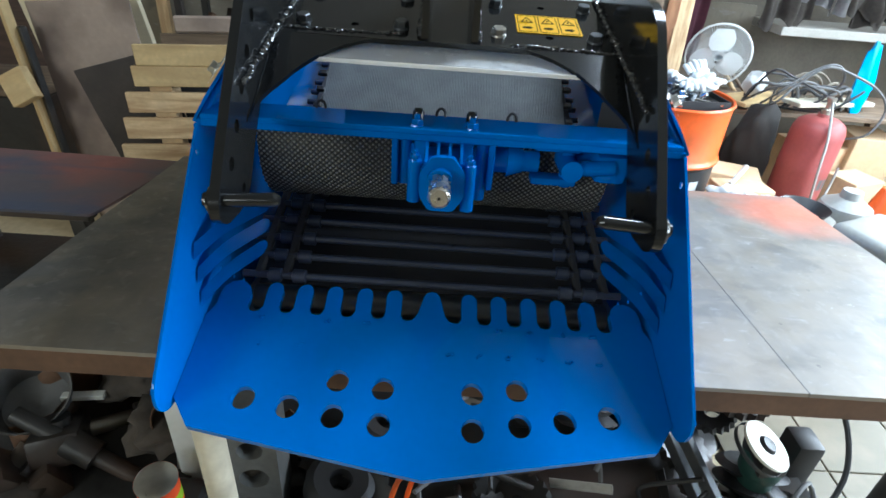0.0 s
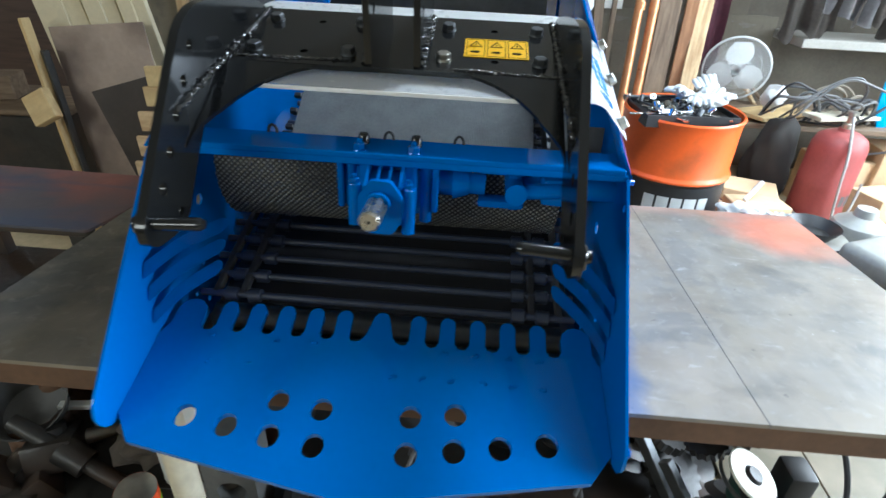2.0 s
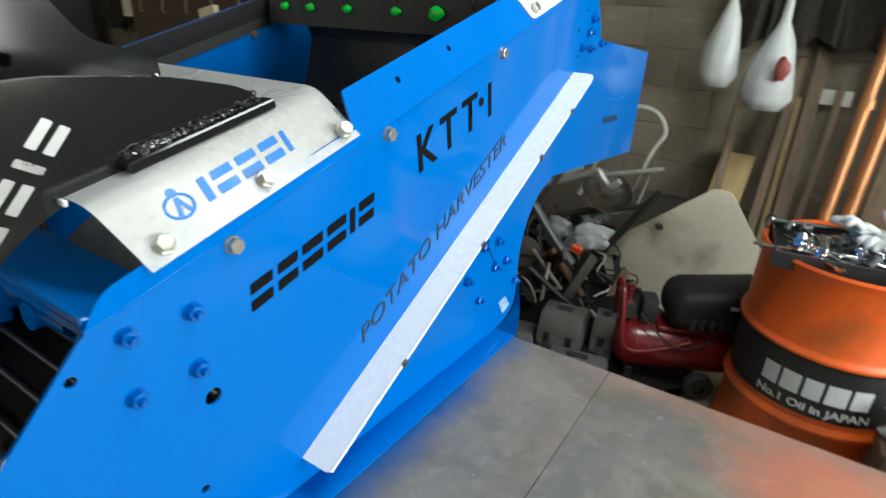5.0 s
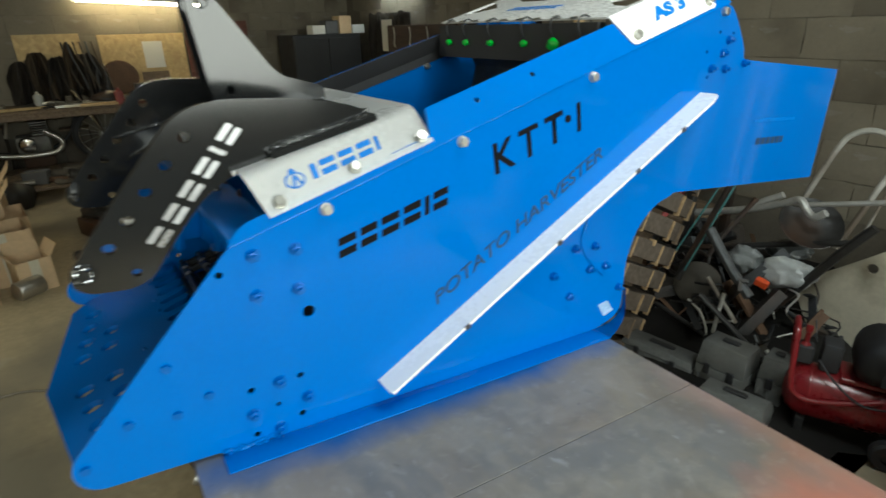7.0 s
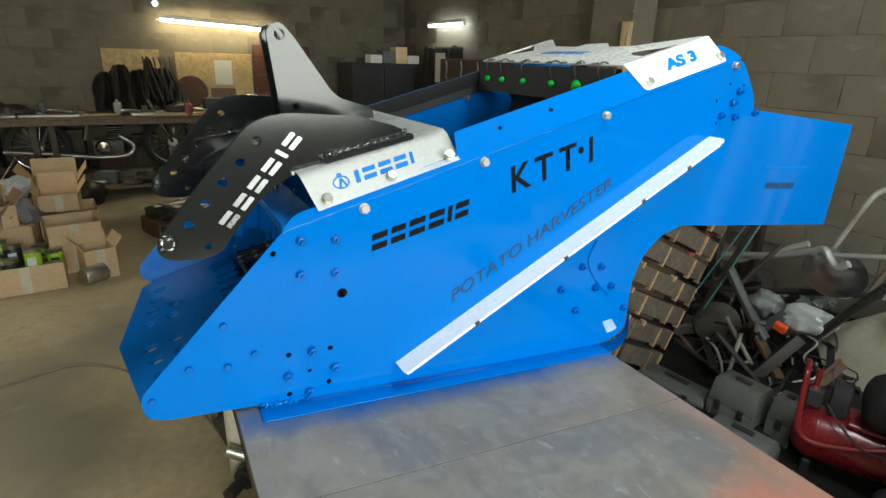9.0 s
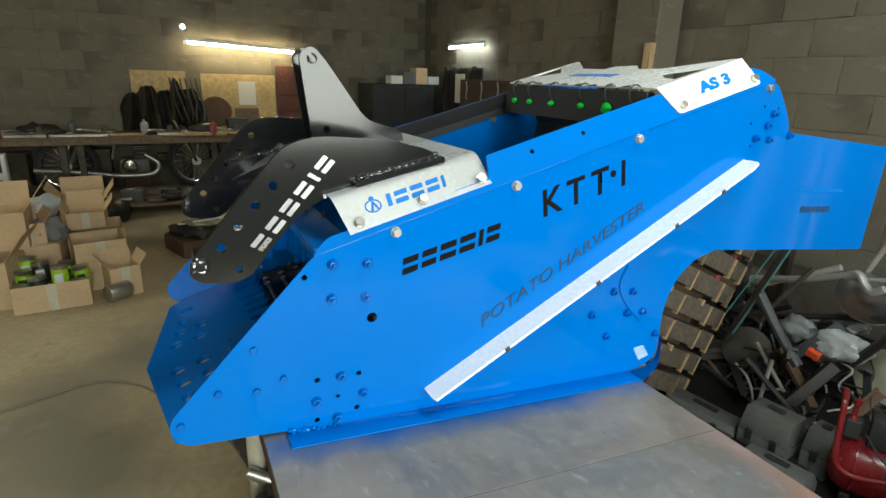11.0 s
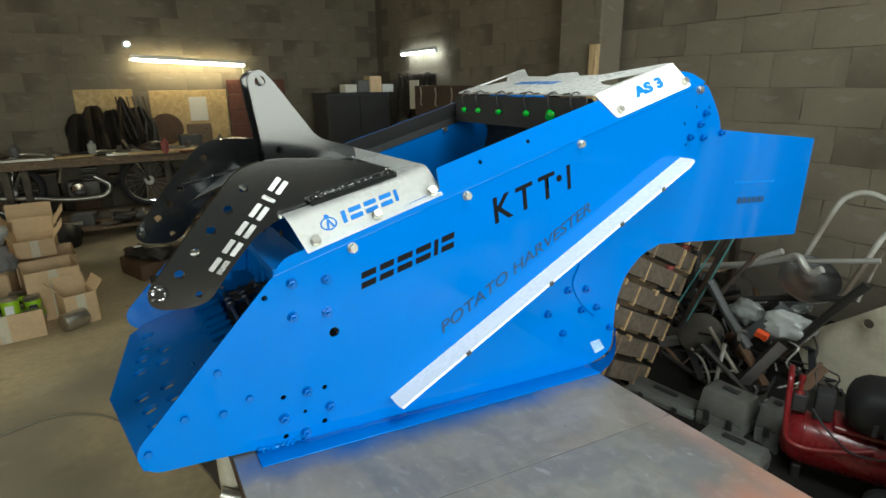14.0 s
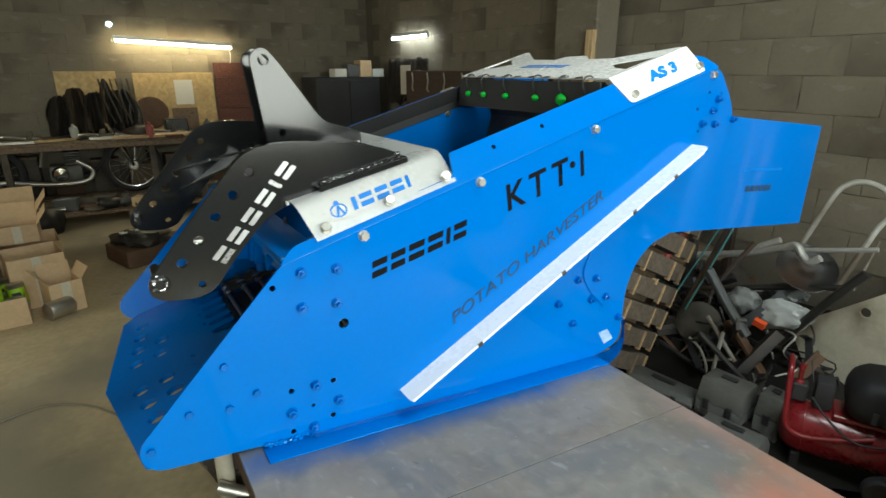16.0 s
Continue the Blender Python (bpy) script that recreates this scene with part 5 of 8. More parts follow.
plank("board", "reddish brown board leaning on the wall", (1.30, 2.80, 0), (1.40, 3.26, 2.3), 0.07, 0.03, COPPERWOOD, 0, "planks leaning on the wall")
plank("board", "pale pine board leaning on the wall", (1.33, 2.66, 0), (1.43, 3.05, 1.16), 0.085, 0.025, PINE, 0, "planks leaning on the wall")
plank("board", "grey weathered board leaning on the wall", (0.86, 2.9, 0), (0.84, 3.26, 1.25), 0.06, 0.03, OLDWOOD, 0, "planks leaning on the wall")
plank("board", "grey weathered board leaning on the wall", (0.74, 2.9, 0), (0.76, 3.26, 1.2), 0.04, 0.03, OLDWOOD, 0, "planks leaning on the wall")
plank("spade", "pale wooden board leaning behind the beige sheet", (0.55, 2.85, 0.0), (0.60, 3.2, 0.72), 0.16, 0.02, PLY, 0)
plank("broom_stick", "worn wooden handle leaning on the wall", (0.56, 2.9, 0.2), (0.54, 3.22, 1.05), 0.04, 0.03, OLDWOOD, 0)
plank("board", "thin grey stick leaning on the wall", (0.92, 2.95, 0), (0.95, 3.26, 1.1), 0.03, 0.02, OLDWOOD, 0, "planks leaning on the wall")
plank("board", "thin brown stick leaning on the wall", (0.80, 3.0, 0), (0.79, 3.26, 1.02), 0.025, 0.02, PLY, 0, "planks leaning on the wall")
thing("label_sheet", box(B(), 0.86, 1.0, 3.255, 3.26, 1.0, 1.07), PAPER, pose(0, 0, 0), "small white sheet pinned to the wall", "paper")
# hanging bags
for x, z, s_ in ((0.66, 1.16, 1.0), (0.44, 1.24, 0.8)):
    bm = B()
    lathe(bm, [(0.0, -0.18), (0.08, -0.17), (0.115, -0.12), (0.10, 0.0), (0.055, 0.12), (0.02, 0.20), (0.012, 0.32), (0.004, 0.48 / s_ if s_ < 1 else 0.42)], 22)
    for v in bm.verts:
        k = 1 + 0.25 * noise.noise(v.co * 14)
        v.co.x, v.co.y = v.co.x * k * s_, v.co.y * k * 0.8 * s_
    thing("plastic_bag", bm, BAG, pose(x, 2.95, z), "white plastic bag hanging on a nail", "bag", "hanging plastic bags")
thing("bag_contents", blob(B(), (0, 0, 0), (0.03, 0.02, 0.05), 3, 0.4, 2), DULLRED, pose(0.70, 2.845, 1.17), "faded red print on the bag", "print")
plank("wall_rail", "dark rail on the wall above the bags", (0.25, 3.25, 1.56), (1.6, 3.25, 1.60), 0.06, 0.05, OLDWOOD)
for i in range(4):
    thing("dark_coat", hanging(0.30, 0.36, i + 30), CLOTH, pose(0.52 + 0.21 * i, 3.22, 1.62), "dark clothes hanging on the wall rail", "coat", "clothes on the wall")
PURPLE = mat("plum_cloth", (0.10, 0.03, 0.045), 0.95, vary=0.3, scale=10, bump=0.4)
thing("plum_cloth", hanging(0.24, 0.62, 12), PURPLE, pose(1.52, 3.20, 1.30), "plum-coloured cloth hanging on the wall", "cloth")


PALEHOSE = mat("pale_grey_hose", (0.34, 0.34, 0.32), 0.6, vary=0.15, bump=0.03)


def gas_cylinder(m):
    o = root("gas_cylinder", m, "faded red gas cylinder with a grey rubber hose", "gas cylinder")
    part("body", lathe(B(), [(0.0, 0.012), (0.10, 0.01), (0.150, 0.03), (0.162, 0.06), (0.162, 0.27), (0.165, 0.28), (0.162, 0.29), (0.160, 0.43), (0.156, 0.465), (0.138, 0.498), (0.10, 0.518), (0.045, 0.527), (0.04, 0.54), (0.0, 0.54)], 36), DULLRED, o)
    part("valve", lathe(B(), [(0.03, 0.53), (0.03, 0.56), (0.018, 0.565), (0.018, 0.60), (0.03, 0.603), (0.03, 0.618), (0.0, 0.62)], 16), TIN, o, "dull brass valve")
    bm = B()
    for i, w in enumerate((0.03, 0.03, 0.03, 0.028)):
        a = -1.65 + i * 0.26
        q = [(math.cos(b) * 0.1632, math.sin(b) * 0.1632, z) for b, z in ((a, 0.19), (a + 0.2, 0.19), (a + 0.2, 0.245), (a, 0.245))]
        bm.faces.new([bm.verts.new(p) for p in q])
    part("stencil", bm, GREYPLASTIC, o, "worn pale stencil bars")
    part("hose", tube(B(), curve([(0.0, -0.02, 0.59), (-0.05, -0.06, 0.585), (-0.09, -0.15, 0.45), (-0.10, -0.19, 0.28), (-0.06, -0.20, 0.13), (0.03, -0.19, 0.10), (0.11, -0.16, 0.18), (0.13, -0.15, 0.30)], 6), 0.008, 8), PALEHOSE, o, "grey rubber hose")
    return o


gas_cylinder(pose(1.985, 2.24, 0.04, 0, 0, 20) @ Matrix.Diagonal((0.80, 0.80, 1.08, 1)))
bm = B()
box(bm, 1.75, 2.3, 2.02, 2.5, 0.0, 0.0395, 0.006)
thing("low_platform", bm, OLDWOOD, pose(0, 0, 0), "low dark wooden platform under the gas cylinder", "platform")
# side bench behind the cylinder with coiled hoses
DUSTYHOSE = mat("dusty_hose", (0.21, 0.18, 0.135), 0.8)
bm = B()
box(bm, 1.55, 2.9, 2.55, 3.05, 0.50, 0.53, 0.004)
o = thing("side_bench", bm, OLDWOOD, pose(0, 0, 0), "dark wooden side bench against the wall", "bench")
for x, y in ((1.6, 2.6), (2.85, 2.6), (1.6, 3.0), (2.85, 3.0)):
    part("leg", box(B(), x - 0.025, x + 0.025, y - 0.025, y + 0.025, 0.0, 0.4995, 0.003), OLDWOOD, o)
plank("bench_board", "brown wooden board lying askew on the bench", (1.66, 2.6, 0.56), (2.08, 2.86, 0.545), 0.20, 0.022, PLY, 0.0)
plank("bench_board", "pale grey board on the bench", (1.95, 2.50, 0.60), (2.55, 2.75, 0.57), 0.12, 0.022, BEIGE, 0.0)
for i, pts in enumerate((
    [(1.80, 2.60, 0.545), (1.80, 2.40, 0.62), (1.88, 2.40, 0.72), (2.0, 2.40, 0.82), (2.13, 2.40, 0.80), (2.30, 2.38, 0.73), (2.38, 2.36, 0.63), (2.33, 2.34, 0.50), (2.24, 2.40, 0.44)],
    [(1.72, 2.60, 0.55), (1.735, 2.42, 0.78), (1.85, 2.42, 0.76), (1.95, 2.42, 0.72), (2.06, 2.42, 0.68), (2.2, 2.5, 0.60), (2.26, 2.62, 0.545)],
    [(1.84, 2.62, 0.545), (1.80, 2.42, 0.66), (1.95, 2.41, 0.80), (2.07, 2.42, 0.83), (2.13, 2.42, 0.75), (2.10, 2.5, 0.62), (2.05, 2.62, 0.545)],
    [(2.29, 2.62, 0.545), (2.28, 2.44, 0.70), (2.15, 2.42, 0.61), (2.08, 2.50, 0.56), (1.95, 2.6, 0.545)],
    [(1.70, 2.60, 0.55), (1.80, 2.45, 0.69), (1.95, 2.44, 0.71), (2.12, 2.44, 0.70), (2.2, 2.52, 0.64), (2.1, 2.62, 0.55)])):
    thing("hose_coil", tube(B(), curve(pts, 6), 0.0065, 7), (GREYPLASTIC, RUBBER)[i % 2], pose(0, 0, 0), "dusty rubber hose looped over the bench", "hose", "coiled hoses")
thing("white_jug", blob(B(), (0, 0, 0), (0.06, 0.05, 0.07), 2, 0.3, 3), WHITEPLASTIC, pose(1.78, 2.62, 0.66), "white plastic jug on the bench", "jug")
thing("sacking", blob(B(), (0, 0, 0), (0.12, 0.10, 0.30), 9, 0.4, 3), mat("black_sacking", (0.028, 0.025, 0.022), 0.9, vary=0.3, bump=0.3), pose(1.78, 2.45, 0.30), "dark sacking stuffed under the bench", "sacking")
rng = random.Random(41)
for i in range(9):
    x, y, z = rng.uniform(1.85, 2.25), rng.uniform(2.56, 2.80), 0.545
    pts = [(x - rng.uniform(0.08, 0.22), y, z), (x - 0.10, y - 0.03, z + rng.uniform(0.05, 0.16)), (x, y - 0.05, z + rng.uniform(0.08, 0.22)), (x + 0.12, y - 0.03, z + rng.uniform(0.05, 0.17)), (x + rng.uniform(0.12, 0.26), y, z)]
    thing("hose_coil", tube(B(), curve(pts, 6), rng.uniform(0.005, 0.009), 7), (GREYPLASTIC, DUSTYHOSE, RUBBER)[i % 3], pose(0, 0, 0), "dusty rubber hose looped over the bench", "hose", "coiled hoses")
for x, y, a, b, c, r in ((2.32, 2.72, 0.30, 0.26, 0.32, 8), (2.62, 2.70, 0.26, 0.28, 0.40, -6), (2.45, 2.42, 0.24, 0.20, 0.22, 20), (2.72, 2.38, 0.26, 0.22, 0.16, -15)):
    thing("carton", box(B(), -a / 2, a / 2, -b / 2, b / 2, 0, c, 0.004), CARD, pose(x, y, 0, 0, 0, r), "dusty brown carton under the side bench", "carton", "cartons under the side bench")
# clothes shelf
bm = B()
box(bm, 1.98, 3.3, 2.9, 3.27, 0.885, 0.935, 0.004)
thing("wall_shelf", bm, mat("grey_shelf_board", (0.30, 0.285, 0.25), 0.7, vary=0.15, bump=0.05), pose(0, 0, 0), "pale wooden wall shelf below hanging clothes", "shelf")
for i in range(6):
    x = 1.98 + 0.19 * i
    thing("work_jacket", hanging(0.30, 0.42 - 0.05 * (i % 3), i + 60, 0.04), (CLOTH, GREYCLOTH, CLOTH)[i % 3], pose(x, 2.95, 1.36 + 0.02 * (i % 2)), "worn work jacket hanging over the shelf", "jacket", "work clothes")
DUSTYWHITE = mat("dusty_white_plastic", (0.36, 0.36, 0.33), 0.5, vary=0.15, bump=0.05, dirt=(0.22, 0.20, 0.16), dirt_amount=0.4)
# things between table end and bench
bm = B()
lathe(bm, [(0.0, 0.0), (0.10, 0.0), (0.11, 0.02), (0.11, 0.30), (0.09, 0.36), (0.04, 0.39), (0.035, 0.42), (0.0, 0.42)], 24)
thing("canister", bm, DUSTYWHITE, pose(1.60, 1.36, 0.16), "white plastic canister with a green label", "canister")
bm = B()
lathe(bm, [(0.112, 0.16), (0.112, 0.26)], 24)
thing("canister_label", bm, LIME, pose(1.60, 1.36, 0.16), "green label wrapped round the canister", "label")
bm = B()
lathe(bm, [(0.0, 0.0), (0.06, 0.0), (0.085, 0.035), (0.09, 0.045), (0.085, 0.04), (0.06, 0.012), (0.0, 0.012)], 28)
thing("bowl", bm, BLACKPLASTIC, pose(1.38, 1.28, 0.495), "shallow black plastic bowl on a bin", "bowl")
bm = B()
lathe(bm, [(0.10, 0.0), (0.11, 0.02), (0.115, 0.46), (0.12, 0.494), (0.0, 0.493)], 28)
thing("bucket", bm, DUSTYWHITE, pose(1.39, 1.29, 0.0), "tall white plastic bin under the black bowl", "bin")
bm = B()
lathe(bm, [(0.0, 0.0), (0.11, 0.0), (0.10, 0.05), (0.035, 0.38), (0.03, 0.40), (0.0, 0.40)], 24)
thing("orange_cone", bm, ORANGE, pose(1.82, 1.45, 0.16), "grubby orange plastic cone", "cone")
bm = B()
box(bm, -0.14, 0.14, -0.12, 0.12, 0.0, 0.10, 0.03, seg=3)
thing("polystyrene_block", bm, DUSTYWHITE, pose(1.56, 1.08, 0.46, 0, 0, 25), "white foam block on the crate", "foam block")
bm = B()
box(bm, 1.52, 2.05, 1.21, 1.65, 0.0, 0.159, 0.01)
thing("plinth", bm, OLDWOOD, pose(0, 0, 0), "low dark plinth under canisters", "plinth")
bm = B()
box(bm, 1.44, 1.72, 0.92, 1.19, 0.0, 0.46, 0.01)
thing("crate", bm, GREYPLASTIC, pose(0, 0, 0), "grubby grey plastic storage crate", "crate")
bm = blob(B(), (0, 0, 0.19), (0.055, 0.025, 0.20), 6, 0.35, 3)
for v in bm.verts:
    v.co.x *= 1.15 - 1.6 * max(0.0, v.co.z - 0.15)
thing("blue_sheet", bm, CYAN, pose(2.43, 2.64, 0.531, 0, -9, 10), "crumpled bright blue plastic sheet standing on the bench", "sheet")
for i, (x, y, z, sx, sz) in enumerate(((1.34, 1.70, 0.345, 0.085, 0.05), (1.42, 1.72, 0.33, 0.05, 0.04), (1.54, 1.70, 0.32, 0.09, 0.045))):
    thing("crumpled_bag", blob(B(), (0, 0, 0), (sx, 0.06, sz), i + 60, 0.8, 4), BAG, pose(x, y, z, 0, 10 * i, 0), "crumpled white plastic bag behind the table end", "bag", "bags behind the table")
thing("parcel_stand", box(B(), 1.24, 1.66, 1.64, 1.79, 0.0, 0.30, 0.01), OLDWOOD, pose(0, 0, 0), "low dark crate under the white bags", "crate")
thing("pale_tube", tube(B(), [(1.47, 1.96, 0.318), (1.56, 2.03, 0.39)], 0.012, 10), WHITEPLASTIC, pose(0, 0, 0), "pale tube end sticking out of the rubbish", "tube")
# carton and rubbish under the bench
for x, y, z, a, b, c, r in ((1.55, 1.99, 0, 0.27, 0.16, 0.305, 6), (1.60, 2.20, 0.0, 0.26, 0.20, 0.30, -20)):
    thing("carton", box(B(), -a / 2, a / 2, -b / 2, b / 2, 0, c, 0.004), CARD, pose(x, y, z, 0, 0, r), "torn brown cardboard carton behind the table", "carton", "cartons behind the table")
for i in range(4):
    r2 = random.Random(80 + i)
    thing("rag", blob(B(), (0, 0, 0), (r2.uniform(0.035, 0.065), 0.05, r2.uniform(0.025, 0.04)), i + 80, 0.7, 3), (GREYCLOTH, CARD, PURPLE, BAG)[i % 4], pose(1.32 + 0.07 * i, 1.95 + 0.12 * (i % 3), 0.215 + 0.02 * (i % 2)), "crumpled rag and wrapping behind the table", "rag", "rags behind the table")
bm = B()
box(bm, 1.25, 1.85, 1.8, 2.3, 0.0, 0.20, 0.02)
thing("sacking_bale", bm, CLOTH, pose(0, 0, 0), "dark bale of sacking behind the drum", "bale")

# ---- compressor and scrap behind the machine ----


def compressor(m):
    o = root("air_compressor", m, "dark red air compressor with a black motor cover", "compressor")
    part("tank", lathe(B(), [(0.0, -0.255), (0.045, -0.25), (0.075, -0.236), (0.092, -0.212), (0.097, -0.18), (0.097, 0.16), (0.092, 0.19), (0.075, 0.215), (0.045, 0.228), (0.0, 0.233)], 36, pose(0, 0, 0.155, 0, 90, 0)), RED, o)
    part("end_seam", lathe(B(), [(0.0972, -0.004), (0.0995, -0.002), (0.0995, 0.002), (0.0972, 0.004)], 36, pose(-0.18, 0, 0.155, 0, 90, 0)), RED, o)
    part("mount", box(B(), -0.10, 0.22, -0.06, 0.07, 0.243, 0.262, 0.004), RED, o)
    bm = B()
    box(bm, -0.075, 0.30, -0.10, 0.13, 0.262, 0.455, 0.055, seg=4)
    for v in bm.verts:
        v.co.z -= 0.05 * max(0.0, (0.06 - v.co.x) / 0.14) if v.co.z > 0.36 else 0.0
    cover_ = part("motor_cover", bm, mat("matt_black_plastic", (0.013, 0.013, 0.014), 0.6, vary=0.2, bump=0.05), o, "black plastic motor cover")
    for k in range(7):
        part("vent_slot", box(B(), 0.0 + 0.034 * k, 0.016 + 0.034 * k, -0.1035, -0.099, 0.285, 0.33, 0.001), RUBBER, cover_)
    part("badge", box(B(), 0.125, 0.155, -0.1035, -0.099, 0.385, 0.398), WHITEPLASTIC, o)
    part("pump_head", box(B(), -0.165, -0.105, -0.03, 0.05, 0.25, 0.36, 0.01, seg=2), RUBBER, o)
    part("switch_box", box(B(), -0.235, -0.185, -0.02, 0.03, 0.26, 0.33, 0.006), RUBBER, o)
    part("regulator", lathe(B(), [(0.0, 0.385), (0.011, 0.382), (0.012, 0.365), (0.008, 0.36), (0.008, 0.32), (0.016, 0.31), (0.016, 0.29)], 18, pose(-0.215, 0.0, 0.02)), RED, o)
    part("handle", tube(B(), curve([(0.02, -0.085, 0.222), (-0.06, -0.098, 0.195), (-0.16, -0.106, 0.172), (-0.212, -0.106, 0.178), (-0.238, -0.10, 0.215), (-0.247, -0.075, 0.33), (-0.25, -0.045, 0.395), (-0.252, 0.0, 0.41), (-0.252, 0.05, 0.40), (-0.247, 0.075, 0.33), (-0.235, 0.09, 0.20)], 6), 0.010, 10), RED, o, "red tubular handle")
    part("air_hose", tube(B(), curve([(-0.17, -0.04, 0.30), (-0.12, -0.09, 0.26), (-0.04, -0.105, 0.205), (0.04, -0.10, 0.205), (0.09, -0.085, 0.23)], 6), 0.004, 8), RUBBER, o, "black air hose")
    for s_ in (1, -1):
        w_ = part("wheel", lathe(B(), [(0.022, -0.02), (0.046, -0.022), (0.055, -0.014), (0.055, 0.014), (0.046, 0.022), (0.022, 0.02)], 24, pose(0.07, s_ * 0.13, 0.055, 90)), RUBBER, o)
        part("hub", lathe(B(), [(0.0, -0.014), (0.0215, -0.012), (0.0215, 0.012), (0.0, 0.014)], 16, pose(0.07, s_ * 0.13, 0.055, 90)), DARKSTEEL, w_)
    part("axle", cyl(B(), (0.07, -0.128, 0.055), (0.07, 0.128, 0.055), 0.008, 10), DARKSTEEL, o)
    part("foot", box(B(), -0.20, -0.17, -0.08, 0.08, 0.0, 0.075, 0.004), BLACKPLASTIC, o)
    return o


compressor(pose(0.627, 2.106, 0, 0, 0, 25))
bm = B()
plate(bm, rounded([(0.12, 0.29), (0.29, 0.0), (0.86, 0.12), (0.92, 0.33), (0.86, 0.40), (0.65, 0.68), (0.58, 0.68), (0.36, 0.49)], [0.015, 0.02, 0.02, 0.03, 0.03, 0.03, 0.02, 0.05]), 0.012,
      pose(0, 2.56, 0, 86, 0, 0), [circle(0.39, 0.455, 0.021, 12)])
thing("beige_sheet", bm, BEIGE, pose(0, 0, 0), "scuffed beige board with a hole leaning behind the compressor", "board")
CASEGREY = mat("dusty_case_plastic", (0.11, 0.112, 0.107), 0.6, vary=0.3, bump=0.06, dirt=(0.09, 0.088, 0.08), dirt_amount=0.3, dirt_scale=6)


def tool_case(m, a, b, h_, lid, latches=2):
    """A moulded case: straight tray below, tapered lid above, ribs and latches on the front."""
    o = root("tool_case", m, "dusty grey plastic tool case behind the table", "tool case", "tool cases")
    part("tray", box(B(), -a, a, -b, b, 0.0, h_ - lid, 0.004, seg=2), CASEGREY, o)
    bm = box(B(), -a, a, -b, b, h_ - lid + 0.001, h_, 0.004, seg=2)
    for v in bm.verts:
        t = (v.co.z - h_ + lid) / lid
        v.co.y *= 1 - 0.34 * max(0.0, t - 0.2)
        v.co.x *= 1 - 0.10 * max(0.0, t - 0.2)
    lid_ = part("lid", bm, CASEGREY, o)
    part("grip", box(B(), -a * 0.35, a * 0.35, -0.012, 0.012, h_ + 0.0002, h_ + 0.012, 0.004), BLACKPLASTIC, lid_)
    for k in range(latches):
        x = a * (-0.5 + k) if latches > 1 else 0.0
        part("latch", box(B(), x - 0.012, x + 0.012, -b - 0.008, -b - 0.0003, h_ - lid - 0.03, h_ - lid + 0.018, 0.003), BLACKPLASTIC, o)
    for k in range(3):
        x = a * (-0.8 + 0.8 * k)
        part("rib", box(B(), x - 0.005, x + 0.005, -b - 0.005, -b - 0.0003, 0.006, h_ - lid - 0.036, 0.001), CASEGREY, o)
    return o


tool_case(pose(0.190, 1.995, 0.0, 0, 0, 6), 0.094, 0.075, 0.215, 0.10)
tool_case(pose(0.352, 2.045, 0.0, 0, 0, 8), 0.046, 0.065, 0.225, 0.09, 1)
tool_case(pose(-0.075, 1.945, 0.0, 0, 0, 8), 0.165, 0.065, 0.088, 0.03)
tool_case(pose(0.31, 1.85, 0.0, 0, 0, 10), 0.12, 0.06, 0.11, 0.04)
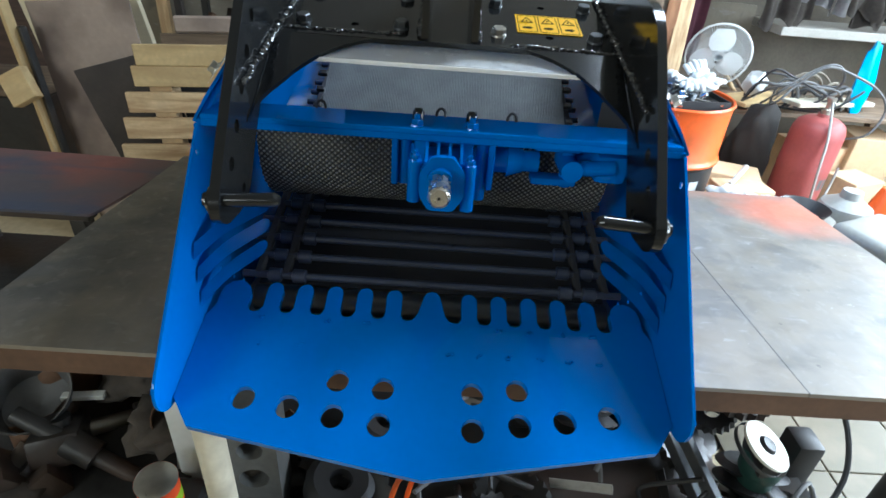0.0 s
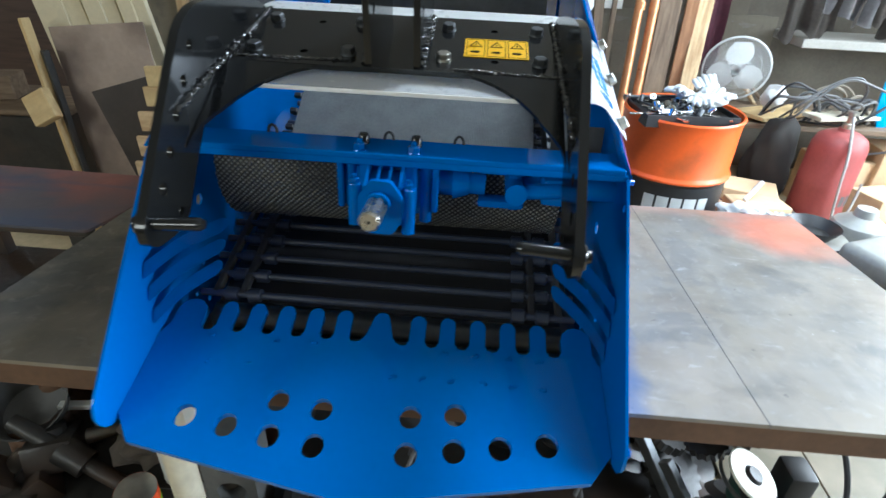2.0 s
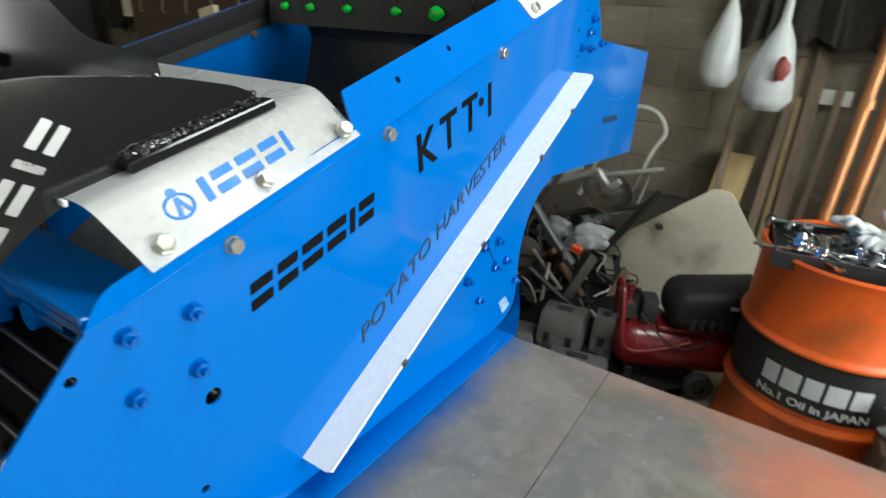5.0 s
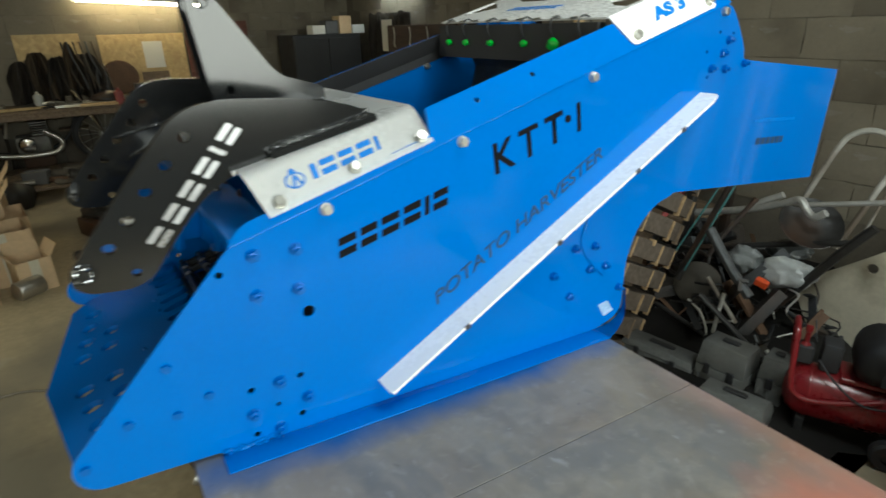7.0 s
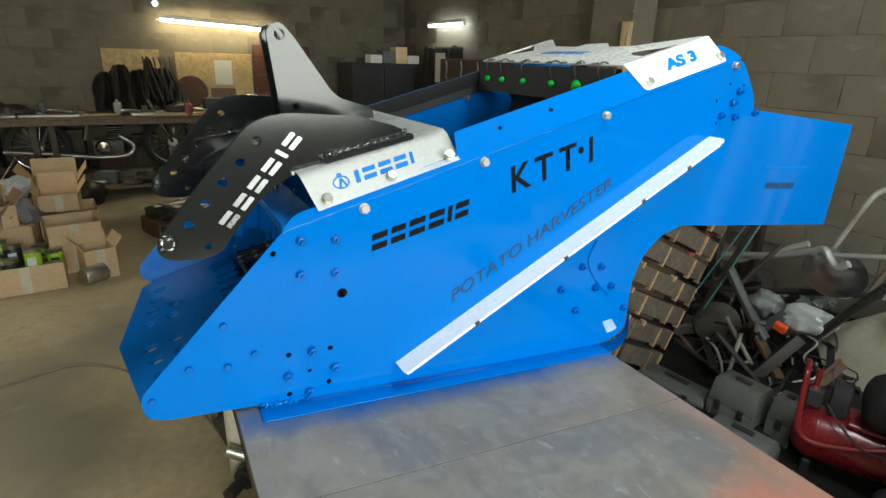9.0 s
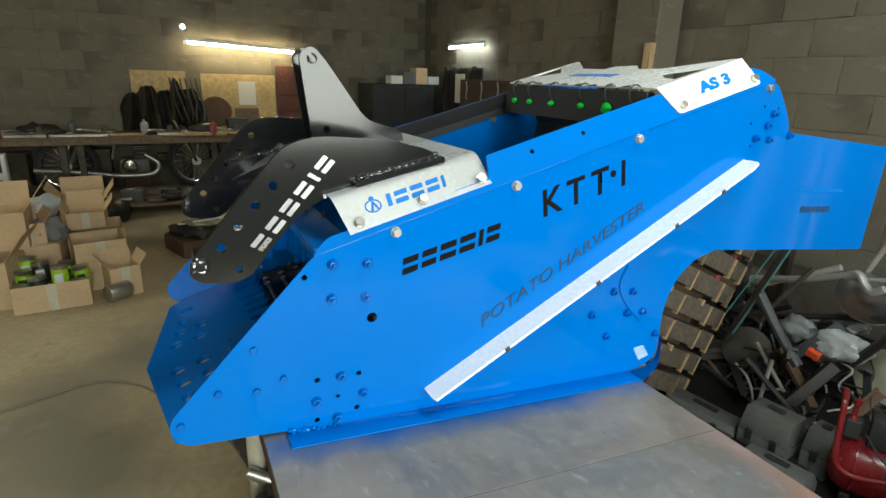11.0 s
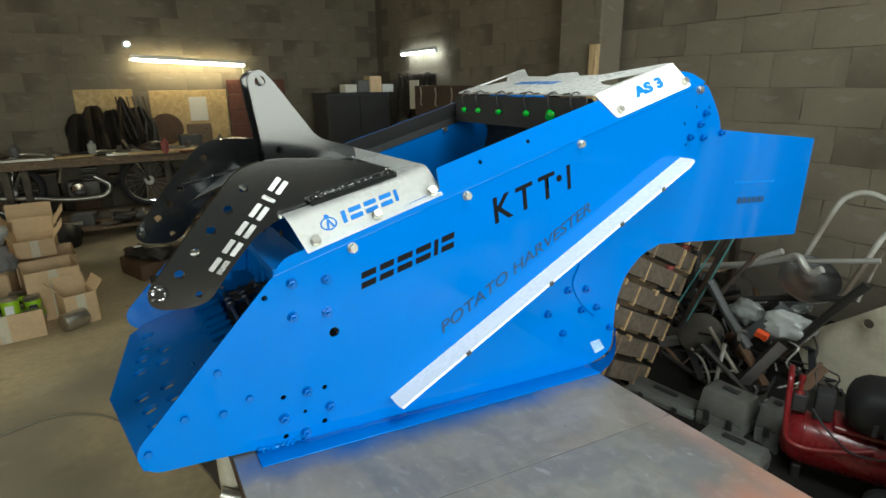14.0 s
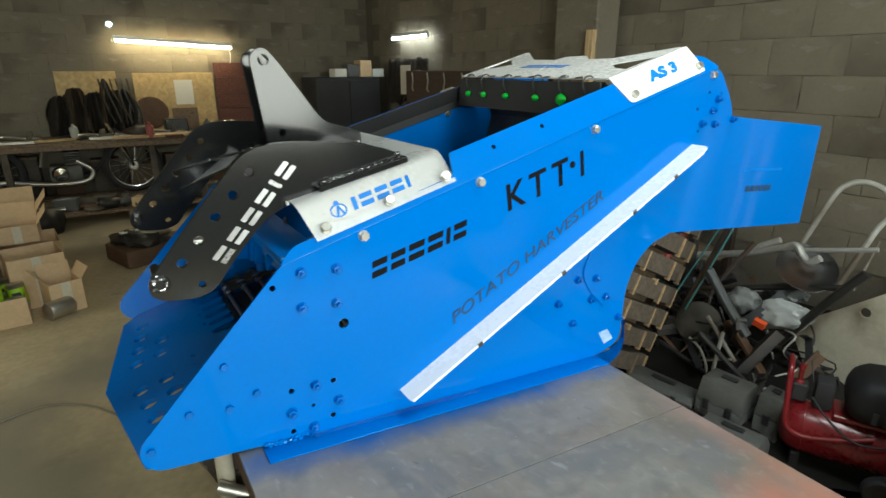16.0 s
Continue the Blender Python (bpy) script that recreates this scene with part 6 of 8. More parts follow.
# steel tube frame, wheel, legs and bags in the scrap
WHITETUBE = mat("chipped_white_tube", (0.45, 0.44, 0.40), 0.5, vary=0.2, bump=0.05, dirt=(0.15, 0.12, 0.09), dirt_amount=0.5)
TEAL = mat("teal_paint", (0.05, 0.16, 0.16), 0.5)
GALV = mat("galvanised_tube", (0.50, 0.49, 0.46), 0.40, 0.5, vary=0.25, bump=0.05)
scrap = [
    ("axle_tube", "dull galvanised tube frame across the scrap heap", [(-0.46, 2.63, 0.46), (-0.18, 2.63, 0.55), (-0.02, 2.63, 0.62), (0.05, 2.62, 0.655), (0.09, 2.61, 0.62), (0.13, 2.60, 0.60), (0.17, 2.60, 0.63)], 0.017, GALV),
    ("axle_tube", "dull galvanised tube fork in the scrap heap", [(-0.19, 2.64, 0.54), (-0.12, 2.65, 0.60), (-0.04, 2.66, 0.65)], 0.016, GALV),
    ("axle_tube", "thin galvanised tube across the scrap heap", [(-0.05, 2.66, 0.60), (0.19, 2.68, 0.66), (0.34, 2.70, 0.70)], 0.011, GALV),
    ("dark_tube", "thick dark tube leaning in the scrap heap", [(-0.20, 2.18, 0.30), (-0.04, 2.24, 0.82)], 0.017, DARKIRON),
    ("thin_rod", "teal painted rod in the scrap heap", [(-0.16, 2.16, 0.36), (-0.015, 2.22, 0.82)], 0.004, TEAL),
    ("thin_rod", "teal painted rod in the scrap heap", [(-0.24, 2.18, 0.40), (-0.085, 2.24, 0.80)], 0.004, TEAL),
    ("steel_bar", "thick grey steel bar leaning in the scrap heap", [(-0.075, 2.16, 0.585), (0.03, 2.17, 0.45), (0.13, 2.18, 0.34)], 0.021, DARKSTEEL),
    ("steel_bar", "dark steel bar leaning in the scrap heap", [(0.02, 2.46, 0.04), (0.29, 2.50, 0.50), (0.38, 2.52, 0.64)], 0.019, DARKIRON),
    ("bent_tube", "chipped white bent tube frame by the wall", [(-0.14, 2.97, 0.40), (-0.10, 3.0, 0.54), (-0.01, 3.02, 0.82), (0.04, 3.03, 0.895), (0.11, 3.03, 0.92), (0.19, 3.03, 0.90), (0.24, 3.02, 0.845), (0.25, 3.02, 0.79), (0.21, 3.01, 0.71), (0.165, 2.99, 0.55), (0.11, 2.96, 0.36)], 0.0135, WHITETUBE),
    ("thin_stick", "thin pale stick beside the bent tube", [(0.19, 2.97, 0.40), (0.235, 3.0, 0.66)], 0.006, WHITETUBE),
    ("bent_wire", "pale bent wire in the scrap heap", [(-0.17, 2.55, 0.33), (-0.07, 2.55, 0.30), (0.01, 2.55, 0.27), (0.04, 2.55, 0.21), (0.05, 2.55, 0.12)], 0.005, WHITETUBE),
    ("chair_leg", "thin grey tube leg of a broken stool", [(-0.31, 2.2, 0.21), (-0.27, 2.2, 0.005)], 0.008, WHITETUBE),
    ("chair_leg", "thin grey tube leg of a broken stool", [(-0.07, 2.2, 0.35), (0.09, 2.2, 0.19)], 0.009, WHITETUBE),
    ("chair_leg", "thin grey tube leg of a broken stool", [(0.02, 2.19, 0.31), (0.00, 2.19, 0.06)], 0.009, WHITETUBE),
    ("chair_leg", "thin grey rod of a broken stool", [(-0.29, 2.19, 0.005), (0.08, 2.19, 0.20)], 0.005, WHITETUBE),
    ("bent_wire", "thin bent wire of a broken stool", [(-0.13, 2.18, 0.22), (-0.06, 2.17, 0.19), (-0.02, 2.17, 0.12), (-0.02, 2.17, 0.06)], 0.006, WHITETUBE),
    ("steel_bar", "dark bar deep in the scrap heap", [(-0.42, 2.5, 0.30), (0.05, 2.6, 0.45), (0.30, 2.65, 0.52)], 0.014, DARKIRON),
    ("steel_bar", "dark bar deep in the scrap heap", [(-0.10, 2.55, 0.64), (-0.20, 2.45, 0.40), (-0.24, 2.42, 0.20)], 0.012, DARKIRON),
]
stool = root("broken_stool", pose(0, 0, 0), "broken tube-legged stool with a dusty brown seat in the scrap", "stool")
for nm, lb, pts, r, mt in scrap:
    if "stool" in lb:
        part("leg" if nm == "chair_leg" else "brace_wire", tube(B(), curve(pts, 6) if len(pts) > 2 else pts, r, 10), mt, stool)
        continue
    thing(nm, tube(B(), curve(pts, 6) if len(pts) > 2 else pts, r, 10), mt, pose(0, 0, 0), lb, "scrap metal", "scrap heap")
part("seat", lathe(B(), [(0.0, -0.03), (0.09, -0.03), (0.105, -0.01), (0.10, 0.02), (0.06, 0.034), (0.0, 0.036)], 28, pose(-0.16, 2.28, 0.26, 62, 0, 25)), mat("dusty_brown_vinyl", (0.045, 0.038, 0.028), 0.7, vary=0.35, scale=8), stool)
bm = B()
lathe(bm, [(0.0, 0.008), (0.07, 0.012), (0.125, 0.026), (0.158, 0.052), (0.162, 0.05), (0.13, 0.018), (0.07, 0.002), (0.0, 0.0)], 40)
thing("plough_disc", bm, DARKIRON, pose(0.09, 2.66, 0.53, 34, 26, 10) @ Matrix.Scale(0.8, 4), "dark steel disc in the scrap", "disc")
for i, (x, y, z, sx, sz) in enumerate(((-0.08, 2.50, 0.35, 0.085, 0.065), (0.10, 2.50, 0.345, 0.12, 0.07), (0.04, 2.66, 0.40, 0.09, 0.05))):
    thing("crumpled_bag", blob(B(), (0, 0, 0), (sx, 0.06, sz), i + 15, 0.32, 4), (GREYBAG, BAG, GREYBAG)[i], pose(x, y, z, 0, -14, 0), "crumpled milky plastic bag on the scrap heap", "bag", "bags on the scrap")
thing("red_clip", box(B(), -0.026, 0.026, -0.015, 0.015, -0.017, 0.017, 0.003), REDLABEL, pose(0.085, 2.36, 0.335, 10, 15, 10), "small bright red plastic clip", "clip")
rng = random.Random(17)
for i in range(12):
    x, y, z = rng.uniform(-0.5, 0.25), rng.uniform(2.22, 2.6), rng.uniform(0.10, 0.26)
    pts = [(x + rng.uniform(-0.16, 0.16), y + rng.uniform(-0.08, 0.08), max(0.03, z + rng.uniform(-0.10, 0.10))) for _ in range(7)]
    thing("tangled_cable", tube(B(), curve(pts, 5), rng.uniform(0.004, 0.009), 6), (RUBBER, DARKIRON, BLACKPLASTIC)[i % 3], pose(0, 0, 0), "black cable tangled in the scrap heap", "cable", "cables in the scrap")
for i in range(14):
    x, y, z = rng.uniform(-0.55, 0.30), rng.uniform(2.25, 2.75), rng.uniform(0.14, 0.30)
    w_, t_, h2 = rng.uniform(0.10, 0.26), rng.uniform(0.006, 0.012), rng.uniform(0.012, 0.03)
    bm = B()
    box(bm, -w_, w_, -h2, h2, -t_, t_, 0.001)
    box(bm, -w_, w_, h2 - 2 * t_, h2, -2.4 * h2, -t_ - 0.0002, 0.001)
    thing("angle_bar", bm, (DARKIRON, DARKSTEEL, RUST)[i % 3], pose(x, y, z, rng.uniform(-60, 60), rng.uniform(-50, 50), rng.uniform(0, 180)), "short dark angle bar in the scrap heap", "steel bar", "scrap heap")
rng = random.Random(11)
for i in range(26):
    x, y = rng.uniform(-0.75, 0.40), rng.uniform(2.3, 3.1)
    h_ = 0.05 + 0.12 * (y - 1.9) / 1.1
    kind = i % 4
    bm = B()
    if kind == 0:
        lathe(bm, [(0.02, -0.02), (0.07, -0.02), (0.08, -0.01), (0.08, 0.01), (0.07, 0.02), (0.02, 0.02), (0.02, -0.02)], 18)
        nm, lb, mt, ct = "pulley", "rusty pulley in the scrap heap", DARKIRON, "pulley"
    elif kind == 1:
        box(bm, -0.12, 0.12, -0.05, 0.05, -0.03, 0.03, 0.008)
        nm, lb, mt, ct = "iron_block", "oily iron block in the scrap heap", DARKIRON, "iron block"
    elif kind == 2:
        tube(bm, curve([(-0.25, 0, 0), (-0.1, 0.05, 0.06), (0.1, -0.03, 0.03), (0.28, 0.02, 0.1)], 5), 0.014, 8)
        nm, lb, mt, ct = "bent_pipe", "bent dark pipe in the scrap heap", DARKIRON, "pipe"
    else:
        blob(bm, (0, 0, 0), (0.13, 0.12, 0.09), i + 40, 0.6, 2)
        nm, lb, mt, ct = "sack", "black sack in the scrap heap", CLOTH, "sack"
    thing(nm, bm, mt, pose(x, y, h_ * rng.uniform(0.5, 1.3), rng.uniform(0, 90) if kind == 0 else rng.uniform(-15, 15), rng.uniform(-20, 20), rng.uniform(0, 180)), lb, ct, "scrap heap")
bm = B()
nx, ny = 26, 22
vs = [[bm.verts.new((-1.3 + 2.0 * i / nx, 1.6 + 1.68 * j / ny, max(0.0, (0.15 * min(1, j / 9) * min(1, i / 5) * min(1, (nx - i) / 5)) * (1 + 0.8 * noise.noise(Vector((i * 0.4, j * 0.4, 1)))) - 0.02))) for i in range(nx + 1)] for j in range(ny + 1)]
for j in range(ny):
    for i in range(nx):
        bm.faces.new((vs[j][i], vs[j][i + 1], vs[j + 1][i + 1], vs[j + 1][i]))
thing("scrap_mound", bm, mat("oily_black_dirt", (0.010, 0.009, 0.008), 0.8, vary=0.5, scale=14, bump=0.4, spec=0.25), pose(0, 0, 0), "mound of dark oily scrap by the wall", "scrap", kind="stuff")

# bars, brackets and short ends thrown on the heap
rng = random.Random(77)
for i in range(44):
    x, y = rng.uniform(-0.48, 0.34), rng.uniform(2.12, 2.78)
    z = rng.uniform(0.06, 0.18) + 0.22 * (y - 2.12)
    w_ = rng.uniform(0.05, 0.20)
    bm = B()
    if i % 4 == 0:
        tube(bm, [(-w_, 0, 0), (w_, 0, 0)], rng.uniform(0.006, 0.014), 10)
    elif i % 4 == 1:
        box(bm, -w_, w_, -0.016, 0.016, -0.003, 0.003, 0.001)
        box(bm, w_ - 0.006, w_, -0.016, 0.016, 0.0032, 0.06, 0.001)
    elif i % 4 == 2:
        tube(bm, curve([(-w_, 0, 0), (-w_ * 0.3, 0.03, 0.02), (w_ * 0.4, -0.02, 0.05), (w_, 0.01, 0.02)], 5), 0.0045, 8)
    else:
        box(bm, -0.035, 0.035, -0.03, 0.03, -0.02, 0.02, 0.006)
        cyl(bm, (0.034, 0, 0), (0.07, 0, 0), 0.012, 12)
    thing("scrap_piece", bm, (DARKSTEEL, DARKIRON, GALV, RUST, DARKIRON, DARKSTEEL)[i % 6], pose(x, y, z, rng.uniform(-40, 40), rng.uniform(-55, 55), rng.uniform(0, 180)), "short dark steel offcut on the scrap heap", "scrap metal", "scrap heap")

# stack of brown slats behind the table
SLAT = wood("brown_slat", (0.095, 0.074, 0.055), (0.055, 0.041, 0.029), 0.8)
PEG = wood("pale_peg", (0.42, 0.29, 0.15), (0.28, 0.18, 0.09), 0.75)
stack = root("slat_stack", pose(-0.20, 1.93, 0.245, -25), "tilted stack of brown wooden slats with pale ends", "wood stack")
rng = random.Random(21)
for r in range(-2, 6):
    z = 0.116 * r - 0.04
    for c, (y0, y1, dx) in enumerate(((0.0, 0.145, -0.03), (-0.2, 0.0, 0.0), (-0.4, -0.2, -0.004), (-0.6, -0.4, 0.0))):
        j = rng.uniform(-0.012, 0.012)
        part("slat", box(B(), dx - 0.14, dx + rng.uniform(-0.006, 0.004), y0 + j + 0.003, y1 + j - 0.003, z, z + 0.083, 0.002), SLAT, stack)
        if c < 3:
            part("slat_end", box(B(), dx - 0.02, dx + 0.007, y1 + j - 0.010, y1 + j - 0.0035, z - 0.012, z + 0.080, 0.001), PEG if rng.random() < 0.75 else OLDWOOD, stack)
        if c and rng.random() < 0.6:
            yy = rng.uniform(y0 + 0.05, y1 - 0.05)
            part("peg", box(B(), dx - 0.02, dx + 0.008, yy, yy + 0.012, z + 0.066, z + 0.092, 0.001), PEG, stack)
part("slat_core", box(B(), -0.30, -0.145, -0.60, 0.12, -0.30, 0.62, 0.004), OLDWOOD, stack)

# ---- left side behind the table ----
PALEFOAM = mat("pale_insulation", (0.66, 0.58, 0.40), 0.85, vary=0.1, scale=3, bump=0.08)

def leaning(name, label, material, x0, x1, h_, y0, z0, lean, t, roll=0.0, cat="board"):
    """A sheet that leans back from its lower edge."""
    return thing(name, box(B(), 0, x1 - x0, -t / 2, t / 2, 0, h_, 0.002), material, pose(x0, y0, z0) @ pose(0, 0, 0, -lean, 0, 0) @ pose(0, 0, 0, 0, roll, 0), label, cat)


leaning("hardboard_sheet", "brown hardboard sheet leaning in the corner", BROWNPAPER, -1.560, -1.148, 0.985, 1.66, 0.0, 4, 0.008, -5.8)
leaning("hardboard_sheet", "dark brown sheet leaning behind the pallet", mat("dark_brown_sheet", (0.055, 0.045, 0.04), 0.75, vary=0.3, scale=4, bump=0.05, dirt=(0.03, 0.026, 0.024), dirt_amount=0.4), -1.231, -0.88, 0.79, 1.58, 0.0, 2, 0.008, -17)
for i, (x, w) in enumerate(((-1.522, 0.122), (-1.394, 0.084), (-1.306, 0.076), (-1.226, 0.068), (-1.154, 0.060), (-1.090, 0.058))):
    leaning("foam_board", "pale cream insulation board leaning in the corner", PALEFOAM, x, x + w, 1.34 - 0.01 * (i % 3), 1.735 + 0.012 * (i % 2), 0.0, 4, 0.03, -12 - 0.6 * (i % 2))
plank("beam", "dark wooden beam leaning in the corner", (-1.578, 1.605, 0.0), (-1.650, 1.655, 0.90), 0.026, 0.03, DARKIRON)
plank("batten", "yellowed batten leaning beside the hardboard", (-1.608, 1.60, 0.0), (-1.700, 1.66, 1.02), 0.035, 0.03, PLY)
plank("offcut", "yellow pine offcut wedged between beams", (-1.700, 1.545, 0.668), (-1.605, 1.555, 0.718), 0.125, 0.045, PLY, 1.2)
o = root("dark_chest", pose(-2.22, 2.12, 0.0, 0, 0, 6), "dark grimy chest beside the leaning boards", "chest")
part("body", box(B(), -0.34, 0.34, -0.22, 0.22, 0.0, 0.52, 0.01), DARKIRON, o)
part("lid", box(B(), -0.35, 0.35, -0.23, 0.23, 0.5205, 0.55, 0.008), OLDWOOD, o)
thing("wooden_box", box(B(), -0.09, 0.09, -0.08, 0.08, 0.0, 0.12, 0.006), OLDWOOD, pose(-2.30, 2.10, 0.551, 0, 0, 15), "brown wooden box on the dark chest", "box")
pal = root("pallet", pose(-1.165, 1.50, 0.0, -3, -2.7, 3), "worn wooden pallet standing on its edge", "pallet")
for i, (z0, z1, dx) in enumerate(((0.812, 0.889, 0.036), (0.734, 0.811, 0.012), (0.633, 0.712, -0.034), (0.527, 0.612, -0.066), (0.425, 0.503, -0.10), (0.32, 0.398, -0.12), (0.215, 0.292, -0.13), (0.11, 0.187, -0.13), (0.02, 0.09, -0.13))):
    part("slat", box(B(), dx, 0.95, -0.011, 0.011, z0, z1, 0.003), PINE if i > 1 else PLY, pal)
for x in (0.055, 0.46, 0.82):
    part("stringer", box(B(), x, x + 0.085, 0.0115, 0.10, 0.0, 0.80, 0.003), PINE, pal)
part("back_slat", box(B(), 0.16, 0.95, 0.101, 0.12, 0.915, 0.978, 0.008), BROWNPAPER, pal)
part("back_slat", box(B(), 0.10, 0.95, 0.101, 0.12, 0.80, 0.912, 0.002), OLDWOOD, pal)
part("backing", box(B(), -0.10, 0.95, 0.121, 0.126, 0.0, 0.80, 0.001), RUBBER, pal, "dark sheet behind the pallet")
# tinted dark sheet lying past the table
SHEET = mat("heat_tinted_sheet", (0.12, 0.10, 0.105), 0.5, 0.3, vary=0.35, scale=2, bump=0.03, dirt=(0.24, 0.085, 0.065), dirt_amount=0.6, dirt_scale=2.2)
patches(SHEET, (0.30, 0.11, 0.085), 2.2, 0.50, 0.62, (0.8, 2.6, 1), 0.75)
patches(SHEET, (0.06, 0.08, 0.13), 2.8, 0.54, 0.66, (0.8, 2.8, 1), 0.7)
bm = B()
plate(bm, rounded([(-1.50, 1.00), (-1.50, 0.63), (-0.875, 0.635), (-0.858, 0.69), (-0.79, 0.99)], 0.01, 3), 0.008, pose(0, 0, 0.672))
thing("dark_sheet", bm, SHEET, pose(0, 0, 0), "dark heat-tinted steel sheet lying on a low stand", "sheet")
o = root("low_stand", pose(0, 0, 0), "dark iron stand under the steel sheet", "stand")
for x, y in ((-1.44, 0.70), (-0.95, 0.70), (-1.44, 0.94), (-0.90, 0.94)):
    part("leg", box(B(), x - 0.02, x + 0.02, y - 0.02, y + 0.02, 0.0, 0.64, 0.002), DARKIRON, o)
part("rail", box(B(), -1.48, -0.90, 0.66, 0.70, 0.641, 0.6715, 0.002), DARKIRON, o)
part("rail", box(B(), -1.48, -0.86, 0.92, 0.96, 0.641, 0.6715, 0.002), DARKIRON, o)
part("lower_shelf", box(B(), -1.48, -0.90, 0.66, 0.98, 0.36, 0.385, 0.003), DARKIRON, o)
# shelf with parts in the far corner
rackm = root("parts_rack", pose(-0.95, 2.6, 0), "dark open rack with pipes and boxes", "rack")
for x in (-0.5, 0.5):
    for y in (0, 0.35):
        part("upright", box(B(), x - 0.02, x + 0.02, y - 0.02, y + 0.02, 0, 0.93, 0.002), DARKIRON, rackm)
for z in (0.4, 0.9):
    part("shelf", box(B(), -0.519, 0.519, -0.019, 0.369, z, z + 0.025, 0.002), OLDWOOD, rackm)
for i in range(9):
    r2 = random.Random(i + 5)
    plank("pipe_offcut", "red-brown rusty bar standing in the rack", (-1.35 + 0.10 * i, 2.5, 0.426), (-1.30 + 0.10 * i, 2.66 + 0.02 * i, 0.426 + r2.uniform(0.3, 0.45)), 0.03, 0.03, (RUST, DARKIRON, DULLRED)[i % 3], 0, "bars in the rack")
for i in range(5):
    thing("parts_box", box(B(), -0.09, 0.09, -0.1, 0.1, 0, 0.16, 0.005), (GREYPLASTIC, CARD, BLACKPLASTIC)[i % 3], pose(-1.35 + 0.2 * i, 2.78, 0.926), "small parts box on the rack", "box", "boxes on the rack")

# ---- below and in front of the table ----
TILE = mat("floor_tile", (0.165, 0.145, 0.100), 0.55, vary=0.12, scale=3, bump=0.05, dirt=(0.25, 0.21, 0.15), dirt_amount=0.3)
tile = None
tf = bpy.data.objects["floor"]
for i in range(5):
    for j in range(14):
        p = Matrix.Translation((0.95 + 0.305 * i, 0.20 + 0.305 * j - 2.735, 0.0))
        if tile is None:
            tile = part("floor_tile", box(B(), 0.002, 0.302, 0.002, 0.302, 0.001, 0.010, 0.002), TILE, tf)
            tile.matrix_basis = p
        else:
            again("floor_tile", tile, p, tf)


def bench_grinder(m):
    o = root("bench_grinder", m, "green angle grinder with a pale grinding disc", "grinder")
    part("body", lathe(B(), [(0.0, -0.28), (0.035, -0.275), (0.042, -0.22), (0.042, -0.06), (0.05, -0.04), (0.05, 0.0), (0.03, 0.03), (0.0, 0.035)], 22, pose(0, 0, 0)), mat("dark_green_paint", (0.02, 0.055, 0.045), 0.4), o)
    part("head", box(B(), -0.035, 0.035, -0.05, 0.05, -0.01, 0.05, 0.012, seg=2), BLACKPLASTIC, o)
    part("disc", lathe(B(), [(0.0, 0.004), (0.062, 0.004), (0.064, 0.0), (0.062, -0.004), (0.0, -0.004)], 36, pose(-0.015, -0.01, 0.075, 6, 33, 0)), mat("pale_disc", (0.72, 0.71, 0.62), 0.6), o, "pale worn disc")
    part("flange_nut", lathe(B(), [(0.0, 0.014), (0.018, 0.012), (0.024, 0.004)], 16, pose(-0.015, -0.01, 0.075, 6, 33, 0)), BLACKPLASTIC, o)
    part("guard", lathe(B(), [(0.066, -0.014), (0.068, -0.004), (0.066, -0.002)], 24, pose(-0.022, -0.005, 0.058, 6, 33, 0)), DARKSTEEL, o)
    return o


bench_grinder(pose(0.85, 0.32, 0.29, 6, -10, 0))
bm = B()
box(bm, 0.95, 1.02, 0.34, 0.42, 0.0, 0.31, 0.012, seg=2)
thing("black_box", bm, BLACKPLASTIC, pose(0, 0, 0), "open black plastic switch box", "switch box")
thing("cable_loop", tube(B(), curve([(0.80, 0.45, 0.38), (0.95, 0.50, 0.40), (1.10, 0.48, 0.36), (1.12, 0.36, 0.22), (1.02, 0.26, 0.08)], 6), 0.007, 8), BLACKPLASTIC, pose(0, 0, 0), "black cable looped under the table", "cable")
for x0, x1, y in ((0.60, 0.78, 0.30), (0.64, 0.84, 0.22)):
    thing("steel_angle", box(B(), 0, 0.42, -0.015, 0.015, -0.012, 0.012, 0.002), DARKSTEEL, look((x0, y + 0.12, 0.34), (x1, y - 0.10, 0.05)) @ pose(0, 0, 0, 0, 90, 0), "grey steel angle leaning under the table", "steel bar", "steel bars under the table")
rng = random.Random(8)
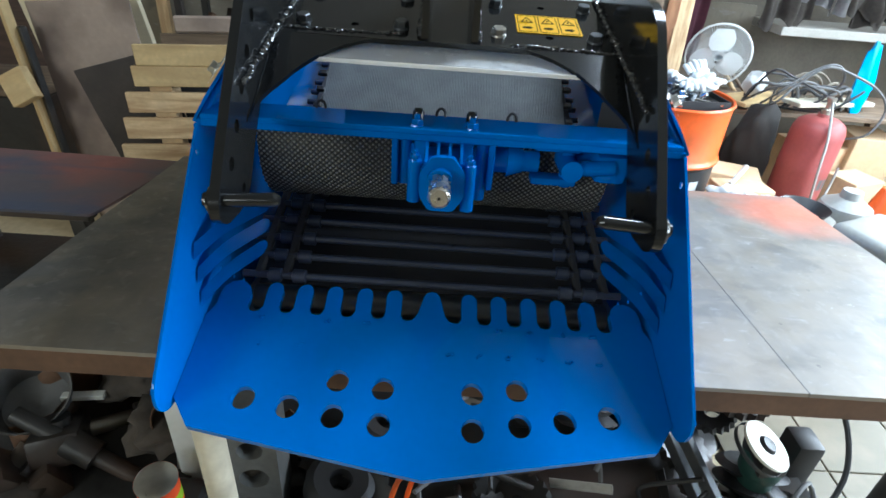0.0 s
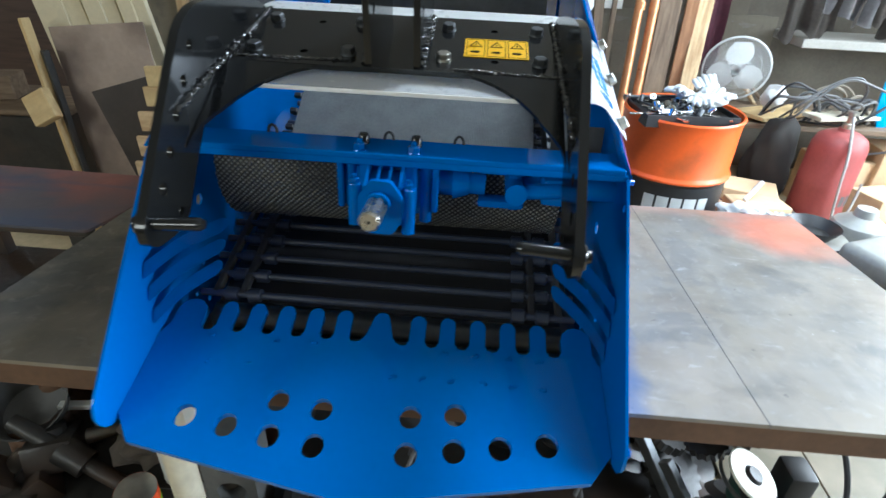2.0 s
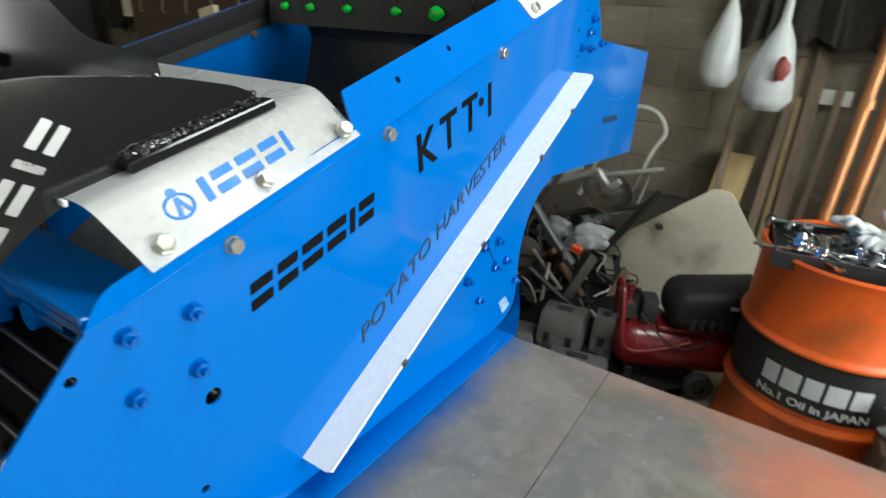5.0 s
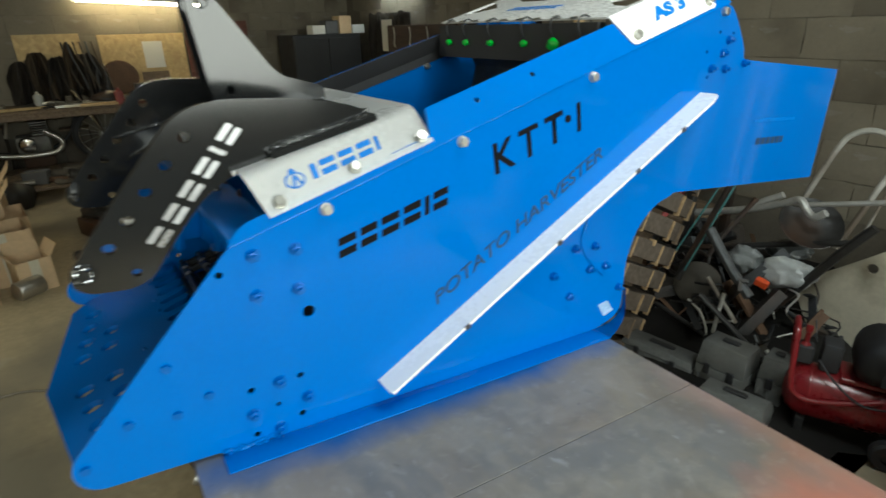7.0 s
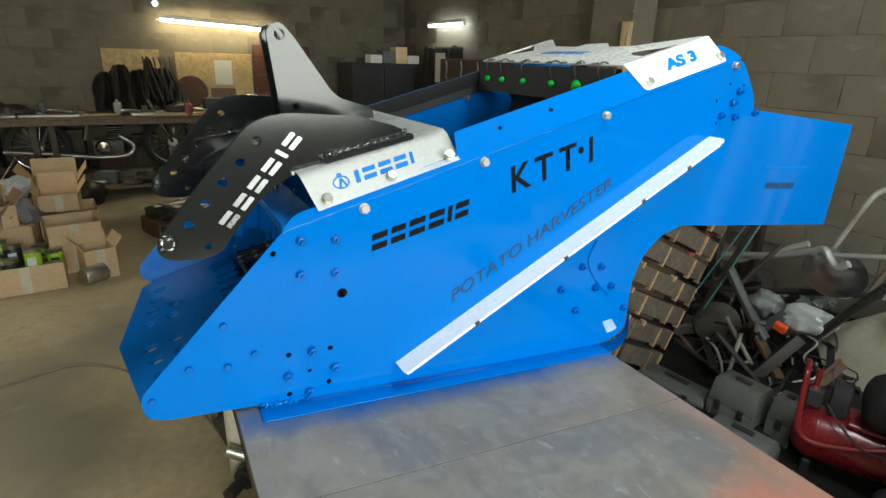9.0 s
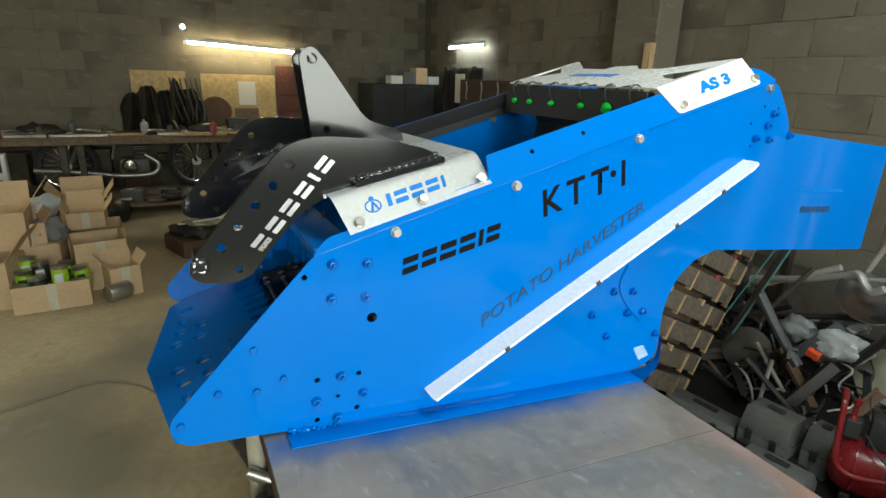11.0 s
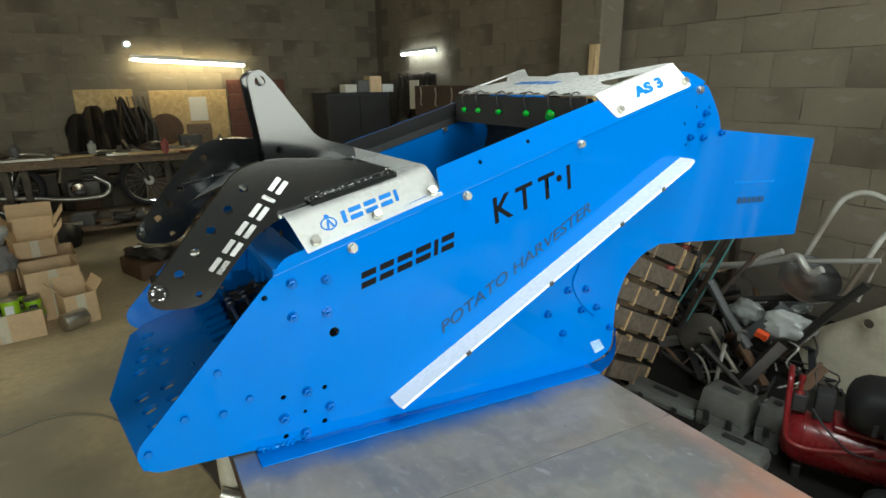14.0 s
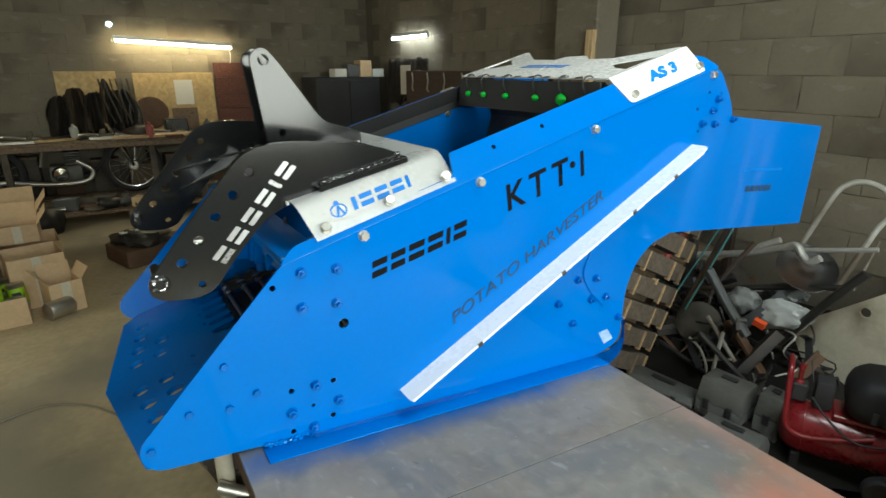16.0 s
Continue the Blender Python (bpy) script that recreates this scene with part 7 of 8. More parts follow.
for i in range(120):
    k = i % 6
    x, y = (rng.uniform(-1.35, -0.30), rng.uniform(0.10, 0.95)) if i % 3 else (rng.uniform(-0.35, 0.95), rng.uniform(0.10, 0.85))
    z = 0.03 + rng.uniform(0, 0.16) * (0.4 + 0.6 * (y > 0.3))
    bm = B()
    s_ = rng.uniform(0.7, 1.3)
    if k == 0:
        n = 18
        plate(bm, [((0.085 if j % 2 else 0.075) * s_ * math.cos(j * math.pi / n), (0.085 if j % 2 else 0.075) * s_ * math.sin(j * math.pi / n)) for j in range(2 * n)], 0.025, pose(0, 0, 0), [circle(0, 0, 0.022, 12)])
        nm, lb, mt, ct = "gear_wheel", "oily toothed gear wheel under the table", DARKIRON, "gear"
    elif k == 1:
        box(bm, -0.09 * s_, 0.09 * s_, -0.06, 0.06, -0.04, 0.05, 0.012, seg=2)
        cyl(bm, (0, 0, 0.05), (0, 0, 0.07), 0.035, 16)
        nm, lb, mt, ct = "casting", "dark iron casting under the table", DARKIRON, "casting"
    elif k == 2:
        cyl(bm, (-0.16 * s_, 0, 0), (0.16 * s_, 0, 0.02), 0.022, 14)
        cyl(bm, (-0.05, 0, 0.006), (0.03, 0, 0.012), 0.038, 16)
        nm, lb, mt, ct = "shaft", "stepped steel shaft under the table", DARKIRON if i % 4 else TIN, "shaft"
    elif k == 3:
        lathe(bm, [(0.03, -0.03), (0.07, -0.035), (0.09, -0.02), (0.06, 0.0), (0.09, 0.02), (0.07, 0.035), (0.03, 0.03), (0.03, -0.03)], 20)
        nm, lb, mt, ct = "pulley", "black belt pulley under the table", BLACKPLASTIC, "pulley"
    elif k == 4:
        blob(bm, (0, 0, 0), (0.09 * s_, 0.08, 0.05), i, 0.6, 3)
        nm, lb, mt, ct = "oily_rag", "dark oily rag under the table", CLOTH, "rag"
    else:
        lathe(bm, [(0.0, -0.05), (0.055, -0.05), (0.06, 0.05), (0.056, 0.05), (0.05, -0.045), (0.0, -0.045)], 20)
        nm, lb, mt, ct = "tin_can", "grimy tin can under the table", (TIN, GREYPLASTIC, RUST)[i % 3], "can"
    thing(nm, bm, mt, pose(x, y, z + 0.03, rng.uniform(-35, 35), rng.uniform(-35, 35), rng.uniform(0, 180)), lb, ct, "parts under the table")
thing("parts_mound", (lambda bm: (blob(bm, (-0.8, 0.55, -0.02), (0.75, 0.5, 0.10), 3, 0.4, 4), blob(bm, (0.25, 0.5, -0.02), (0.75, 0.42, 0.09), 5, 0.4, 4), bm)[2])(B()), DARKIRON, pose(0, 0, 0), "bed of dark metal scraps under the table", "scrap", kind="stuff")
bm = B()
lathe(bm, [(0.0, 0.0), (0.06, 0.0), (0.085, 0.03), (0.10, 0.10), (0.104, 0.104), (0.098, 0.10), (0.08, 0.03), (0.0, 0.008)], 28)
thing("glass_bowl", bm, GREYPLASTIC, pose(-1.05, 0.46, 0.16, 25, 10, 0), "murky grey plastic bowl among scrap", "bowl")
thing("white_stick", box(B(), -0.055, 0.055, -0.012, 0.012, -0.008, 0.008, 0.002), WHITEPLASTIC, pose(-0.93, 0.47, 0.20, 0, 0, 8), "white plastic strip on the scrap", "strip")
o = root("paint_tin", pose(-0.60, 0.20, 0.158, 6, 4, 0), "small orange and yellow paint tin", "paint tin")
part("body", lathe(B(), [(0.0, 0.0), (0.045, 0.0), (0.045, 0.10), (0.047, 0.102)], 24), REDLABEL, o)
part("lid", lathe(B(), [(0.0465, 0.1022), (0.04, 0.106), (0.0, 0.104)], 24), TIN, o)
part("label_band", lathe(B(), [(0.0455, 0.02), (0.0455, 0.06)], 24), LIME, o)
bm = B()
for i in range(5):
    a = -2.1 + i * 0.24
    bm.faces.new([bm.verts.new((math.cos(b) * 0.0456, math.sin(b) * 0.0456, z)) for b, z in ((a, 0.066), (a + 0.12, 0.066), (a + 0.12, 0.09), (a, 0.09))])
part("label_print", bm, LETTER, o)
thing("paint_stand", box(B(), -0.68, -0.52, 0.12, 0.28, 0.0, 0.152, 0.01), DARKIRON, pose(0, 0, 0), "iron block under the paint tin", "block")
thing("pale_bin", box(B(), -0.615, -0.475, 0.30, 0.46, 0.0, 0.485, 0.02, seg=2), WHITEPLASTIC, pose(0, 0, 0), "pale plastic bin behind the table leg", "bin")
o = root("engine_block", pose(-0.40, 0.30, 0.0, 0, 0, 6), "dusty grey engine block with round openings", "engine part")
part("block", plate(B(), rounded([(-0.06, 0), (0.06, 0), (0.06, 0.38), (-0.06, 0.38)], 0.02), 0.12, pose(0, 0.06, 0, 90), [circle(0, 0.31, 0.03, 16), circle(0, 0.21, 0.035, 16)]), mat("dusty_grey_casting", (0.12, 0.12, 0.115), 0.7, 0.3, vary=0.3, bump=0.2), o)
for i, (x0, y0) in enumerate(((-0.02, 0.20), (0.02, 0.22))):
    thing("extension_lead", tube(B(), curve([(x0, y0, 0.30), (x0 + 0.03, y0 + 0.02, 0.34), (x0 - 0.03, y0 + 0.05, 0.22), (x0 - 0.06, y0 + 0.02, 0.08)], 6), 0.007, 8), ORANGE, pose(0, 0, 0), "orange cord hanging under the table", "cord", "cords under the table")
rng = random.Random(93)
for i in range(40):
    x, y = rng.uniform(0.0, 0.85), rng.uniform(-0.02, 0.34)
    z, w_ = rng.uniform(0.03, 0.20), rng.uniform(0.03, 0.12)
    bm = B()
    if i % 3 == 0:
        box(bm, -w_, w_, -0.014, 0.014, -0.003, 0.003, 0.001)
        box(bm, -w_, w_, 0.0105, 0.014, 0.0032, 0.026, 0.001)
    elif i % 3 == 1:
        cyl(bm, (-w_, 0, 0), (w_, 0, 0), 0.009, 12)
        cyl(bm, (w_ - 0.012, 0, 0), (w_, 0, 0), 0.017, 6)
    else:
        lathe(bm, [(0.012, -0.008), (0.03, -0.010), (0.042, 0.0), (0.03, 0.010), (0.012, 0.008), (0.012, -0.008)], 18)
    thing("steel_offcut", bm, (DARKSTEEL, DARKIRON, GALV, DARKIRON)[i % 4], pose(x, y, z, rng.uniform(-50, 50), rng.uniform(-50, 50), rng.uniform(0, 180)), "small steel part in the scrap under the table", "scrap metal", "parts under the table")
for i in range(5):
    rr = random.Random(i + 90)
    pts = [(0.05 + 0.2 * i + rr.uniform(-0.1, 0.1), 0.18 + rr.uniform(0, 0.2), 0.25 + rr.uniform(-0.08, 0.05)) for _ in range(5)]
    thing("cable", tube(B(), curve(pts, 6), 0.006, 8), (GREYPLASTIC, BLACKPLASTIC)[i % 2], pose(0, 0, 0), "tangled cable among the scrap", "cable", "cables under the table")
thing("floor_hose", tube(B(), curve([(-1.25, -1.1, 0.006), (-1.40, -0.732, 0.006), (-1.446, -0.616, 0.006), (-1.478, -0.512, 0.006), (-1.463, -0.421, 0.006), (-1.381, -0.303, 0.006), (-1.257, -0.21, 0.006), (-0.9, 0.0, 0.006), (-0.6, 0.1, 0.006)], 8), 0.005, 8), DUSTYHOSE, pose(0, 0, 0), "thin grey hose lying on the floor", "hose")

# ---- far side: boxes, bench, motorcycles ----


def carton(m, a, b, h_, label="brown cardboard box on the floor", flaps=True, mt=CARD):
    o = root("cardboard_box", m, label, "box", "cardboard boxes")
    t = 0.004
    part("side", box(B(), -a / 2, a / 2, -b / 2, -b / 2 + t, 0, h_, 0.001), mt, o)
    part("side", box(B(), -a / 2, a / 2, b / 2 - t, b / 2, 0, h_, 0.001), mt, o)
    part("side", box(B(), -a / 2, -a / 2 + t, -b / 2 + t, b / 2 - t, 0, h_, 0.001), mt, o)
    part("side", box(B(), a / 2 - t, a / 2, -b / 2 + t, b / 2 - t, 0, h_, 0.001), mt, o)
    part("bottom", box(B(), -a / 2 + t, a / 2 - t, -b / 2 + t, b / 2 - t, 0.001, 0.005), mt, o)
    # packing tape down one face of the box
    part("tape", box(B(), a / 2 + 0.0005, a / 2 + 0.001, -0.025, 0.025, 0, h_), BEIGE, o)
    if flaps:
        for sy in (1, -1):
            part("flap", box(B(), -a / 2, a / 2, 0, b * 0.45, -t / 2, t / 2, 0.001, Matrix.Translation((0, sy * b / 2, h_)) @ Matrix.Rotation(radians(55 if sy > 0 else 125), 4, "X")), mt, o)
        part("flap", box(B(), 0, a * 0.4, -b / 2, b / 2, -t / 2, t / 2, 0.001, Matrix.Translation((-a / 2, 0, h_)) @ Matrix.Rotation(radians(-110), 4, "Y")), mt, o)
    return o


carton(pose(-2.70, -0.80, 0, 0, 0, 6), 0.34, 0.40, 0.17, "low cardboard box full of paint cans", False)
carton(pose(-2.98, -0.56, 0, 0, 0, 12), 0.32, 0.30, 0.33, flaps=False)
carton(pose(-2.85, -1.20, 0, 0, 0, -4), 0.40, 0.42, 0.30)
carton(pose(-3.05, -1.16, 0.305, 0, 0, 4), 0.36, 0.46, 0.24, "brown cardboard box on another box", True)
carton(pose(-3.45, -0.62, 0, 0, 0, 8), 0.40, 0.36, 0.30, flaps=False)
carton(pose(-3.45, -0.66, 0.305, 0, 0, 4), 0.28, 0.24, 0.12, "small cardboard box on another box", True)
carton(pose(-3.85, -0.72, 0.0, 0, 0, 4), 0.34, 0.30, 0.44, "tall cardboard box by the bench", True)
carton(pose(-3.10, -0.98, 0.30, 0, 0, 20), 0.24, 0.20, 0.14, "small open cardboard box on another box", True)
carton(pose(-2.72, -0.42, 0, 0, 0, 18), 0.20, 0.18, 0.20, "small cardboard box beside the cans", True)
for i in range(12):
    x, y = -2.60 - 0.13 * (i // 4), -0.95 + 0.105 * (i % 4)
    o = root("paint_can", pose(x, y, 0.007 + 0.05 * (i % 3), 6 * (i % 2), -5 * (i % 3), 0), "tin paint can with a lime green label", "paint can", "paint cans in the box")
    part("body", lathe(B(), [(0.0, 0.0), (0.045, 0.0), (0.045, 0.145), (0.047, 0.148), (0.041, 0.152), (0.0, 0.150)], 20), TIN, o)
    part("label_band", lathe(B(), [(0.0455, 0.02), (0.0455, 0.125)], 20), (LIME, BLACKPLASTIC, LIME, LIME)[i % 4], o)
    part("label_patch", box(B(), 0.030, 0.0462, -0.022, 0.022, 0.04, 0.10), (WHITEPLASTIC, BLACKPLASTIC, WHITEPLASTIC)[i % 3], o)
o = root("tin_jar", pose(-2.58, -0.44, 0.058, 90, 0, 35), "dented round tin lying on the floor", "tin")
part("body", lathe(B(), [(0.0, -0.07), (0.052, -0.07), (0.056, -0.06), (0.056, 0.06), (0.052, 0.07), (0.0, 0.07)], 26), TIN, o)
thing("white_bag", blob(B(), (0, 0, 0), (0.10, 0.10, 0.07), 5, 0.5, 3), BAG, pose(-3.35, -0.88, 0.49), "pale plastic bag among the boxes", "bag")
thing("iron_lump", blob(B(), (0, 0, 0), (0.12, 0.10, 0.09), 7, 0.5, 3), GREYCLOTH, pose(-3.15, -0.84, 0.36), "dark parts between boxes", "parts")
thing("closed_box", box(B(), -3.35, -2.98, -0.98, -0.78, 0.0, 0.30, 0.01), CARD, pose(0, 0, 0), "closed cardboard box between others", "box")

DUSTY = mat("dusty_brown_board", (0.115, 0.098, 0.075), 0.85, vary=0.35, scale=5, bump=0.15, dirt=(0.05, 0.042, 0.033), dirt_amount=0.5, dirt_scale=4)
REDBOARD = wood("red_brown_board", (0.15, 0.055, 0.036), (0.09, 0.032, 0.022))
bench = root("long_bench", pose(-5.85, -0.7, 0), "long dark workbench crowded with metal stock", "workbench")
part("bench_top", box(B(), -0.34, 0.34, -2.6, 2.5, 0.70, 0.74, 0.005), OLDWOOD, bench)
part("bench_rail", box(B(), 0.341, 0.38, -2.6, 2.5, 0.66, 0.715, 0.004), OLDWOOD, bench)
for y in (-2.5, -0.35, -0.19, 1.1, 2.4):
    part("leg", box(B(), 0.28, 0.338, y - 0.03, y + 0.03, 0, 0.6995, 0.003), DUSTY, bench)
    part("leg", box(B(), -0.33, -0.27, y - 0.03, y + 0.03, 0, 0.6995, 0.003), DUSTY, bench)
rng = random.Random(31)
for i in range(16):
    y = rng.uniform(-2.8, 1.4)
    bm = B()
    if i % 3 == 0:
        box(bm, -0.05, 0.05, -0.45, 0.45, 0, 0.03, 0.004)
        nm, lb, mt, ct = "flat_bar", "long steel bar lying on the bench", (TIN, RUST, BEIGE)[i % 3], "steel bar"
    elif i % 3 == 1:
        blob(bm, (0, 0, 0.05), (0.10, 0.13, 0.07), i, 0.6, 2)
        nm, lb, mt, ct = "machine_part", "dark machine part on the bench", DARKIRON, "part"
    else:
        box(bm, -0.10, 0.10, -0.12, 0.12, 0, rng.uniform(0.06, 0.16), 0.01)
        nm, lb, mt, ct = "tool_box", "grimy tool box on the bench", (DARKIRON, GREYPLASTIC)[i % 2], "tool box"
    thing(nm, bm, mt, pose(-5.75 + rng.uniform(-0.15, 0.2), y, 0.741), lb, ct, "things on the bench")
rng = random.Random(33)
for i in range(22):
    y, x = -2.2 + 0.16 * i + rng.uniform(-0.06, 0.06), -5.70 + rng.uniform(-0.12, 0.22)
    bm = B()
    if i % 4 == 0:
        lathe(bm, [(0.0, 0.0), (0.04, 0.0), (0.042, 0.11), (0.036, 0.125), (0.015, 0.14), (0.015, 0.16), (0.0, 0.16)], 16)
        nm, lb, mt, ct = "oil_bottle", "grubby oil bottle on the bench", (DUSTYWHITE, DULLRED, GREYPLASTIC)[i % 3], "bottle"
    elif i % 4 == 1:
        tube(bm, curve([(-0.02, -0.22, 0.02), (0.03, -0.08, 0.05), (-0.02, 0.08, 0.03), (0.02, 0.24, 0.025)], 5), 0.016, 8)
        nm, lb, mt, ct = "bent_pipe", "rusty bent pipe lying on the bench", (RUST, TIN)[i % 2], "pipe"
    elif i % 4 == 2:
        box(bm, -0.05, 0.05, -0.07, 0.07, 0.0, 0.05, 0.004)
        cyl(bm, (0, -0.03, 0.05), (0, -0.03, 0.10), 0.028, 14)
        nm, lb, mt, ct = "small_motor", "small dusty motor on the bench", DUSTY, "motor"
    else:
        box(bm, -0.04, 0.04, -0.30, 0.30, 0.0, 0.022, 0.003)
        nm, lb, mt, ct = "board_offcut", "worn board offcut on the bench", (BEIGE, REDBOARD, PLY)[i % 3], "board"
    thing(nm, bm, mt, pose(x, y, 0.741, 0, 0, rng.uniform(-25, 25)), lb, ct, "things on the bench")
    # parts below, between the bench legs
    bm = B()
    if i % 3 == 0:
        box(bm, -0.07, 0.07, -0.10, 0.10, 0.0, rng.uniform(0.08, 0.20), 0.006)
        nm, lb, mt, ct = "parts_box", "dusty box of parts on the pallet", (DUSTY, CARD, GREYPLASTIC)[(i // 3) % 3], "box"
    elif i % 3 == 1:
        cyl(bm, (-0.03, -0.2, 0.03), (0.03, 0.2, 0.03), 0.024, 12)
        nm, lb, mt, ct = "steel_tube", "short dull steel tube on the pallet", (TIN, RUST)[i % 2], "tube"
    else:
        lathe(bm, [(0.03, 0.0), (0.08, 0.0), (0.095, 0.02), (0.08, 0.04), (0.03, 0.04), (0.03, 0.0)], 20)
        nm, lb, mt, ct = "pulley", "dusty pulley lying on the pallet", DUSTY, "pulley"
    thing(nm, bm, mt, pose(-5.05 + rng.uniform(-0.12, 0.12), -1.1 + 0.11 * i, 0.127, 0, 0, rng.uniform(-30, 30)), lb, ct, "parts on the pallet")
plank("pale_board", "pale board along the front of the bench", (-5.56, 0.05, 0.756), (-5.56, 1.15, 0.756), 0.20, 0.025, PINE)
thing("tan_panel", box(B(), -6.19, -6.17, -0.38, 0.20, 1.08, 1.42, 0.003), PLY, pose(0, 0, 0), "plywood panel on the wall above the bench", "panel")
thing("tan_panel", box(B(), -6.165, -6.145, 0.36, 1.22, 0.76, 1.40, 0.003), PLY, pose(0, 0, 0), "plywood panel standing on the bench", "panel")
thing("notice", box(B(), -6.14, -6.137, 0.78, 0.98, 1.04, 1.32), PAPER, pose(0, 0, 0), "white paper notice pinned to the plywood", "paper")
thing("tool_board", box(B(), -6.142, -6.13, 0.72, 1.0, 0.76, 1.0, 0.003), OLDWOOD, pose(0, 0, 0), "brown board under the notice", "board")
for i in range(4):
    thing("red_board", box(B(), -6.16, -6.13, 1.24, 1.95, 0.80 + 0.18 * i, 0.975 + 0.18 * i, 0.003), REDBOARD, pose(0, 0, 0), "red-brown board on the wall", "board", "red boards")
BROWNCLOTH = mat("brown_work_cloth", (0.10, 0.075, 0.05), 0.95, vary=0.4, scale=9, bump=0.4)
for i, (y, w, h_, top) in enumerate(((-0.36, 0.26, 0.42, 1.17), (-0.22, 0.30, 0.50, 1.25), (-0.05, 0.26, 0.46, 1.20), (0.07, 0.24, 0.52, 1.34), (0.20, 0.26, 0.46, 1.22), (0.33, 0.22, 0.40, 1.12))):
    thing("hanging_coat", hanging(w * (1.25, 0.8, 1.1, 0.6, 1.2, 0.7)[i], h_, i + 20, 0.09, 0.0, (0.35, 0.55, 0.3, 0.15, 0.5, 0.25)[i]), (CLOTH, BROWNCLOTH, CLOTH, BROWNCLOTH, CLOTH, GREYCLOTH)[i], pose(-6.10 + 0.02 * (i % 2), y, top, 0, 0, 90), "dark work coat hanging over the bench", "coat", "coats over the bench")
for i in range(6):
    y = 0.02 + 0.055 * i
    thing("hanging_strap", tube(B(), curve([(-6.05, y, 1.34), (-6.03, y + 0.02, 1.18), (-6.04, y + 0.05 + 0.02 * (i % 3), 1.0), (-6.03, y + 0.10, 0.86)], 6), 0.009, 6), (DUSTY, GREYPLASTIC, BROWNCLOTH)[i % 3], pose(0, 0, 0), "dusty strap hanging among the coats", "strap", "straps over the bench")
bm = B()
lathe(bm, [(0.0, -0.01), (0.17, -0.01), (0.18, 0.0), (0.17, 0.01), (0.0, 0.01)], 30, pose(0, 0, 0, 0, 90, 0))
thing("round_lid", bm, RUST, pose(-6.11, 0.50, 0.96), "brown round lid hanging on the wall", "lid")


def wheel(m, parent, R_=0.27):
    o = new("wheel")
    o.matrix_basis = m
    o.parent = parent
    part("tyre", lathe(B(), [(R_ * 0.84, -0.03), (R_ * 0.95, -0.036), (R_ * 1.04, -0.02), (R_ * 1.06, 0.0), (R_ * 1.04, 0.02), (R_ * 0.95, 0.036), (R_ * 0.84, 0.03), (R_ * 0.82, 0.0), (R_ * 0.84, -0.03)], 40), RUBBER, o)
    part("rim", lathe(B(), [(R_ * 0.80, -0.026), (R_ * 0.85, -0.03), (R_ * 0.83, 0.0), (R_ * 0.85, 0.03), (R_ * 0.80, 0.026), (R_ * 0.78, 0.0), (R_ * 0.80, -0.026)], 40), CHROME, o)
    bm = B()
    for k in range(18):
        a = 2 * math.pi * k / 18
        tube(bm, [(0.03 * math.cos(a), 0.03 * math.sin(a), 0.025 * (-1) ** k), (R_ * 0.8 * math.cos(a + 0.15), R_ * 0.8 * math.sin(a + 0.15), 0)], 0.002, 4)
    part("spokes", bm, TIN, o)
    part("hub", lathe(B(), [(0.0, -0.05), (0.045, -0.05), (0.055, -0.02), (0.055, 0.02), (0.045, 0.05), (0.0, 0.05)], 18), TIN, o)


ALLOY = mat("dull_alloy", (0.17, 0.165, 0.15), 0.5, 0.4, vary=0.3, scale=9, bump=0.1, dirt=(0.06, 0.05, 0.04), dirt_amount=0.5)


def motorcycle(m):
    o = root("motorcycle", m, "old dark motorcycle with chrome pipes under the bench", "motorcycle")
    wheel(pose(0, -0.58, 0.30, 0, 90, 0), o)
    wheel(pose(0, 0.62, 0.30, 0, 90, 0), o)
    part("frame", tube(B(), curve([(0, 0.45, 0.62), (0, 0.30, 0.30), (0, 0.0, 0.18), (0, -0.30, 0.22), (0, -0.58, 0.30)], 6), 0.016, 8), BLACKPLASTIC, o)
    part("frame", tube(B(), curve([(0, 0.45, 0.62), (0, 0.1, 0.58), (0, -0.25, 0.55), (0, -0.55, 0.56)], 6), 0.016, 8), BLACKPLASTIC, o)
    bm = B()
    box(bm, -0.10, 0.10, -0.12, 0.16, 0.20, 0.36, 0.03, seg=2)
    engine = part("engine", bm, ALLOY, o, "dull alloy engine")
    for i in range(6):
        part("cooling_fin", box(B(), -0.08, 0.08, 0.02, 0.16, 0.362 + 0.022 * i, 0.374 + 0.022 * i, 0.002), ALLOY, engine)
    part("cover_disc", lathe(B(), [(0.0, -0.13), (0.06, -0.125), (0.075, -0.10)], 20, pose(0, -0.03, 0.28, 0, -90, 0)), CHROME, engine)
    part("exhaust", tube(B(), curve([(0.11, 0.12, 0.40), (0.13, 0.24, 0.30), (0.13, 0.18, 0.20), (0.13, -0.1, 0.19), (0.13, -0.45, 0.24), (0.13, -0.85, 0.28)], 6), 0.024, 12), TIN, o, "dull steel exhaust pipe")
    part("fork", tube(B(), [(0.06, 0.62, 0.30), (0.06, 0.44, 0.74)], 0.017, 8), CHROME, o)
    part("fork", tube(B(), [(-0.06, 0.62, 0.30), (-0.06, 0.44, 0.74)], 0.017, 8), CHROME, o)
    part("shock", tube(B(), [(0.08, -0.55, 0.32), (0.08, -0.42, 0.58)], 0.018, 8), TIN, o)
    part("shock", tube(B(), [(0.08, -0.18, 0.36), (0.08, -0.12, 0.60)], 0.014, 8), TIN, o)
    part("tank", blob(B(), (0, 0.18, 0.60), (0.10, 0.20, 0.05), 2, 0.1, 3), DARKIRON, o)
    return o


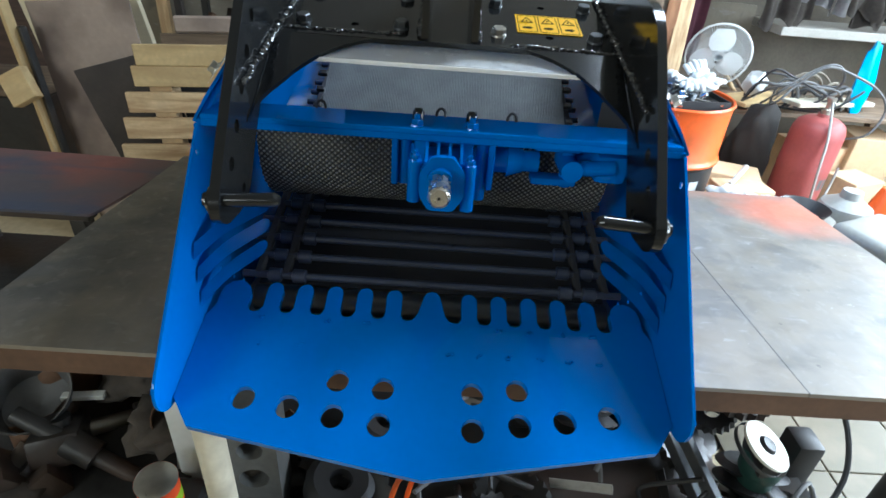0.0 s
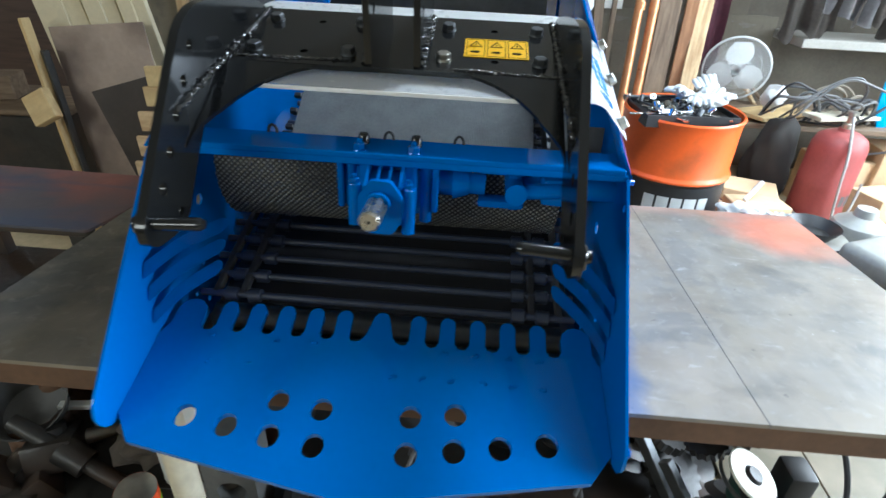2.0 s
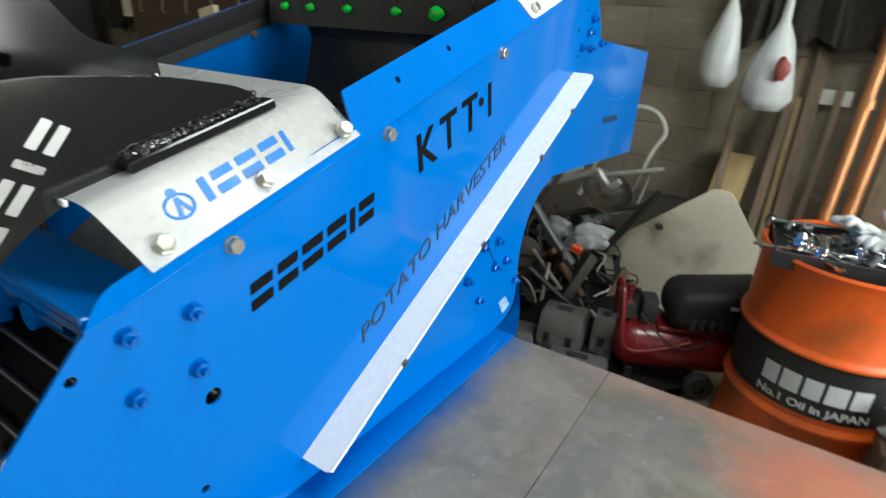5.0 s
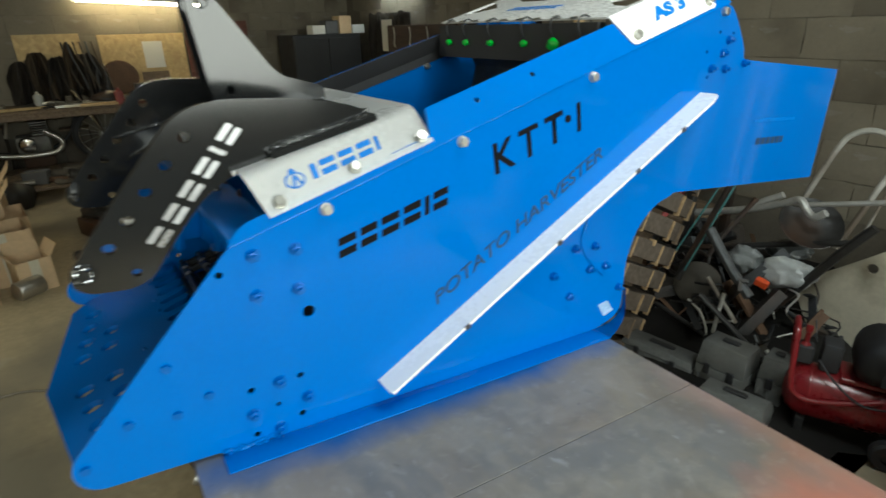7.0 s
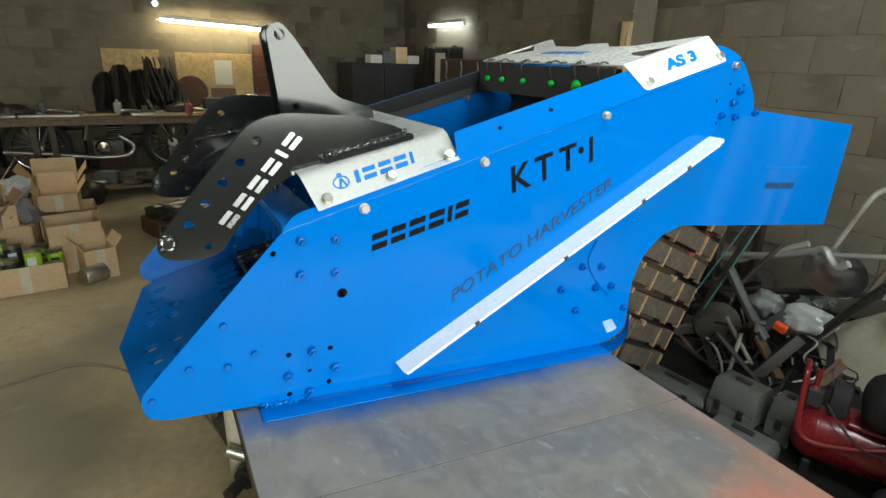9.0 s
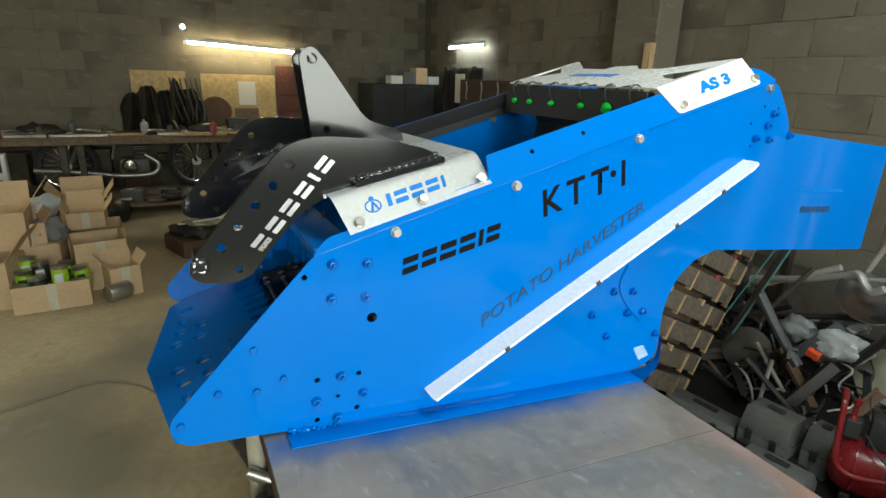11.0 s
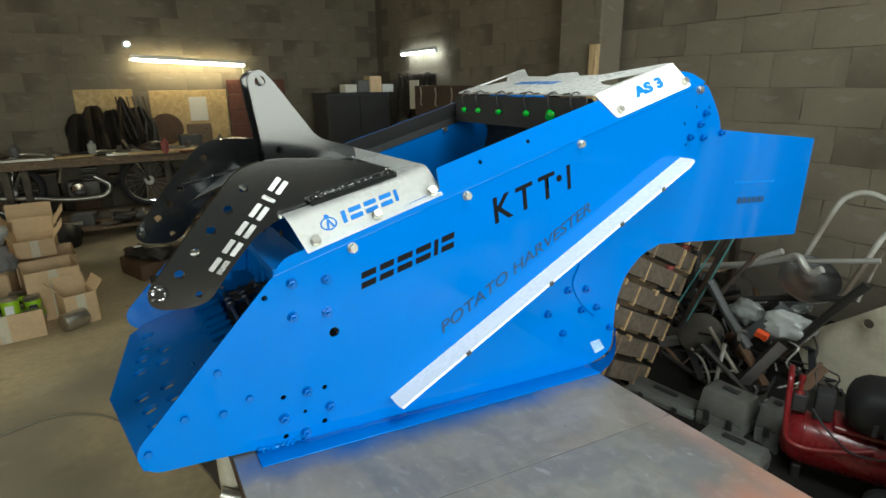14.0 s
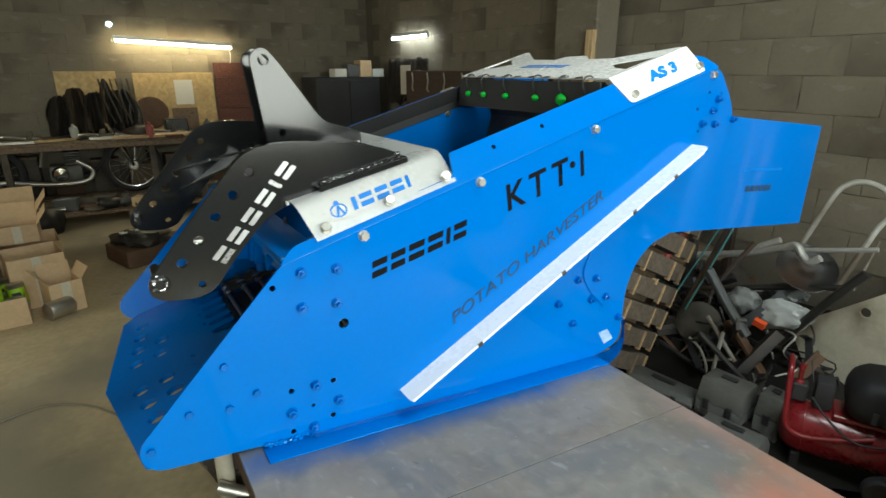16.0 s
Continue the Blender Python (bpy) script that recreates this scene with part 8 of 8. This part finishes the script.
motorcycle(pose(-5.74, -0.445, 0.111, 0, 0, 3) @ Matrix.Scale(1.05, 4))
rng = random.Random(8)
for i in range(13):
    y = -3.1 + 0.38 * i
    w_, h2 = rng.uniform(0.13, 0.18), rng.uniform(0.30, 0.56)
    crate_ = root("store_box", pose(-6.06, y, 0, 0, 0, rng.uniform(-6, 6)), "dark grimy wooden store box under the bench", "box", "store boxes under the bench")
    part("body", box(B(), -0.10, 0.10, -w_, w_, 0, h2, 0.006), (DUSTY, OLDWOOD, DUSTY, RUST)[i % 4], crate_)
    part("lid", box(B(), -0.105, 0.105, -w_ - 0.005, w_ + 0.005, h2 + 0.0005, h2 + 0.022, 0.004), OLDWOOD, crate_)
mp = root("floor_pallet", pose(-5.20, 0.10, 0), "dark wooden pallet loaded with parts on the floor", "pallet")
for i in range(-4, 5):
    part("slat", box(B(), -0.30 + 0.125 * i, -0.20 + 0.125 * i, -1.25, 1.3, 0.10, 0.125, 0.002), OLDWOOD, mp)
for y in (-1.2, 0.0, 1.2):
    part("stringer", box(B(), -0.80, 0.30, y - 0.04, y + 0.04, 0.0, 0.0995, 0.003), OLDWOOD, mp)
rng = random.Random(55)
for i in range(10):
    bm = blob(B(), (0, 0, 0.05), (rng.uniform(0.06, 0.14), rng.uniform(0.06, 0.14), 0.06), i + 9, 0.7, 2)
    thing("loose_part", bm, (DUSTY, DARKIRON, GREYPLASTIC)[i % 3], pose(-5.1 + rng.uniform(-0.1, 0.1), -0.25 + 0.16 * i, 0.127), "dark loose part on the pallet", "part", "parts on the pallet")
o = root("battery_charger", pose(-4.45, -1.38, 0.42, 0, 0, 4), "pale battery charger with a dark dial panel", "charger")
part("case", box(B(), -0.06, 0.06, -0.085, 0.085, 0, 0.30, 0.008, seg=2), WHITEPLASTIC, o)
part("dial", box(B(), 0.0602, 0.062, -0.055, 0.055, 0.15, 0.26), BLACKPLASTIC, o)
part("meter", box(B(), 0.0602, 0.062, -0.05, 0.05, 0.03, 0.09), GREYPLASTIC, o)
thing("charger_stand", box(B(), -4.60, -4.30, -1.65, -1.10, 0.0, 0.419, 0.01), DARKIRON, pose(0, 0, 0), "dark iron stand under the charger", "stand")
for i in range(9):
    rr = random.Random(i + 200)
    thing("dark_part", blob(B(), (0, 0, 0.08), (0.16, 0.18, rr.uniform(0.10, 0.22)), i + 70, 0.7, 2), (DUSTY, CLOTH, DARKIRON)[i % 3], pose(-4.6 - 0.1 * (i % 3), -2.4 + 0.22 * i, 0.02), "dark heap of parts before the bench", "parts", "heaps before the bench")
# tub of scrap on the open floor
o = root("scrap_tub", pose(-3.55, 0.12, 0, 0, 0, 20), "rusty low tub with scrap and a pale strip", "tub")
part("body", box(B(), -0.20, 0.20, -0.24, 0.24, 0.0, 0.14, 0.02, seg=2), RUST, o)
part("load", blob(B(), (0, 0, 0.16), (0.19, 0.23, 0.09), 3, 0.6, 3), DARKIRON, o)
part("strip", box(B(), 0.02, 0.06, -0.20, 0.20, 0.245, 0.255, 0.002), WHITEPLASTIC, o)
# dark cabinet in the corner
o = root("steel_cabinet", pose(-5.75, 2.75, 0), "dark steel cabinet in the room corner", "cabinet")
part("body", box(B(), -0.28, 0.28, -0.47, 0.38, 0.0, 1.34, 0.006), mat("dark_cabinet_paint", (0.02, 0.021, 0.024), 0.5, vary=0.2), o)
part("door", box(B(), 0.2805, 0.30, -0.46, -0.05, 0.05, 1.30, 0.004), BLACKPLASTIC, o)
part("door", box(B(), 0.2805, 0.30, -0.04, 0.37, 0.05, 1.30, 0.004), BLACKPLASTIC, o)
for i in range(4):
    thing("cabinet_box", box(B(), -0.10, 0.10, -0.08, 0.08, 0, 0.10 + 0.05 * (i % 3), 0.005), (PAPER, GREYPLASTIC, CARD, WHITEPLASTIC)[i], pose(-5.6, 2.62 + 0.17 * i, 1.342), "box on top of the dark cabinet", "box", "boxes on the cabinet")
for i in range(4):
    thing("hanging_cloth", hanging(0.32, 0.5, i + 44, 0.04), CLOTH, pose(-5.2 + 0.24 * i, 3.23, 1.55), "dark cloth hanging on the back wall", "cloth", "cloths on the back wall")
thing("wall_note", box(B(), -4.86, -4.62, 3.12, 3.125, 1.15, 1.48), PAPER, pose(0, 0, 0), "pale paper hanging on the back wall", "paper")
thing("brown_cupboard", box(B(), -4.5, -2.3, 3.0, 3.285, 0.0, 1.42, 0.006), wood("dark_cupboard_wood", (0.075, 0.045, 0.034), (0.045, 0.028, 0.022)), pose(0, 0, 0), "dark red-brown cupboard along the back wall", "cupboard")
for i in range(6):
    thing("hook_tool", tube(B(), curve([(0, 0, 0.10), (0.02, 0, 0.02), (0.0, 0, -0.06), (0.03, 0.0, -0.09)], 5), 0.008, 6), TIN, pose(-4.3 + 0.33 * i, 2.97, 1.30), "small hand tool hanging on the cupboard", "tool", "tools on the cupboard")
thing("pillar", box(B(), -2.15, -1.72, 3.06, 3.28, 0.0, 2.999, 0.01), BLOCK, pose(0, 0, 0), "rough concrete wall pillar", "pillar", kind="structure")
plank("post", "pale wooden post by the pillar", (-1.74, 3.02, 0.0), (-1.74, 3.03, 1.70), 0.07, 0.04, PINE)


def tube_lamp(m, length, material, label):
    o = root("tube_lamp", m, label, "lamp", "tube lamps")
    part("housing", box(B(), -0.02, 0.02, -length / 2, length / 2, 0.014, 0.05, 0.004), WHITEPLASTIC, o)
    part("tube", cyl(B(), (0, -length / 2 + 0.02, 0), (0, length / 2 - 0.02, 0), 0.016, 14), material, o, "glowing tube")
    for y in (-length / 3, length / 3):
        part("bracket", box(B(), -0.19, -0.0205, y - 0.012, y + 0.012, 0.02, 0.04, 0.002) if length > 1 else box(B(), 0.0205, 0.14, y - 0.012, y + 0.012, 0.02, 0.04, 0.002), WHITEPLASTIC, o)
    for s_ in (1, -1):
        part("end_cap", box(B(), -0.017, 0.017, s_ * length / 2 - 0.019, s_ * length / 2 + 0.0, -0.017, 0.0135, 0.003), WHITEPLASTIC, o)
    return o


tube_lamp(pose(-6.05, 0.85, 1.71, -2.8, 0, 0), 1.24, TUBE, "warm white tube lamp on the wall above the bench")
tube_lamp(pose(-4.78, 3.20, 1.79, 0, -1.5, 90), 0.86, TUBECOOL, "cool white tube lamp on the back wall")
o = root("spot_lamp", pose(-6.08, 0.22, 1.90), "small bright lamp above the tube lamp", "lamp")
part("housing", lathe(B(), [(0.0, 0.06), (0.03, 0.06), (0.045, 0.0)], 16, pose(0, 0, 0, 0, 90, 0) @ Matrix.Translation((0, 0, 0))), WHITEPLASTIC, o)
part("arm", cyl(B(), (-0.16, 0, 0), (0.05, 0, 0), 0.012, 10), WHITEPLASTIC, o)
part("bulb", blob(B(), (0.075, 0, 0), (0.022, 0.022, 0.022), 0, 0.0, 2), TUBECOOL, o)
thing("lamp_wire", tube(B(), curve([(-6.17, 1.44, 1.70), (-6.16, 1.46, 1.60), (-6.17, 1.45, 1.50), (-6.17, 1.47, 1.42)], 5), 0.005, 6), WHITEPLASTIC, pose(0, 0, 0), "thin pale wire hanging from the lamp", "wire")

# ---- blocks of the two walls ----
block_kinds = []
for k in range(6):
    bm = B()
    nu, nv = 8, 4
    rr = random.Random(300 + k)
    grid = []
    for j in range(nv + 1):
        line = []
        for i in range(nu + 1):
            q = Vector((i * 0.9, j * 0.9, k * 3.7))
            dx = (noise.noise(q * 1.3) * 0.007) if i in (0, nu) else 0
            dz = (noise.noise(q * 1.7 + Vector((5, 0, 0))) * 0.007) if j in (0, nv) else 0
            edge = i in (0, nu) or j in (0, nv)
            line.append(bm.verts.new((0.0015 + 0.397 * i / nu + dx, (0.0035 if edge else 0.0) + noise.noise(q * 0.8 + Vector((0, 9, 0))) * 0.005, 0.0015 + 0.197 * j / nv + dz)))
        grid.append(line)
    for j in range(nv):
        for i in range(nu):
            bm.faces.new((grid[j][i], grid[j][i + 1], grid[j + 1][i + 1], grid[j + 1][i]))
    rim = grid[0] + [r[-1] for r in grid[1:]] + grid[-1][-2::-1] + [r[0] for r in grid[-2:0:-1]]
    back = [bm.verts.new((v.co.x, 0.018, v.co.z)) for v in rim]
    for i in range(len(rim)):
        bm.faces.new((rim[i], back[i], back[(i + 1) % len(rim)], rim[(i + 1) % len(rim)]))
    me = bpy.data.meshes.new("block")
    finish(bm, 1.2).to_mesh(me)
    bm.free()
    me.materials.append(BLOCK)
    block_kinds.append(me)


def lay_blocks(wall, length, origin, ux, nblocks, rows, z0):
    """Rough blocks in running bond on the face of a wall."""
    turn = pose(0, 0, 0, 0, 0, 90) if abs(ux[1]) > 0.5 else pose(0, 0, 0)
    for r in range(rows):
        for c in range(nblocks):
            x = (c - (0.5 if r % 2 else 0)) * 0.40
            if x < -0.01 or x + 0.39 > length:
                continue
            rr = random.Random(r * 97 + c * 13 + int(abs(origin[0]) * 10))
            o = new("block", rr.choice(block_kinds))
            o.matrix_basis = Matrix.Translation(Vector(origin) + Vector(ux) * x + Vector((0, 0, z0 + r * 0.2))) @ turn @ Matrix.Translation((0, rr.uniform(-0.002, 0.002), 0))
            o.parent = wall


lay_blocks(wall_west, 5.6, (XW, -2.2, 0), (0, 1, 0), 15, 13, 0.4)
lay_blocks(wall_north, 8.0, (XW + 0.2, YN, 0), (1, 0, 0), 20, 13, 0.4)
